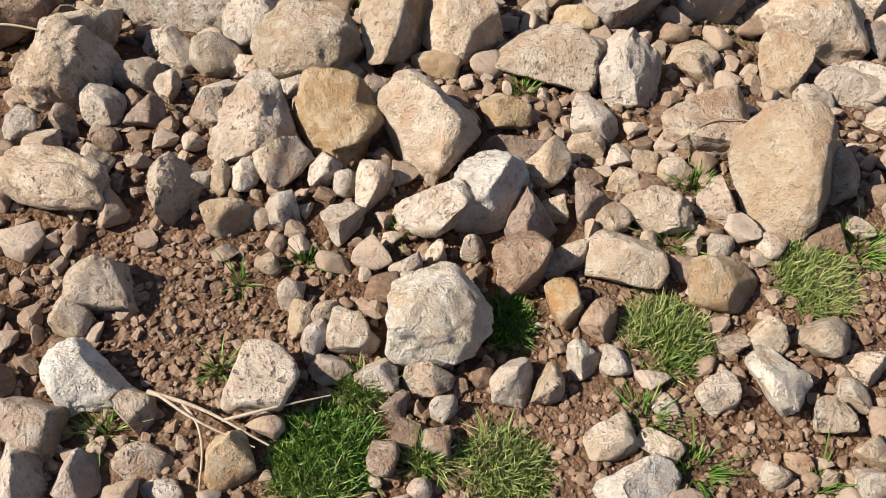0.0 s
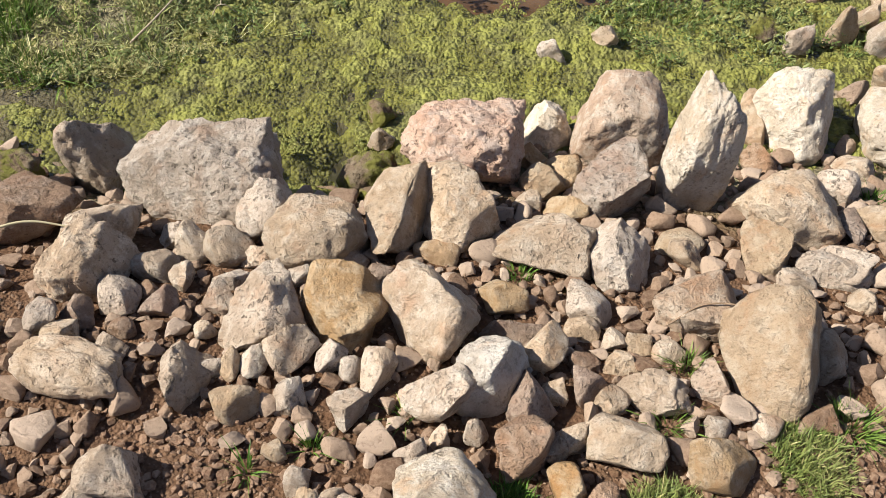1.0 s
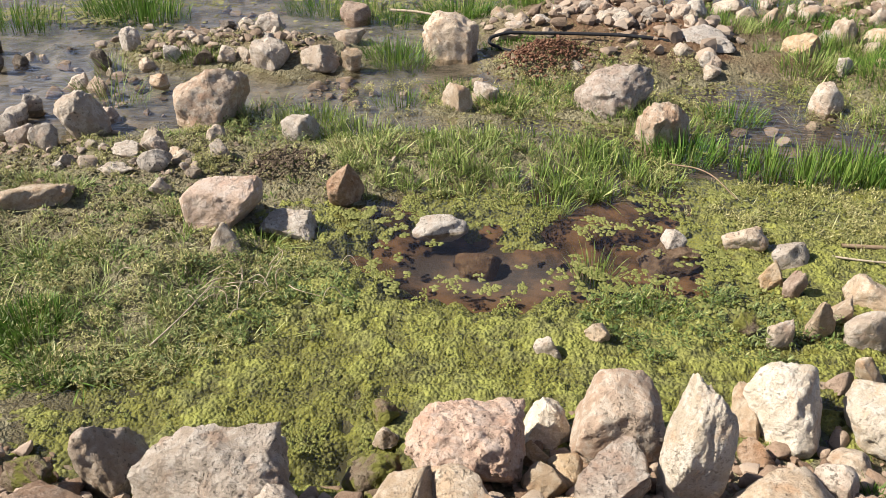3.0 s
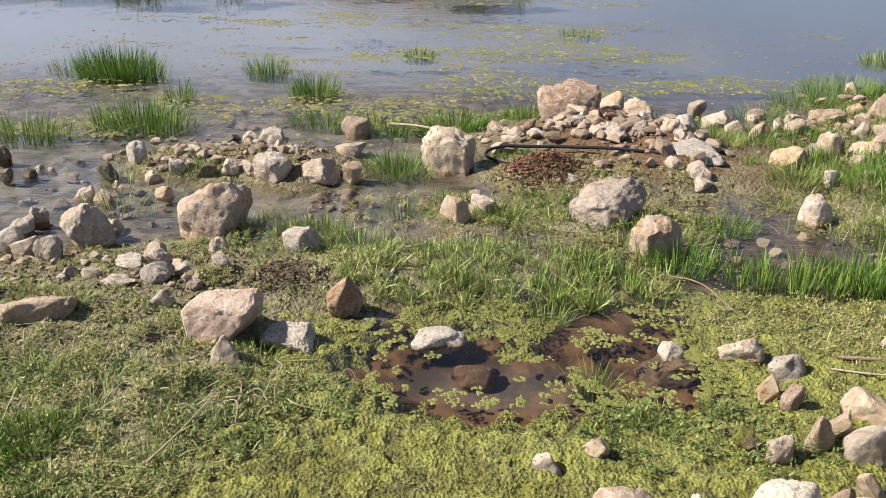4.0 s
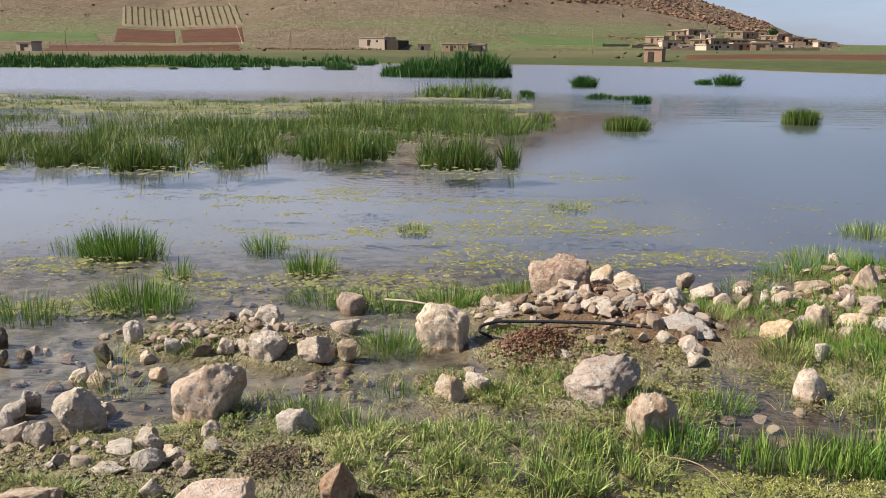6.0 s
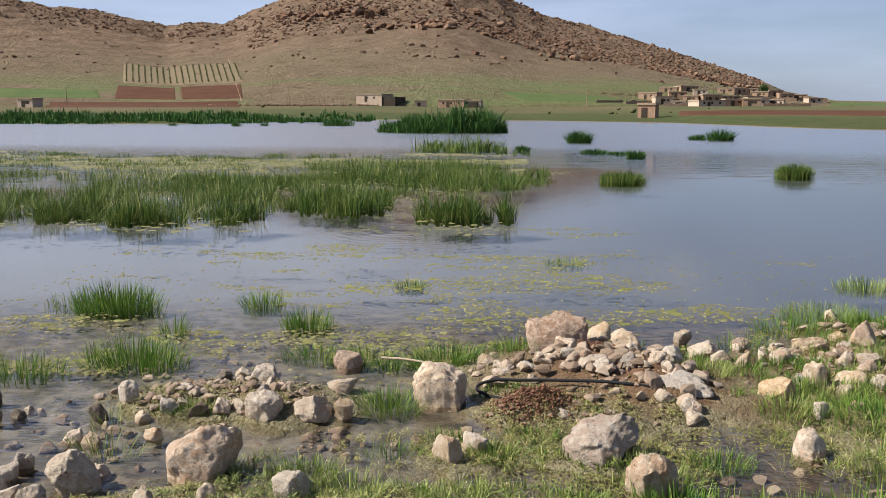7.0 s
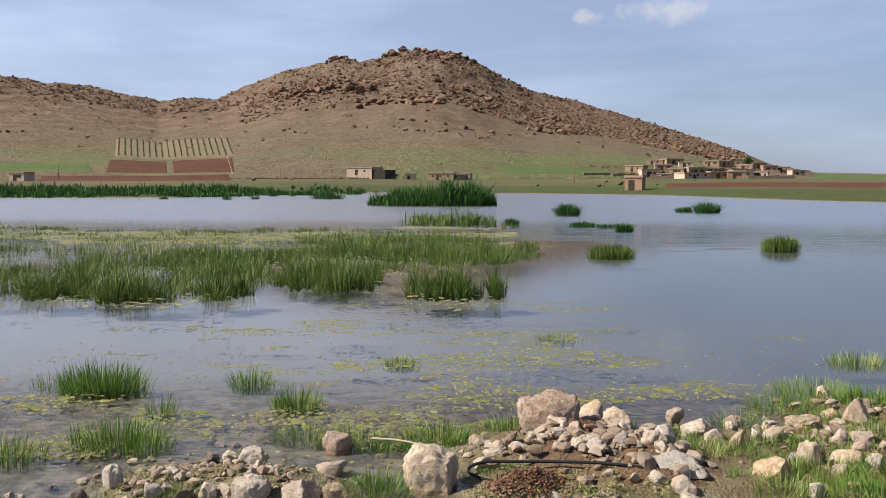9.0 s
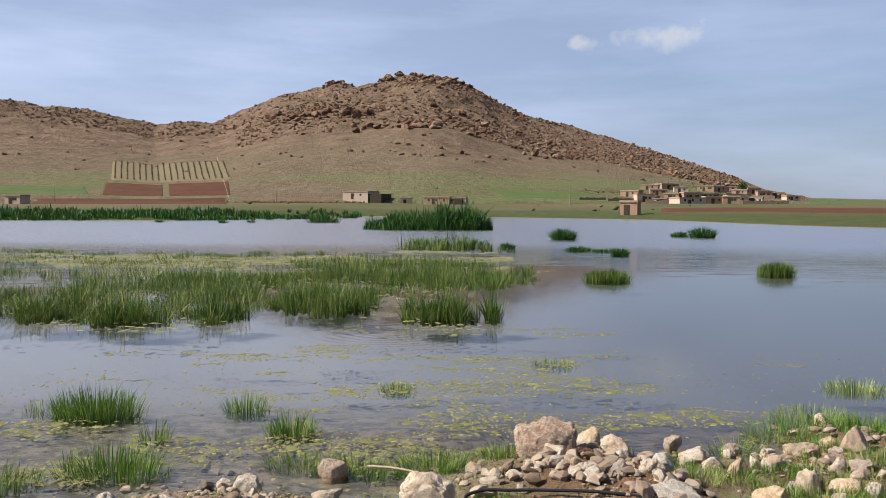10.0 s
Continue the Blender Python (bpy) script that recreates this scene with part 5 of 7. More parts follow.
MARSH_G = "bright green marsh grass clump in the shallows"
for x, y, rx, ry, h, n in ((-0.6, 6.1, 0.28, 0.25, 0.17, 380), (-0.75, 7.0, 0.2, 0.12, 0.12, 140), (-0.25, 7.2, 0.4, 0.2, 0.22, 380), (0.3, 7.45, 0.25, 0.2, 0.18, 260), (-1.35, 7.25, 0.4, 0.2, 0.15, 260), (-0.95, 7.3, 0.3, 0.2, 0.14, 180),
                           (1.8, 6.95, 0.3, 0.25, 0.13, 420), (2.15, 6.1, 0.25, 0.2, 0.16, 300), (2.75, 6.0, 0.5, 0.35, 0.16, 800), (3.1, 6.6, 0.35, 0.35, 0.2, 420), (3.35, 7.4, 0.3, 0.3, 0.2, 300), (2.9, 8.4, 0.4, 0.3, 0.2, 350), (3.3, 8.9, 0.35, 0.3, 0.2, 260), (2.35, 7.9, 0.3, 0.25, 0.18, 130),
                           (0.593, 3.512, 0.075, 0.06, 0.10, 90), (0.82, 3.242, 0.12, 0.10, 0.08, 150), (0.42, 4.05, 0.10, 0.07, 0.11, 60), (-1.531, 2.857, 0.2, 0.18, 0.1, 700), (-0.9, 4.95, 0.28, 0.2, 0.11, 330), (-0.62, 4.75, 0.3, 0.25, 0.11, 330),
                           (2.6, 6.6, 0.35, 0.25, 0.15, 420), (3.5, 6.9, 0.3, 0.25, 0.17, 320), (3.9, 7.7, 0.35, 0.3, 0.18, 360), (3.1, 7.9, 0.25, 0.2, 0.14, 260), (3.85, 8.7, 0.4, 0.3, 0.18, 320), (2.1, 7.0, 0.2, 0.15, 0.12, 200), (2.5, 5.3, 0.35, 0.2, 0.12, 300), (-2.25, 5.2, 0.25, 0.15, 0.18, 90), (-2.45, 5.7, 0.15, 0.1, 0.15, 60), (-1.95, 5.85, 0.3, 0.12, 0.10, 300), (1.05, 5.05, 0.3, 0.2, 0.12, 300), (1.15, 4.7, 0.25, 0.12, 0.16, 220), (0.15, 5.3, 0.25, 0.15, 0.12, 200), (-0.15, 5.55, 0.2, 0.1, 0.10, 110), (0.4, 5.62, 0.25, 0.1, 0.09, 130), (-0.45, 5.3, 0.25, 0.12, 0.09, 130), (1.5, 5.3, 0.25, 0.15, 0.10, 260), (0.2, 6.4, 0.3, 0.12, 0.07, 260)):
    tuft(x, y, rx, ry, h, n, 0.0045, LUSH if (n * 7) % 3 else GRASS, MARSH_G, "grass clumps in the marsh", 0.38)


r = np.random.RandomState(58)
for k in range(26):
    x, y = -0.8 - 1.5 * r.uniform(), 2.62 + 1.3 * r.uniform() ** 1.4
    q = r.uniform(0.06, 0.15)
    tuft(x, y, q, 0.8 * q, r.uniform(0.06, 0.11), int(900 * q), 0.0042, (GRASS, LUSH, OLIVE)[k % 3], "tangled green grass tussock on the muddy flat", "grass clumps in the marsh", 0.8, 0.35)


def meadow(name, label, areas, material, seed, w, lean, droop=0.5, loose=0.0):
    """Grass too dense to count, over several overlapping areas."""
    r = np.random.RandomState(seed)
    xs, ys, hs, ds = [], [], [], []
    for cx, cy, rx, ry, h, n in areas:
        x, y = spread(r, n // 16, cx, cy, rx, ry, True)
        n = len(x)
        ok = waves(x, y, seed, max(0.055, 0.12 * rx) if rx < 1.5 else 0.2 * rx, 4, 0.75) > r.uniform(-0.7 if rx < 1.5 or rx > 20 else -0.35, 0.6 if rx < 1.5 or rx > 20 else 0.45, n) + loose
        x, y = x[ok], y[ok]
        size = np.repeat(r.uniform(0.5 if rx < 1.5 else 0.3, 1.2 if rx < 1.5 else 1.05, len(x)), 16)
        x, y = np.repeat(x, 16), np.repeat(y, 16)
        a, q = r.uniform(0, 6.283, len(x)), (0.022 if rx < 1.5 else min(0.10 + 0.012 * rx, 0.9)) * np.sqrt(r.uniform(size=len(x))) * 1.4
        x, y = x + q * np.cos(a), y + q * np.sin(a)
        edge = np.minimum(((x - cx) / rx) ** 2 + ((y - cy) / ry) ** 2, 1.2)
        xs.append(x), ys.append(y), ds.append(a)
        hs.append(h * (1.1 - 0.45 * edge) * size * r.uniform(0.45, 1.1, len(x)) * (1 + 0.45 * waves(x, y, seed + 1, min(0.22 * rx, 0.5), 3)))
    x, y, h, facing = np.concatenate(xs), np.concatenate(ys), np.concatenate(hs), np.concatenate(ds)
    z = land_height(x, y)
    ok = z > -0.6
    x, y, h, z, facing = x[ok], y[ok], h[ok], z[ok], facing[ok]
    ob = blades(name, x, y, np.maximum(z, -0.1) - 0.004, np.maximum(h, 0.01) + np.clip(-z, 0, 0.1), w * r.uniform(0.7, 1.25, len(x)), lean, material, seed, droop, facing)
    return tagged(ob, label, "grass", kind="stuff")


meadow("marsh_grass", "tangled green marsh grass on the wet flat", ((0.1, 4.5, 0.95, 0.42, 0.10, 5600), (-0.55, 4.35, 0.4, 0.35, 0.08, 1700), (0.75, 5.3, 0.6, 0.2, 0.08, 1500), (0.8, 4.5, 0.4, 0.3, 0.10, 1100), (-1.1, 5.0, 0.35, 0.3, 0.08, 900)), GRASS, 41, 0.0058, 0.5, 0.5, 0.25)
meadow("marsh_straw", "pale bent stems among the marsh grass", ((0.1, 4.5, 0.9, 0.4, 0.10, 900), (-0.55, 4.35, 0.4, 0.35, 0.09, 300), (0.8, 5.2, 0.7, 0.3, 0.08, 400), (1.6, 4.3, 0.7, 0.3, 0.07, 260)), OLIVE, 52, 0.004, 1.2, 0.4)
meadow("rushes", "upright bright green rushes in shallow water", ((1.75, 4.55, 0.45, 0.2, 0.15, 1300), (2.35, 4.6, 0.5, 0.25, 0.18, 2200), (1.2, 4.75, 0.35, 0.15, 0.13, 300), (2.9, 5.1, 0.5, 0.4, 0.16, 600)), LUSH, 42, 0.0055, 0.2, 0.5, 0.1)
meadow("trampled_grass", "flattened olive and straw-coloured marsh grass", ((-1.5, 3.0, 0.8, 0.42, 0.075, 5200), (-2.2, 3.4, 0.7, 0.5, 0.07, 3000), (-1.0, 3.15, 0.45, 0.4, 0.075, 2200), (-1.8, 4.0, 0.8, 0.4, 0.045, 800), (-1.2, 4.5, 0.6, 0.3, 0.06, 1116), (2.3, 3.7, 0.7, 0.4, 0.07, 1116), (1.6, 4.1, 0.6, 0.25, 0.06, 744),
       (0.75, 5.85, 0.6, 0.25, 0.05, 806), (-1.7, 5.9, 0.6, 0.2, 0.06, 558), (2.5, 5.6, 0.7, 0.5, 0.08, 1054), (1.9, 5.6, 0.35, 0.3, 0.06, 496)), OLIVE, 43, 0.0042, 0.95, 0.5, 0.15)
meadow("shore_grass", "lush green grass between the stones at the water's edge", ((3.0, 7.0, 0.85, 0.8, 0.14, 5200), (2.4, 6.2, 0.6, 0.4, 0.12, 2400), (3.7, 8.3, 0.6, 0.7, 0.15, 2600), (1.0, 7.75, 0.6, 0.15, 0.10, 1000), (-0.6, 7.15, 0.7, 0.15, 0.12, 1200), (1.9, 7.4, 0.3, 0.3, 0.10, 700)), LUSH, 53, 0.005, 0.45, 0.5, 0.05)
meadow("green_sward", "low green grass among the trampled stems", ((-1.5, 3.0, 0.8, 0.4, 0.06, 2600), (-2.4, 3.2, 0.6, 0.5, 0.07, 1800), (-1.3, 3.6, 0.7, 0.5, 0.045, 1500), (-1.7, 4.5, 0.7, 0.3, 0.04, 900), (2.6, 5.7, 0.7, 0.5, 0.1, 1500), (0.9, 5.9, 0.7, 0.25, 0.05, 700)), GRASS, 44, 0.005, 0.8, 0.5, 0.2)



def creepers(name, label, areas, material, seed, leaf, rise):
    """Low creeping marsh weed: many small clumps of little pointed leaves with gaps between."""
    r = np.random.RandomState(seed)
    px_, py_, pr = [], [], []
    for cx, cy, rx, ry, n in areas:
        x, y = spread(r, n, cx, cy, rx, ry, True)
        ok = waves(x, y, 4, 0.035, 3, 0.7) + 0.5 * waves(x, y, seed + 1, 0.2, 2) > r.uniform(-0.35, 0.5, n)
        px_.append(x[ok]), py_.append(y[ok]), pr.append(r.uniform(0.014, 0.05, ok.sum()))
    cx, cy, cr = np.concatenate(px_), np.concatenate(py_), np.concatenate(pr)
    k = 30
    a, q = r.uniform(0, 6.283, (len(cx), k)), np.sqrt(r.uniform(size=(len(cx), k)))
    x, y = (cx[:, None] + cr[:, None] * q * np.cos(a)).ravel(), (cy[:, None] + cr[:, None] * q * np.sin(a)).ravel()
    z = np.maximum(land_height(x, y), -0.004) + (rise * cr[:, None] * (1.1 - q ** 2) * r.uniform(0.15, 1.0, (len(cx), k))).ravel()
    n = len(x)
    t, tilt, ln = r.uniform(0, 6.283, n), r.uniform(-0.5, 1.1, n), leaf * r.uniform(0.5, 1.4, n)
    u = np.stack([np.cos(t) * np.cos(tilt), np.sin(t) * np.cos(tilt), np.sin(tilt)], -1)
    w = np.stack([-np.sin(t), np.cos(t), r.uniform(-0.4, 0.4, n)], -1)
    o, ln = np.stack([x, y, z], -1), ln[:, None]
    v = np.stack([o, o + u * ln * 0.5 + w * ln * 0.15, o + u * ln, o + u * ln * 0.5 - w * ln * 0.15], 1).reshape(-1, 3)
    faces = np.arange(4 * n).reshape(-1, 4)
    return tagged(mesh_object(name, v, faces, material, None, False), label, "weed", kind="stuff")


WEED = leaf_material("creeping_weed", (0.118, 0.121, 0.036), (0.327, 0.303, 0.103), (0.459, 0.404, 0.195), 0.6)
FRESHWEED = leaf_material("fresh_weed", (0.053, 0.086, 0.019), (0.158, 0.200, 0.052), (0.273, 0.270, 0.103), 0.55)
creepers("creeping_weed", "olive creeping marsh weed with muddy gaps", ((-1.5, 3.0, 0.85, 0.45, 1100), (-2.3, 3.4, 0.7, 0.6, 800), (-1.2, 3.4, 0.6, 0.5, 700), (-1.9, 4.1, 0.8, 0.5, 550), (-1.15, 4.45, 0.6, 0.35, 500), (0.1, 4.5, 0.95, 0.4, 900), (0.7, 5.35, 0.7, 0.3, 450), (0.75, 5.95, 0.7, 0.3, 420), (-0.3, 5.35, 0.6, 0.3, 350),
                           (-1.8, 6.1, 0.7, 0.3, 250), (2.6, 5.8, 0.7, 0.5, 450), (2.9, 7.1, 0.6, 0.7, 350), (1.7, 4.1, 0.7, 0.3, 500), (2.4, 3.7, 0.6, 0.5, 450)), WEED, 141, 0.016, 1.2)
creepers("fresh_weed", "bright green weed sprouts on the wet flats", ((-1.5, 2.95, 0.8, 0.4, 240), (-2.0, 3.5, 0.8, 0.5, 160), (-0.7, 3.15, 0.35, 0.3, 200), (0.1, 4.5, 0.9, 0.4, 420), (0.8, 5.2, 0.7, 0.4, 260), (1.0, 3.15, 0.5, 0.25, 150), (-1.0, 4.8, 0.5, 0.3, 160)), FRESHWEED, 144, 0.02, 1.6)

# the reed bed and the tall reeds farther out
meadow("reed_bed", "wide green reed bed rising from the lake", ((-8.8, 18.3, 4.4, 2.6, 0.44, 21000), (-6.3, 16.0, 1.7, 0.7, 0.38, 7000), (-9.2, 16.0, 1.3, 0.6, 0.36, 3500), (-3.5, 18.6, 1.3, 1.2, 0.42, 7000), (-4.6, 23.5, 4.2, 3.4, 0.48, 20000), (-11.5, 23.5, 6.5, 3.6, 0.43, 21000), (-0.8, 25.0, 2.4, 2.4, 0.48, 9000), (-15.0, 29.0, 9.0, 3.0, 0.24, 9000), (-3.6, 30.0, 4.5, 2.6, 0.48, 9000), (-16.0, 35.0, 9.0, 2.0, 0.3, 3500)), REED, 45, 0.012, 0.42, 0.5, 0.06)
meadow("reed_clump", "thick reed clump at the edge of the reed bed", ((-0.6, 16.5, 1.0, 0.6, 0.62, 2800), (-6.7, 15.5, 0.55, 0.35, 0.55, 1100), (-3.2, 17.4, 0.9, 0.6, 0.48, 1500), (-5.0, 16.4, 0.5, 0.4, 0.45, 700), (-8.2, 16.6, 0.6, 0.4, 0.5, 900), (1.2, 27.2, 0.8, 0.8, 0.5, 500)), REED, 46, 0.014, 0.25)
meadow("straw_reeds", "yellowed reed stems in the reed bed", ((-8.5, 18.0, 4.0, 2.6, 0.4, 1500), (-4.0, 24.0, 4.0, 4.0, 0.45, 1400), (-7.8, 17.6, 0.5, 0.5, 0.2, 300), (-12, 24.0, 5.0, 4.0, 0.4, 2200), (-6.0, 20.0, 5.0, 3.0, 0.3, 600)), OLIVE, 47, 0.014, 0.4)
meadow("film_tufts", "low green tufts on the algae flats behind the reed bed", ((-15.0, 33.0, 10.0, 3.5, 0.22, 9000), (-24.0, 36.0, 6.0, 3.0, 0.25, 4000), (-8.0, 36.5, 5.0, 1.5, 0.25, 3000)), REED, 51, 0.022, 0.6, 0.5, 0.2)
meadow("pale_reeds", "pale green reeds before the tall reed island", ((-2.1, 43.5, 2.7, 2.2, 0.85, 2600), (0.3, 40.5, 1.0, 0.9, 0.35, 300)), REED, 48, 0.03, 0.25)
meadow("reed_island", "tall dark green reed island", ((-8.6, 75.5, 2.6, 1.8, 1.8, 8000), (-5.4, 75.0, 4.5, 2.2, 2.2, 14000), (-2.2, 75.2, 2.4, 1.8, 2.0, 7500)), FARREED, 49, 0.075, 0.2, 0.5, -0.25)
meadow("shore_reeds", "dark green reed belt along the far shore", ((-70, 117, 34, 10, 1.3, 24000), (-40, 124, 16, 12, 1.2, 14000), (-28, 152, 9, 6, 1.3, 2600), (-100, 115, 30, 7, 1.25, 6000), (-24, 138, 2.0, 1.5, 1.3, 500)), FARREED, 50, 0.16, 0.2)


# ---- algae ----
def algae_material():
    m, n, l, b = mat("algae_mat", 0.7, 0.25)
    geo = n.new("ShaderNodeNewGeometry")
    big = node(n, "TexNoise", Scale=7.0, Detail=7.0, Roughness=0.7)
    fine = node(n, "TexNoise", Scale=34.0, Detail=7.0, Roughness=0.7)
    vor = node(n, "TexVoronoi", Scale=70.0)
    for t in (big, fine, vor):
        l.new(geo.outputs["Position"], t.inputs["Vector"])
    c = mixc(n, l, rng_map(n, l, big.outputs["Fac"], 0.40, 0.60), (0.118, 0.115, 0.036), (0.215, 0.219, 0.043))
    c = mixc(n, l, rng_map(n, l, fine.outputs["Fac"], 0.46, 0.7, 0.0, 0.75), c, (0.289, 0.285, 0.072))
    c = mixc(n, l, rng_map(n, l, fine.outputs["Fac"], 0.46, 0.30, 0.0, 0.8), c, (0.067, 0.062, 0.020))
    l.new(c, b.inputs["Base Color"])
    h = math_node(n, l, "SUBTRACT", fine.outputs["Fac"], math_node(n, l, "MULTIPLY", vor.outputs["Distance"], 0.8))
    bump(n, l, h, 1.0, 0.02, b)
    return m


def algae_cover(x, y):
    """How thick the floating algae lie, from about -1 (open water) to 1."""
    c = 0.75 - hump(x, y, 0.10, 3.56, 0.72, 0.30, 2.5) - hump(x, y, 0.80, 3.74, 0.34, 0.34, 1.9) - hump(x, y, -0.85, 2.5, 0.42, 0.3, 0.4) - hump(x, y, -0.3, 2.32, 0.22, 0.12, 1.3)
    c = c - 0.9 * np.clip((y - 4.0) / 0.3, 0, 1) * (x < 1.1) - 0.35 * np.clip((-0.7 - x) / 0.3, 0, 1)
    c = c - 1.6 * np.clip((y - 4.35) / 0.3, 0, 1) - 1.6 * np.clip((-1.55 - x) / 0.25, 0, 1) - np.clip((x - 2.4) / 0.3, 0, 1)
    c = c - 0.45 * np.clip((y - 3.8) / 0.2, 0, 1)
    return c + 0.55 * waves(x, y, 61, 0.13, 4, 0.7)


AX, AY = np.meshgrid(np.arange(-1.9, 2.7, 0.013), np.arange(2.12, 4.6, 0.013))
lump = np.abs(waves(AX, AY, 62, 0.03, 3, 0.8))
AZ = -0.014 + 0.024 * np.clip(algae_cover(AX, AY), -1, 1) + 0.027 * (0.4 - lump) + 0.009 * waves(AX, AY, 67, 0.05, 3, 0.8) + 0.006 * waves(AX, AY, 63, 0.1, 2) - 0.12 * np.clip(-0.1 - algae_cover(AX, AY), 0, 1)
tagged(mesh_object("algae_mat", np.stack([AX, AY, AZ], -1).reshape(-1, 3), grid_faces(AX.shape[1], AX.shape[0]), algae_material()), "yellow-green floating algae mat on the pool", "algae", kind="stuff")


def pads(name, label, x, y, size, seed, thick=0.25, material=None):
    """Floating lobed algae pads, each a low crinkled dome."""
    r = np.random.RandomState(seed)
    n, k = len(x), 5
    a = np.linspace(0, 6.283, k, endpoint=False)[None] + r.uniform(0, 6.283, (n, 1))
    rad = size[:, None] * 0.5 * (1 + 0.28 * r.normal(size=(n, k)).clip(-1.5, 1.5))
    st = r.uniform(0.65, 1.3, (n, 1))
    rows = []
    for q in (1.0, 0.62):
        rz = np.full((n, k), 0.001) if q == 1.0 else 0.002 + size[:, None] * thick * 0.5 * r.uniform(0.3, 1.0, (n, k))
        rows.append(np.stack([x[:, None] + rad * q * np.cos(a) * st, y[:, None] + rad * q * np.sin(a) / st, rz], -1))
    top = np.stack([x, y, 0.002 + size * thick * 0.5], -1)[:, None]
    v = np.concatenate([rows[0], rows[1], top], 1).reshape(-1, 3)
    f = []
    for i in range(k):
        j = (i + 1) % k
        f += [[i, j, k + j], [i, k + j, k + i], [k + i, k + j, 2 * k]]
    faces = (np.array(f)[None] + (2 * k + 1) * np.arange(n)[:, None, None]).reshape(-1, 3)
    return tagged(mesh_object(name, v, faces, material or ALGA), label, "algae", kind="stuff")


FLECK = leaf_material("drifting_algae", (0.125, 0.122, 0.045), (0.20, 0.187, 0.07), (0.27, 0.245, 0.115), 0.6)
r = np.random.RandomState(71)
ax_, ay_ = r.uniform(-1.3, 2.3, 150000), r.uniform(2.35, 4.25, 150000)
cov = algae_cover(ax_, ay_)
clus = waves(ax_, ay_, 64, 0.028, 2, 0.4) + 0.5 * waves(ax_, ay_, 70, 0.12, 2)
ok = ((cov > 0.1) & (r.uniform(size=len(cov)) < 0.035)) | ((cov > -0.6) & (cov < 0.25) & (clus > 0.5) & (r.uniform(size=len(cov)) < 0.5))
ax_, ay_, cov = ax_[ok], ay_[ok], cov[ok]
asz = np.where(cov > 0.15, r.uniform(0.005, 0.014, len(cov)), r.uniform(0.005, 0.013, len(cov)))
pads("pool_algae", "yellow-green algae pads floating on the pool", ax_, ay_, asz, 72, 0.5)


def clumps(areas, seed):
    """Fluffy floating clumps: each a flat cluster of small lobes."""
    r = np.random.RandomState(seed)
    xs, ys, ss = [], [], []
    for cx, cy, rx, ry, n, lo, hi in areas:
        for _ in range(n):
            a, q = r.uniform(0, 6.283), math.sqrt(r.uniform())
            x, y, s = cx + rx * q * math.cos(a), cy + ry * q * math.sin(a), r.uniform(lo, hi)
            k = int(4 + 2600 * s * s)
            b, e = r.uniform(0, 6.283, k), np.sqrt(r.uniform(size=k))
            st = r.uniform(0.7, 1.5)
            xs.append(x + 0.5 * s * st * e * np.cos(b))
            ys.append(y + 0.5 * s / st * e * np.sin(b))
            ss.append(r.uniform(0.012, 0.024, k))
    return np.concatenate(xs), np.concatenate(ys), np.concatenate(ss)


cx_, cy_, cs = clumps(((0.62, 3.43, 0.26, 0.12, 34, 0.03, 0.07), (0.2, 3.34, 0.6, 0.06, 26, 0.03, 0.06), (1.1, 3.5, 0.25, 0.25, 45, 0.03, 0.06), (0.1, 3.55, 0.5, 0.18, 7, 0.04, 0.08), (-0.38, 3.78, 0.2, 0.16, 26, 0.03, 0.07), (0.35, 3.9, 0.6, 0.08, 16, 0.04, 0.09), (0.75, 3.8, 0.3, 0.2, 6, 0.05, 0.1), (1.5, 3.75, 0.4, 0.3, 50, 0.03, 0.07), (-0.25, 3.4, 0.12, 0.15, 10, 0.03, 0.06), (1.25, 4.15, 0.5, 0.2, 40, 0.03, 0.08), (2.0, 4.1, 0.5, 0.2, 40, 0.03, 0.08)), 77)
pads("floating_clumps", "grey-green fluffy algae clumps floating on the pool", cx_, cy_, cs, 78, 0.28, SCUM)

lx, ly = r.uniform(-5.5, 6.5, 70000), 6.6 + 9.0 * r.uniform(size=70000) ** 1.3
dens = 0.22 + waves(lx, ly * 2.2, 65, 0.5, 4, 0.7) - 0.075 * (ly - 6.6) + 0.35 * np.exp(-((lx - 0.6) / 2.2) ** 2) - 0.5 * np.clip((lx - 2.2) / 1.0, 0, 1) * (ly > 8.7) + 0.35 * np.exp(-((ly - 7.7) / 0.8) ** 2)
for cx, cy, rx, ry in ((3.0, 11.3, 1.0, 0.3), (4.1, 12.2, 0.7, 0.25), (-2.2, 13.0, 0.8, 0.3), (-0.6, 10.2, 0.9, 0.4), (1.4, 10.4, 0.8, 0.5), (1.0, 11.8, 0.7, 0.3), (-0.3, 11.4, 0.5, 0.15)):
    dens += 1.3 * np.exp(-((lx - cx) / rx) ** 2 - ((ly - cy) / ry) ** 2)
ok = ((dens > 0.36 + 0.35 * r.uniform(size=len(dens))) | (r.uniform(size=len(dens)) < 0.05 * (ly < 13))) & (land_height(lx, ly) < 0.005)
pads("lake_algae", "yellow-green algae flecks drifting on the lake", lx[ok], ly[ok], 0.012 + 0.042 * r.uniform(size=ok.sum()) ** 2.2, 73, 0.2, FLECK)
lumps = (dens > 0.62) & (r.uniform(size=len(dens)) < 0.03) & (land_height(lx, ly) < 0.0)
pads("lake_mats", "olive algae rafts drifting on the lake", lx[lumps], ly[lumps], r.uniform(0.05, 0.14, lumps.sum()), 79, 0.04, SCUM)
fx, fy = r.uniform(-30, 1, 9000), r.uniform(27, 40, 9000)
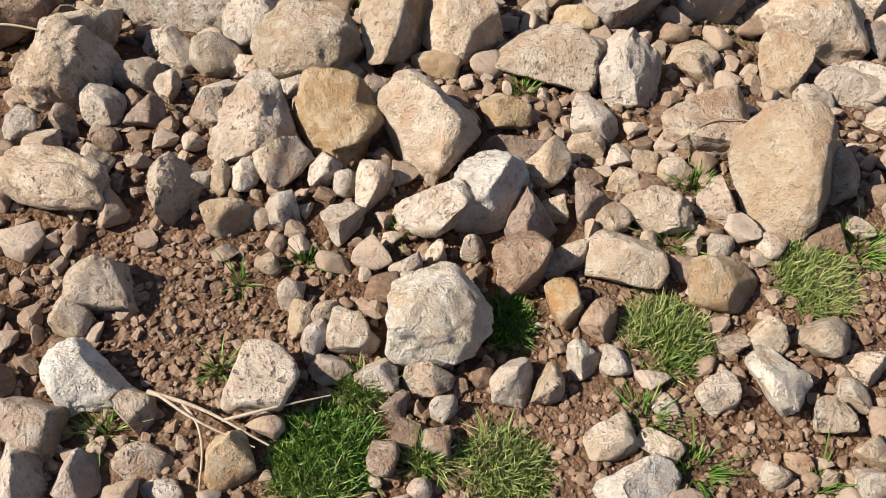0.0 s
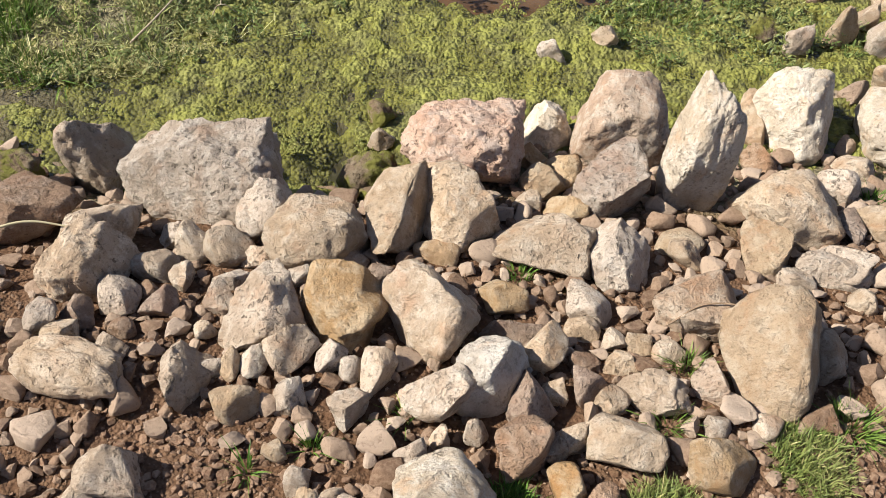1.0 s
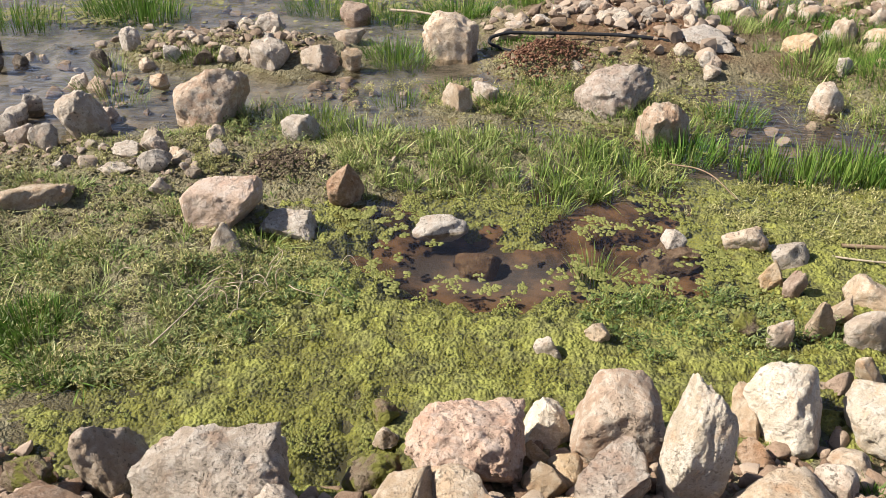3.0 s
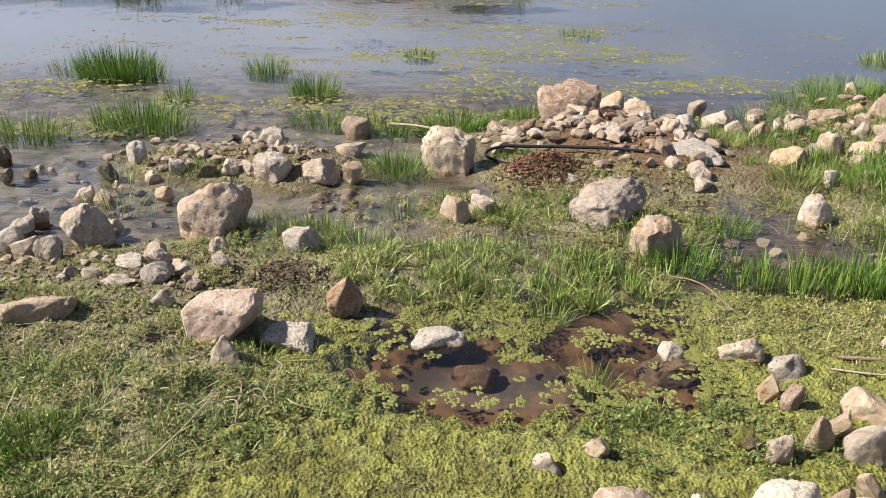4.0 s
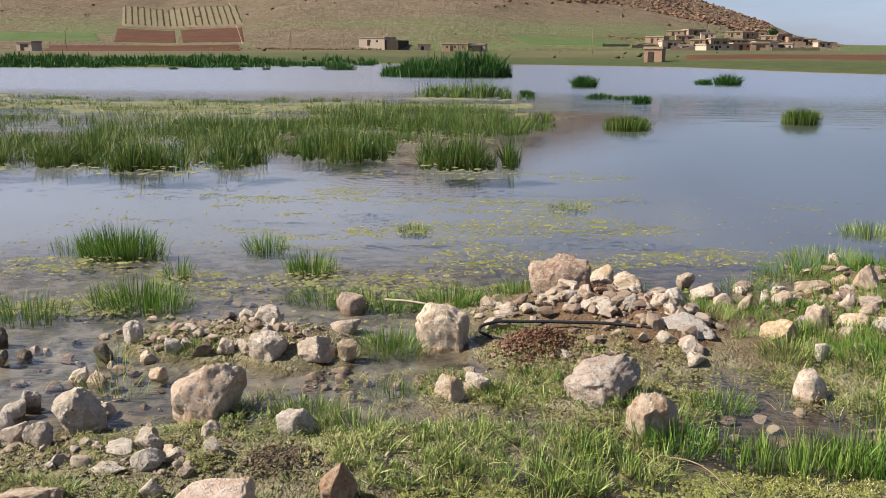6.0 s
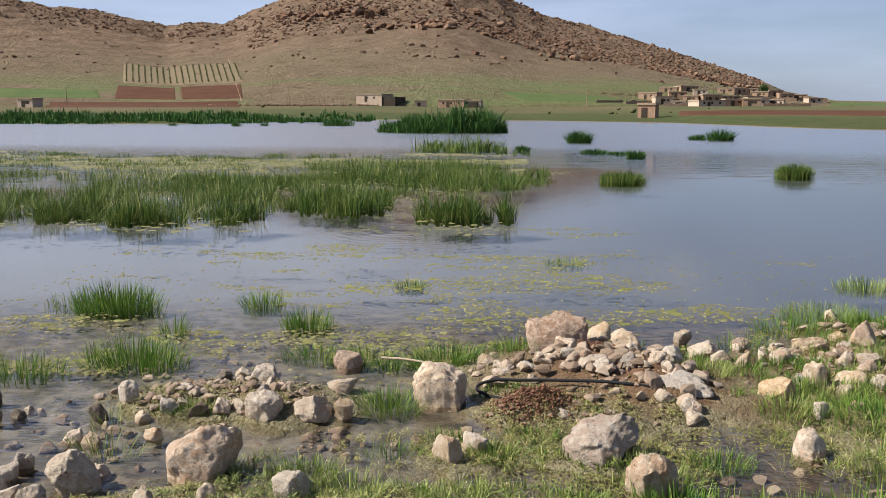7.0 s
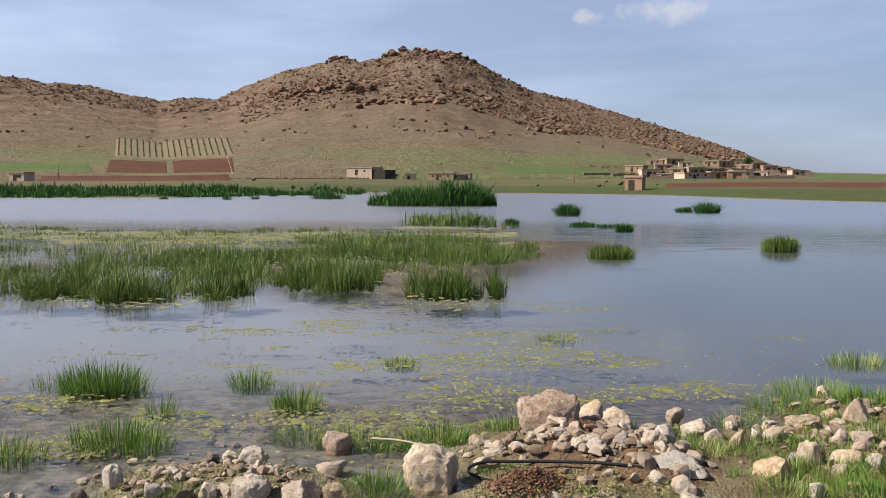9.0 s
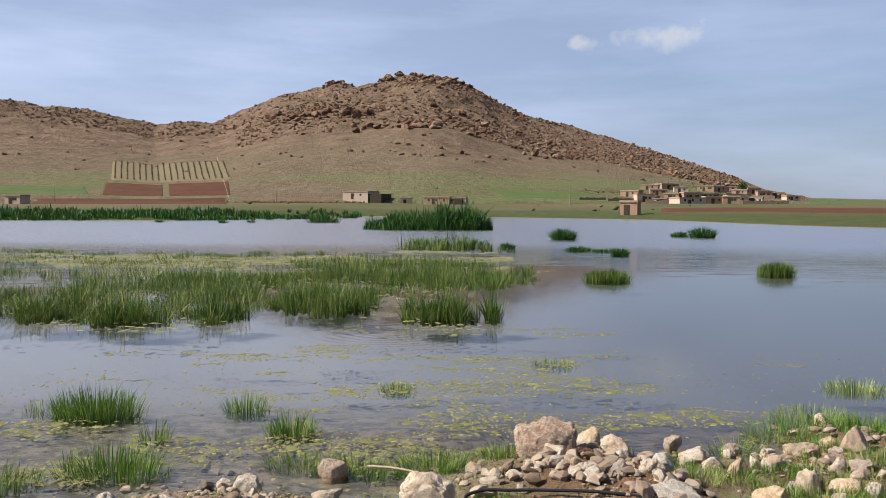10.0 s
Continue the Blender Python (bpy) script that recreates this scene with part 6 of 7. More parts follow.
ok = waves(fx, fy * 2, 68, 1.6, 3) - 0.12 * np.abs(fy - 33) + 0.35 > 0.4 * r.uniform(size=9000)
pads("far_algae", "grey-green algae film between the reeds", fx[ok], fy[ok], r.uniform(0.1, 0.5, ok.sum()), 75, 0.05, FLECK)
fx, fy = r.uniform(-11, 3, 5000), r.uniform(14.2, 30, 5000)
ok = waves(fx, fy * 1.5, 69, 1.2, 3) + 0.25 - 0.5 * (fx > 0) > 0.5 * r.uniform(size=5000)
pads("reed_algae", "yellow-green algae scraps along the reed bed", fx[ok], fy[ok], r.uniform(0.03, 0.16, ok.sum()), 76, 0.08, FLECK)
sx, sy = r.uniform(-3.0, 3.2, 30000), r.uniform(4.0, 7.6, 30000)
ok = (land_height(sx, sy) < 0.004) & (waves(sx, sy, 66, 0.25, 3) + 0.15 * (sx > 0.5) + 0.55 * np.exp(-((sx + 0.1) / 0.7) ** 2 - ((sy - 5.4) / 0.3) ** 2) > 0.15 + 0.6 * r.uniform(size=len(sx))) & ((sx > -1.0) | (r.uniform(size=len(sx)) < 0.12))
pads("channel_algae", "olive algae scraps on the shallow channels", sx[ok], sy[ok], r.uniform(0.008, 0.022, ok.sum()), 74, 0.2, SCUM)


# ---- loose things ----
def tube(name, points, radius, material, taper=1.0):
    cu = bpy.data.curves.new(name, "CURVE")
    cu.dimensions, cu.bevel_depth, cu.bevel_resolution = "3D", radius, 3
    sp = cu.splines.new("BEZIER")
    sp.bezier_points.add(len(points) - 1)
    for i, (b, p) in enumerate(zip(sp.bezier_points, points)):
        b.co, b.handle_left_type, b.handle_right_type = p, "AUTO", "AUTO"
        b.radius = 1 + (taper - 1) * i / (len(points) - 1)
    cu.use_fill_caps = True
    tmp = bpy.data.objects.new(name, cu)
    scene.collection.objects.link(tmp)
    me = bpy.data.meshes.new_from_object(tmp.evaluated_get(bpy.context.evaluated_depsgraph_get()))
    bpy.data.objects.remove(tmp)
    me.materials.clear()
    me.materials.append(material)
    for p in me.polygons:
        p.use_smooth = True
    me.name = name
    return new(name, me)


BLACK = plain_material("black_rubber", (0.012, 0.012, 0.013), (0.03, 0.03, 0.032), 20, 0.45, 0.002)
TWIG = plain_material("bleached_wood", (0.25, 0.19, 0.125), (0.44, 0.365, 0.27), 60, 0.9, 0.004)
DARKTWIG = plain_material("brown_wood", (0.16, 0.11, 0.07), (0.28, 0.2, 0.13), 30, 0.85, 0.003)
hose = tube("hose", [(1.5, 6.22, 0.05), (1.309, 6.279, 0.12), (1.039, 6.337, 0.14), (0.69, 6.42, 0.12), (0.35, 6.46, 0.10), (0.10, 6.47, 0.08), (0.02, 6.42, 0.05), (0.08, 6.33, 0.03), (0.2, 6.27, 0.02)], 0.012, BLACK)
tagged(hose, "black rubber hose lying bent over the stone heap", "hose")
tagged(tube("cane", [(-0.795, 7.104, 0.05), (-0.55, 7.03, 0.06), (-0.27, 6.93, 0.04)], 0.011, TWIG, 0.7), "pale dry cane lying at the water's edge", "stick")
tagged(tube("stick", [(1.60, 3.69, 0.02), (1.75, 3.66, 0.024), (2.0, 3.66, 0.02)], 0.005, TWIG, 0.8), "bleached stick lying on the algae", "stick")
tagged(tube("plank_piece", [(1.68, 3.81, 0.008), (1.85, 3.80, 0.014), (2.2, 3.83, 0.012)], 0.010, DARKTWIG, 0.9), "weathered grey wood piece in the marsh", "driftwood")
tagged(tube("stick", [(-1.02, 2.78, 0.03), (-0.95, 2.9, 0.07), (-0.89, 3.12, 0.09)], 0.0038, TWIG, 0.6), "thin dry stem lying on trampled grass", "stick")
tagged(tube("stick", [(1.02, 4.5, 0.04), (1.18, 4.36, 0.07), (1.3, 4.16, 0.03)], 0.004, DARKTWIG, 0.6), "bent brown stem over the shallow water", "stick")
branch = tagged(new("dry_branch"), "bleached forked dry branch on the bank", "branch")
MUDCLOD = gravel_material("mud_clods", (0.111, 0.086, 0.040), (0.159, 0.133, 0.054), (0.059, 0.043, 0.022), (0.200, 0.173, 0.086), (0.192, 0.166, 0.079))
DUNG = gravel_material("dark_mud", (0.075, 0.052, 0.032), (0.11, 0.08, 0.05), (0.04, 0.028, 0.018), (0.15, 0.115, 0.075), (0.15, 0.11, 0.07))
for name, pts, rad in (("stem", [(-0.26, 0.955, 0.375), (-0.17, 0.935, 0.385), (-0.05, 0.892, 0.375)], 0.0042), ("twig", [(-0.2, 0.943, 0.38), (-0.16, 0.90, 0.385), (-0.14, 0.80, 0.365)], 0.0032), ("twig", [(-0.13, 0.92, 0.382), (-0.06, 0.945, 0.39), (0.03, 0.985, 0.37)], 0.0032), ("twig", [(-0.24, 0.95, 0.38), (-0.17, 0.915, 0.39), (-0.07, 0.885, 0.38)], 0.003)):
    o = tube(name, pts, rad, TWIG, 0.4)
    o.parent = branch
tagged(tube("twig", [(0.62, 1.62, 0.30), (0.70, 1.66, 0.33), (0.80, 1.65, 0.33), (0.88, 1.60, 0.30)], 0.0022, DARKTWIG, 0.5), "thin curved brown twig between stones", "twig")
r = np.random.RandomState(84)
dry_plant = tagged(new("dry_plant"), "tangle of bleached dry plant stems at the pool", "plant")
for i in range(26):
    x, y, a, k = -0.78 + 0.16 * r.normal(), 3.18 + 0.12 * r.normal(), r.uniform(0, 6.283), r.uniform(0.05, 0.16)
    tube("stem", [(x, y, 0.045), (x + 0.5 * k * math.cos(a), y + 0.5 * k * math.sin(a), 0.06 + 0.05 * r.uniform()), (x + k * math.cos(a + 0.4), y + k * math.sin(a + 0.4), 0.05)], 0.0022, TWIG, 0.5).parent = dry_plant
tagged(tube("grass_stalk", [(-0.98, 1.55, 0.30), (-0.82, 1.68, 0.36), (-0.66, 1.71, 0.33)], 0.004, DRY, 0.5), "pale dry grass stalk bridging two stones", "grass")
dung = []
r = np.random.RandomState(81)
for cx, cy, rad, n in ((0.42, 6.05, 0.26, 2200), (0.95, 7.25, 0.18, 700)):
    for _ in range(n):
        x, y = cx + rad * r.normal() * 0.55, cy + rad * r.normal() * 0.45
        dung.append((x, y, float(land_height(np.array([x]), np.array([y]))[0]) + 0.055 * math.exp(-((x - cx) ** 2 + (y - cy) ** 2) / rad ** 2) * (0.5 + r.uniform()), 0.005 + 0.022 * r.uniform() ** 3))
REDCLAY = gravel_material("red_clay", (0.120, 0.054, 0.031), (0.167, 0.082, 0.046), (0.073, 0.032, 0.020), (0.216, 0.124, 0.078), (0.192, 0.101, 0.062))
clods = []
for _ in range(600):
    x, y = -0.92 + 0.16 * r.normal() * 0.6, 4.27 + 0.12 * r.normal() * 0.6
    clods.append((x, y, float(land_height(np.array([x]), np.array([y]))[0]) + 0.05 * math.exp(-((x + 0.92) / 0.15) ** 2 - ((y - 4.27) / 0.12) ** 2), r.uniform(0.006, 0.017)))
tagged(scatter_rocks("mud_heap", clods, 1, DUNG, 85, 14, False), "crumbled dark brown mud heap on the flat", "mud", kind="stuff")
clods = []
for cx, cy, rx, ry, k in ((-1.8, 3.6, 0.8, 0.5, 1500), (-1.3, 4.3, 0.7, 0.3, 800), (-2.4, 4.1, 0.4, 0.4, 400), (-1.8, 6.1, 0.7, 0.3, 500), (0.9, 6.5, 0.8, 0.6, 600), (2.6, 6.2, 0.6, 0.5, 300)):
    x, y, q = cx + rx * 0.6 * r.normal(size=k), cy + ry * 0.6 * r.normal(size=k), r.uniform(0.006, 0.03, k) * r.uniform(0.4, 1, k)
    z = land_height(x, y)
    clods += list(np.stack([x, y, z + 0.15 * q, q], -1)[z > 0.0])
tagged(scatter_rocks("mud_clods", clods, 1, MUDCLOD, 83), "dark olive-brown mud clods on the flats", "mud", kind="stuff")
tagged(scatter_rocks("clay_heap", dung, 1, REDCLAY, 82), "crumbled reddish brown clay heaps", "clay", kind="stuff")


# ---- hillside, fields and village ----
def surface(x, y):
    x, y = np.asarray(x, float), np.asarray(y, float)
    z = land_height(x, y)
    return np.where(y > 288, np.maximum(z, hill_height(x, y)), z)


def boulder_field():
    r = np.random.RandomState(91)
    n = 200000
    y = r.uniform(380, 652, n)
    x = r.uniform(-420, 190, n) * y / 650
    z = hill_height(x, y)
    ridge = np.interp(x * 650 / y, RIDGE_X, RIDGE_Z)
    q = z / np.maximum(ridge, 30)
    lim = np.where(x * 650 / y > -200, 0.45, 0.72)
    c = waves(x, y, 92, 26, 3)
    ok = ((q > lim) | (r.uniform(size=n) < 0.04)) & (r.uniform(size=n) < 0.42 + 0.2 * c) & (ridge > 22)
    s = (0.75 + 3.0 * r.uniform(size=n) ** 3.0) * (0.7 + 0.5 * np.maximum(c, 0))
    out, big = list(np.stack([x, y, z + 0.1 * s, s], -1)[ok][:12500]), []
    for px_, k, py_, s0 in ((-48, 12, 470, 6), (-36, 16, 468, 6.5), (-62, 10, 474, 5), (-140, 10, 545, 7), (-110, 14, 530, 7), (-85, 12, 520, 7), (-20, 10, 540, 7), (30, 8, 455, 6), (-60, 12, 640, 6), (-75, 8, 645, 7), (-40, 6, 643, 6), (-120, 9, 645, 6)):
        x, y, s = px_ + r.normal(size=k) * 7, py_ + r.normal(size=k) * 5, s0 * r.uniform(0.4, 1.0, k)
        big += list(np.stack([x, y, hill_height(x, y) + 0.2 * s, s], -1))
    return out, big


def crag_material():
    m, n, l, b = mat("crag_rock", 0.95, 0.03)
    geo = n.new("ShaderNodeNewGeometry")
    t = node(n, "TexNoise", Scale=0.5, Detail=7.0, Roughness=0.7)
    l.new(geo.outputs["Position"], t.inputs["Vector"])
    c = ramp(n, l, geo.outputs["Random Per Island"], ((0.0, (0.105, 0.060, 0.038)), (0.45, (0.163, 0.097, 0.063)), (1.0, (0.256, 0.167, 0.112))))
    c = mixc(n, l, rng_map(n, l, t.outputs["Fac"], 0.42, 0.66, 0.0, 0.6), c, (0.078, 0.046, 0.031))
    l.new(c, b.inputs["Base Color"])
    bump(n, l, t.outputs["Fac"], 1.0, 1.2, b)
    return m


crag = crag_material()
boulders, outcrops = boulder_field()
tagged(scatter_rocks("crags", boulders, 1, crag, 93, 24, False), "rusty brown crags and boulders on the hill crest", "rocks", kind="stuff")
tagged(scatter_rocks("outcrops", outcrops, 2, crag, 94, 20, False), "large brown rock outcrops on the hillside", "rocks", kind="stuff")


def field(name, label, corners, material, nu=40, nv=30, lift=0.12):
    """A patch of farmland laid on the slope between four corners."""
    (ax, ay), (bx, by), (cx, cy), (dx, dy) = corners
    u, v = np.meshgrid(np.linspace(0, 1, nu), np.linspace(0, 1, nv))
    x = (ax * (1 - u) + bx * u) * (1 - v) + (dx * (1 - u) + cx * u) * v
    y = (ay * (1 - u) + by * u) * (1 - v) + (dy * (1 - u) + cy * u) * v
    z = surface(x, y) + lift
    z[0] -= 0.6
    z[-1] -= 0.6
    z[:, 0] -= 0.6
    z[:, -1] -= 0.6
    return tagged(mesh_object(name, np.stack([x, y, z], -1).reshape(-1, 3), grid_faces(nu, nv), material), label, "field", kind="structure")


PLOUGH = plain_material("ploughed_earth", (0.058, 0.026, 0.015), (0.090, 0.044, 0.026), 0.15, 0.95, 0.15)
ORCHARD = plain_material("orchard_earth", (0.125, 0.098, 0.06), (0.165, 0.13, 0.08), 0.2, 0.95, 0.15)
CROP = plain_material("young_crop", (0.054, 0.078, 0.026), (0.083, 0.105, 0.04), 0.1, 0.9, 0.1)
TRACK = plain_material("dusty_track", (0.218, 0.156, 0.101), (0.281, 0.211, 0.140), 0.3, 0.95, 0.05)
field("field_1", "reddish brown ploughed field", ((-119, 209), (-68, 217), (-96, 304), (-168, 300)), PLOUGH)
field("field_2", "reddish brown ploughed field on the slope", ((-146, 307), (-121.5, 307), (-138, 348), (-163, 347)), PLOUGH)
field("field_3", "reddish brown ploughed field on the slope", ((-120, 307), (-96, 307), (-110, 349), (-136.5, 348)), PLOUGH)
field("field_4", "tan orchard plot with planted rows", ((-164, 355), (-111, 356), (-137, 428), (-195, 424)), ORCHARD, 40, 30, 0.6)
field("field_5", "reddish brown ploughed strip beside the lake", ((29, 150), (62, 112), (90, 138), (33, 172)), PLOUGH)
field("field_6", "green young crop on the far plain", ((75, 205), (130, 182), (330, 590), (214, 592)), CROP)
field("field_7", "green young crop below the hill", ((6, 300), (50, 305), (34, 322), (-4, 322)), CROP)
field("field_8", "pale green meadow beside the ploughed field", ((-215, 305), (-150, 309), (-162, 330), (-230, 328)), CROP)
field("track_1", "pale dusty track between the fields", ((-95.6, 300), (-94.2, 300), (-148, 450), (-149.6, 450)), TRACK, 3, 80, 0.2)
bushes = []
r = np.random.RandomState(95)
for i in range(19):
    u = (i + 0.5) / 19
    for v in np.linspace(0.02, 0.98, 42):
        x = (-164 + 53 * u) * (1 - v) + (-195 + 58 * u) * v + r.normal() * 0.12
        y = 355.5 * (1 - v) + (424 + 4 * u) * v
        s = r.uniform(0.35, 0.85)
        bushes.append((x, y, float(surface(x, y)) + 0.6 + 0.35 * s, s))
HEDGE = plain_material("orchard_leaves", (0.05, 0.06, 0.025), (0.10, 0.10, 0.045), 1.5, 0.9, 0.1)
tagged(scatter_rocks("orchard_rows", bushes, 1, HEDGE, 96), "rows of small dark orchard bushes", "bushes", kind="stuff")
shrubs = []
for _ in range(26):
    y = r.uniform(160, 330)
    x = r.uniform(-0.5, 0.42) * y
    if y > float(far_shore(np.array([x]))[0]) + 8:
        s = r.uniform(0.4, 1.3)
        shrubs.append((x, y, float(surface(x, y)) + 0.25 * s, s))
tagged(scatter_rocks("shrubs", shrubs, 1, HEDGE, 97), "scattered dark low shrubs on the far shore", "shrubs", kind="stuff")
rubble_far = []
for cx, cy, rx, ry, n in ((-62, 262, 26, 5, 160), (70, 322, 22, 8, 120), (115, 400, 25, 10, 160), (150, 440, 20, 12, 120), (46, 330, 12, 4, 60)):
    for _ in range(n):
        x, y, s = cx + rx * r.normal() * 0.5, cy + ry * r.normal() * 0.5, r.uniform(0.3, 1.0)
        rubble_far.append((x, y, float(surface(x, y)) + 0.2 * s, s))
tagged(scatter_rocks("field_stones", rubble_far, 1, crag, 98, 14, False), "heaps of brown field stones near the village", "rocks", kind="stuff")

ADOBE = plain_material("adobe_wall", (0.238, 0.151, 0.098), (0.326, 0.227, 0.156), 0.6, 0.92, 0.03)
PALEWALL = plain_material("limewashed_wall", (0.370, 0.277, 0.205), (0.475, 0.370, 0.287), 0.5, 0.9, 0.02)
BRICKY = plain_material("red_brick_wall", (0.264, 0.155, 0.102), (0.334, 0.218, 0.148), 0.8, 0.9, 0.03)
ROOF = plain_material("flat_mud_roof", (0.264, 0.185, 0.127), (0.352, 0.269, 0.197), 0.6, 0.92, 0.03)
HOLE = plain_material("dark_wood_opening", (0.035, 0.028, 0.022), (0.07, 0.055, 0.04), 3, 0.8, 0.01)


def house(x, y, w, d, h, turn, wall_mat, label, windows=2, lean_to=0.0):
    """A low flat-roofed rural house: walls, parapet roof, a door and small windows."""
    z = float(surface(x, y))
    root = tagged(new("house"), label, "house", "houses of the village")
    root.matrix_world = pose(x, y, z, 0, 0, turn)
    bm = bmesh.new()
    box(bm, -w / 2, -d / 2, -1.5, w / 2, d / 2, h)
    part("wall", bm, wall_mat, root)
    bm = bmesh.new()
    box(bm, -w / 2 - 0.15, -d / 2 - 0.15, h, w / 2 + 0.15, d / 2 + 0.15, h + 0.14)
    for q in ((-w / 2 - 0.15, -d / 2 - 0.15, w / 2 + 0.15, -d / 2 + 0.1), (-w / 2 - 0.15, d / 2 - 0.1, w / 2 + 0.15, d / 2 + 0.15), (-w / 2 - 0.15, -d / 2 + 0.1, -w / 2 + 0.1, d / 2 - 0.1), (w / 2 - 0.1, -d / 2 + 0.1, w / 2 + 0.15, d / 2 - 0.1)):
        box(bm, q[0], q[1], h + 0.14, q[2], q[3], h + 0.38)
    part("roof", bm, ROOF, root)
    bm = bmesh.new()
    dx = -w * 0.12
    box(bm, dx - 0.5, -d / 2 - 0.05, 0, dx + 0.5, -d / 2 + 0.1, min(2.0, h * 0.8))
    part("door", bm, HOLE, root, "dark wooden door")
    for i in range(windows):
        wx_ = -w / 2 + w * (i + 0.7) / (windows + 0.4)
        if abs(wx_ - dx) < 0.9:
            wx_ += 1.3
        if wx_ > w / 2 - 0.4:
            continue
        bm = bmesh.new()
        box(bm, wx_ - 0.35, -d / 2 - 0.04, h * 0.45, wx_ + 0.35, -d / 2 + 0.1, h * 0.45 + 0.7)
        part("window", bm, HOLE, root, "small dark window")
    if lean_to:
        bm = bmesh.new()
        box(bm, w / 2, -d / 2 + 0.3, -1.5, w / 2 + lean_to, d / 2 - 0.3, h * 0.72)
        part("lean_to", bm, HOLE, root, "dark open lean-to shed")
    return root


house(-46, 296, 9.8, 9.0, 2.4, -18, PALEWALL, "pale limewashed flat-roofed farmhouse with a dark shed", 2, 5.0)
house(-17, 280, 9.0, 8.0, 2.2, -14, ADOBE, "long low adobe farmhouse with a flat roof", 3, 4.2)
house(-10.5, 277, 5.2, 3.0, 2.0, -10, PALEWALL, "small pale outbuilding beside the farmhouse", 1)
house(-29, 287, 4.0, 3.0, 1.6, 5, PALEWALL, "small pale ruined outbuilding", 0)
house(-124, 214, 4.5, 4.0, 2.0, -8, PALEWALL, "small grey field hut with a flat roof", 2)
house(24.6, 149.8, 3.0, 2.8, 2.2, -22, BRICKY, "small square red brick pump house near the shore", 1)
WALLSTONE = plain_material("dry_stone_wall", (0.17, 0.115, 0.08), (0.26, 0.19, 0.135), 0.9, 0.95, 0.12)


def low_wall(x, y, length, h, turn):
    """A crumbling dry-stone yard wall with an uneven top."""
    q = np.random.RandomState(int(x * 7 + y))
    k = 14
    us, top = np.linspace(-length / 2, length / 2, k), h * q.uniform(0.6, 1.1, k)
    v = [(u, s * 0.3, z) for u, t_ in zip(us, top) for s, z in ((-1, -1.2), (-0.8, t_), (0.8, t_), (1, -1.2))]
    f = [[4 * i + a, 4 * i + 4 + a, 4 * i + 5 + a, 4 * i + 1 + a] for i in range(k - 1) for a in range(3)] + [[0, 1, 2, 3], [4 * k - 1, 4 * k - 2, 4 * k - 3, 4 * k - 4]]
    ob = mesh_object("stone_wall", v, f, WALLSTONE, None, False)
    ob.matrix_world = pose(x, y, float(surface(x, y)), 0, 0, turn)
    return tagged(ob, "crumbling brown dry-stone yard wall", "wall", "walls of the village")


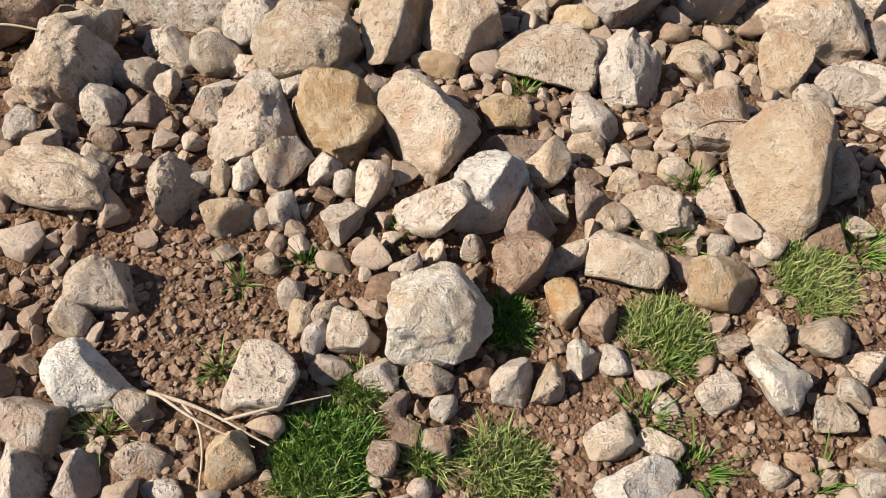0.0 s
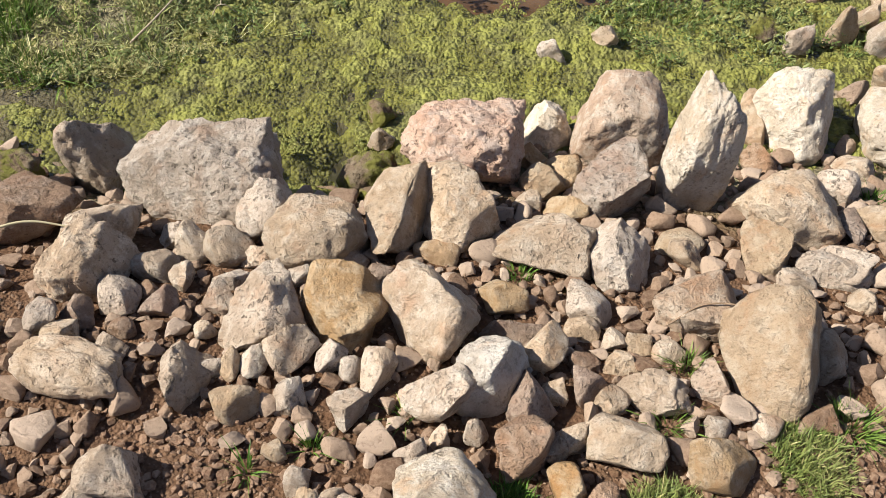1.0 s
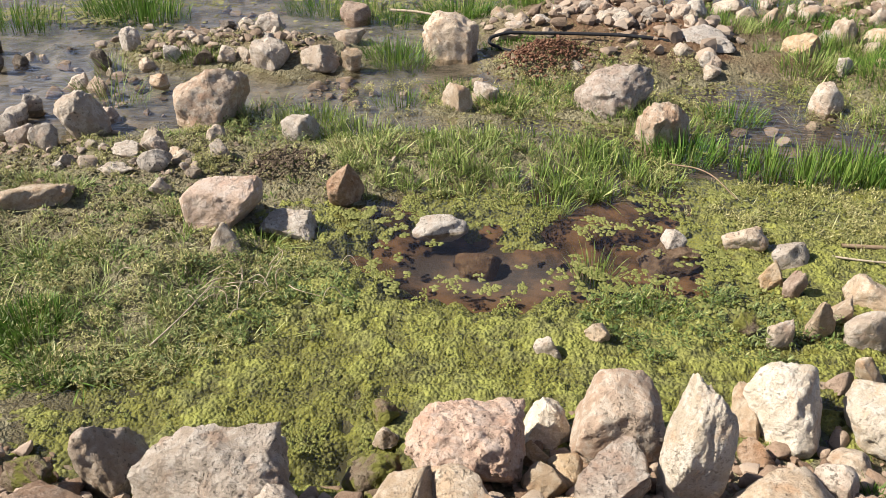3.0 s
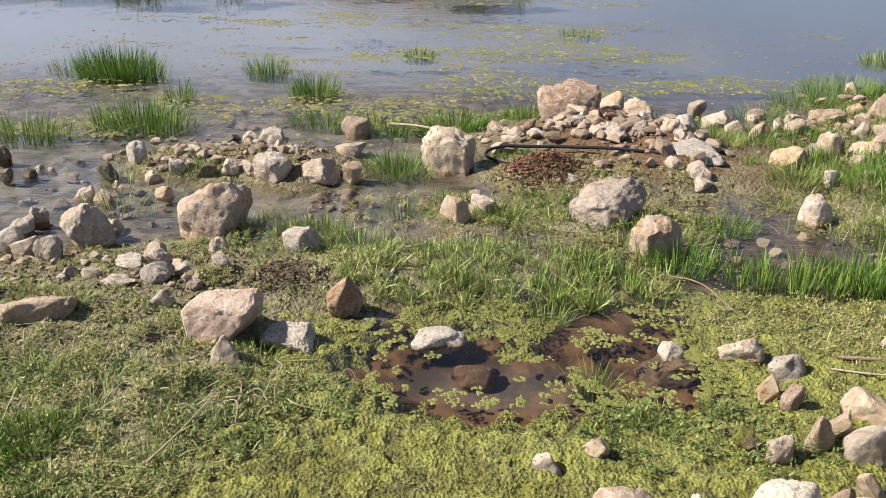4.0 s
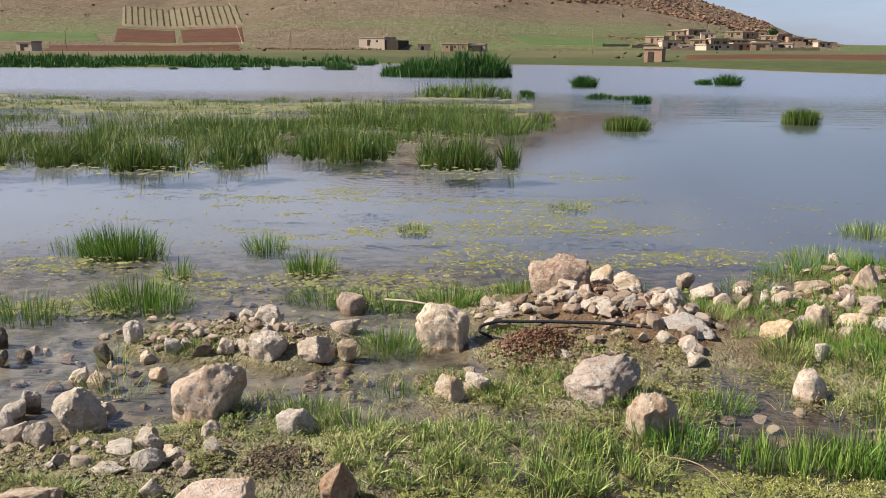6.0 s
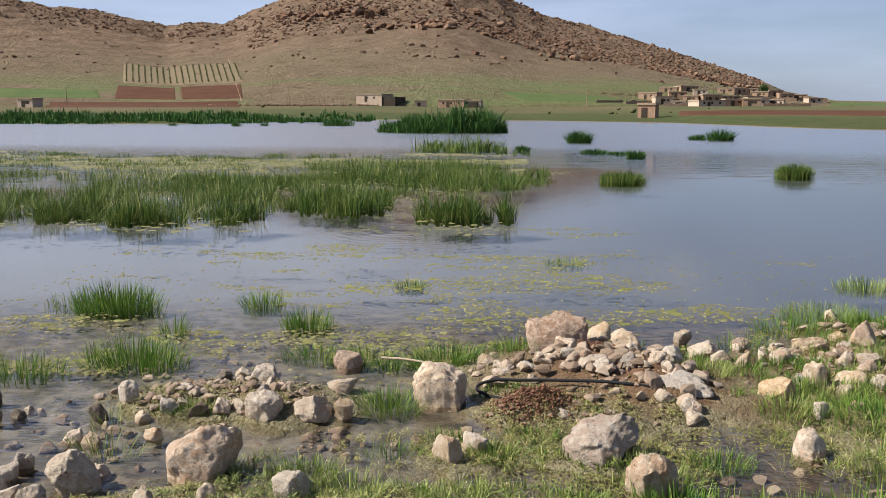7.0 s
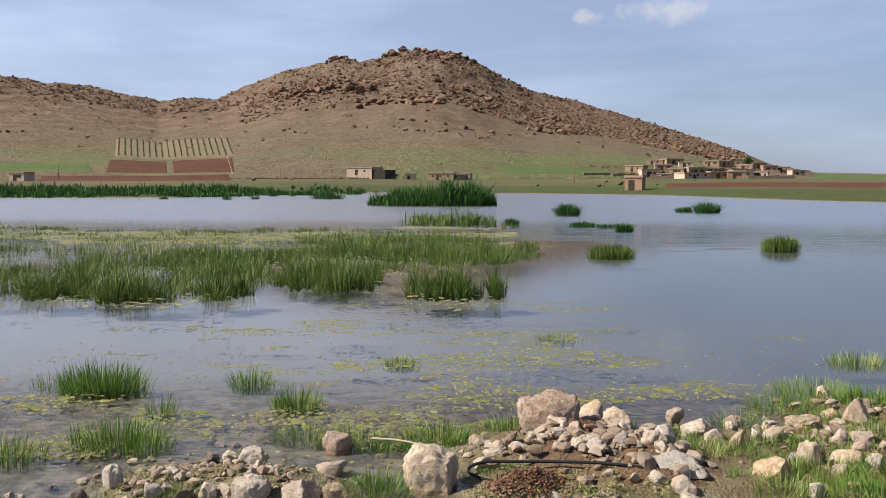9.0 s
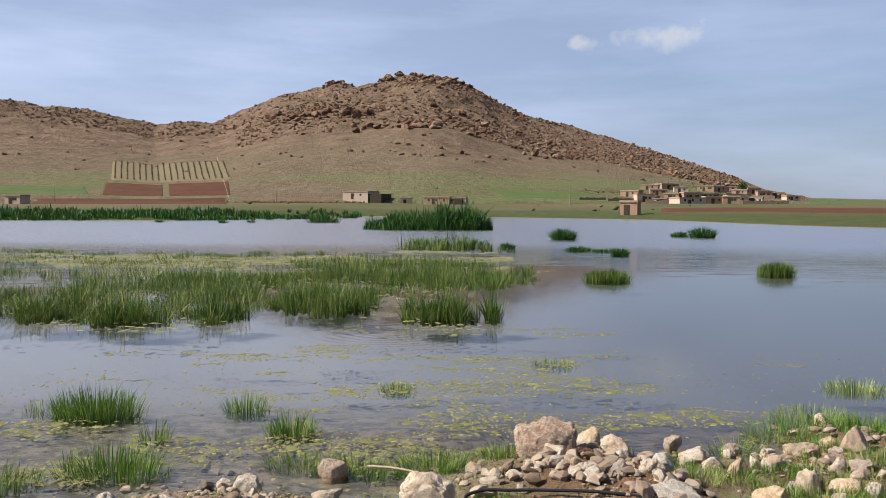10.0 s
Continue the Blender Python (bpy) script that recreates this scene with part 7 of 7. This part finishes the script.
for x, y, length, h, turn in ((48, 300, 14, 1.3, 8), (60, 288, 16, 1.2, -6), (70, 300, 14, 1.5, 12), (84, 312, 16, 1.4, -10), (97, 350, 18, 1.4, 6), (112, 362, 14, 1.3, -14), (132, 402, 18, 1.5, 10), (90, 282, 15, 1.2, 0), (146, 424, 16, 1.4, -8), (36, 302, 10, 1.0, 16)):
    low_wall(x, y, length, h, turn)
VILL = ("mud-brown adobe village house with a flat roof", "pale plastered village house with a flat roof", "reddish brick village house with a flat roof")
for i, (x, y, w, h) in enumerate(((52.5, 318, 7, 2.4), (53.6, 299, 6.2, 2.8), (65.2, 333, 6.5, 2.2), (65.7, 353, 7, 2.0), (75.2, 366, 8, 2.1), (73.2, 314, 6.6, 3.0), (77.5, 350, 5.5, 2.4), (66.9, 316, 5.4, 2.2), (62, 270, 9, 1.8), (71, 274, 6, 2.3), (76, 272, 5.2, 2.4),
                                  (94.8, 377, 7, 2.3), (101.7, 385, 7, 2.4), (83, 291, 7, 3.0), (112.8, 407, 6, 2.4), (92, 298, 4.4, 2.4), (128.9, 425, 7, 2.8), (124.5, 393, 6.4, 3.2), (138.5, 417, 6.8, 2.7), (109.4, 377, 6.6, 2.4), (125.9, 362, 5.8, 1.9), (82.8, 330, 5, 2.0), (57.8, 292, 4.8, 1.8))):
    k = (i * 5) % 7
    k = 1 if k in (2, 5) else (2 if k == 3 else 0)
    house(x, y, w, w * 0.75, h * 0.88, (i * 37) % 50 - 30, (ADOBE, PALEWALL, BRICKY)[k], VILL[k], 1 + i % 3, 2.0 if i % 4 == 1 else 0.0)
# poles and a tree
for x, y in ((20.5, 220.0), (-62.0, 240.0), (-128.0, 240.0)):
    z = float(surface(x, y))
    bm = bmesh.new()
    bmesh.ops.create_cone(bm, cap_ends=True, segments=8, radius1=0.14, radius2=0.09, depth=5.5, matrix=Matrix.Translation((0, 0, 2.6)))
    pole = part("utility_pole", bm, DARKTWIG, None)
    pole.location = (x, y, z)
    tagged(pole, "plain wooden utility pole in the fields", "pole", "utility poles")
LEAF = leaf_material("tree_leaves", (0.03, 0.06, 0.015), (0.06, 0.11, 0.025), (0.09, 0.12, 0.03))
tree = tagged(new("tree"), "round dark green tree between the village houses", "tree")
tz = float(surface(116.0, 396.0))
tree.location = (116.0, 396.0, tz)
bm = bmesh.new()
bmesh.ops.create_cone(bm, cap_ends=True, segments=8, radius1=0.3, radius2=0.15, depth=2.6, matrix=Matrix.Translation((0, 0, 1.0)))
part("trunk", bm, DARKTWIG, tree)
r = np.random.RandomState(99)
q = r.normal(size=(900, 3))
q = q / np.linalg.norm(q, axis=1)[:, None] * r.uniform(0.5, 1.0, (900, 1)) * np.array([1.8, 1.8, 1.9]) * (1 + 0.25 * np.sin(q[:, :1] * 5))
crown_v = np.concatenate([q[:, None] + r.normal(size=(900, 3, 3)) * 0.28], 0).reshape(-1, 3) + (0, 0, 3.4)
mesh_object("crown", crown_v, np.arange(2700).reshape(-1, 3), LEAF, tree)
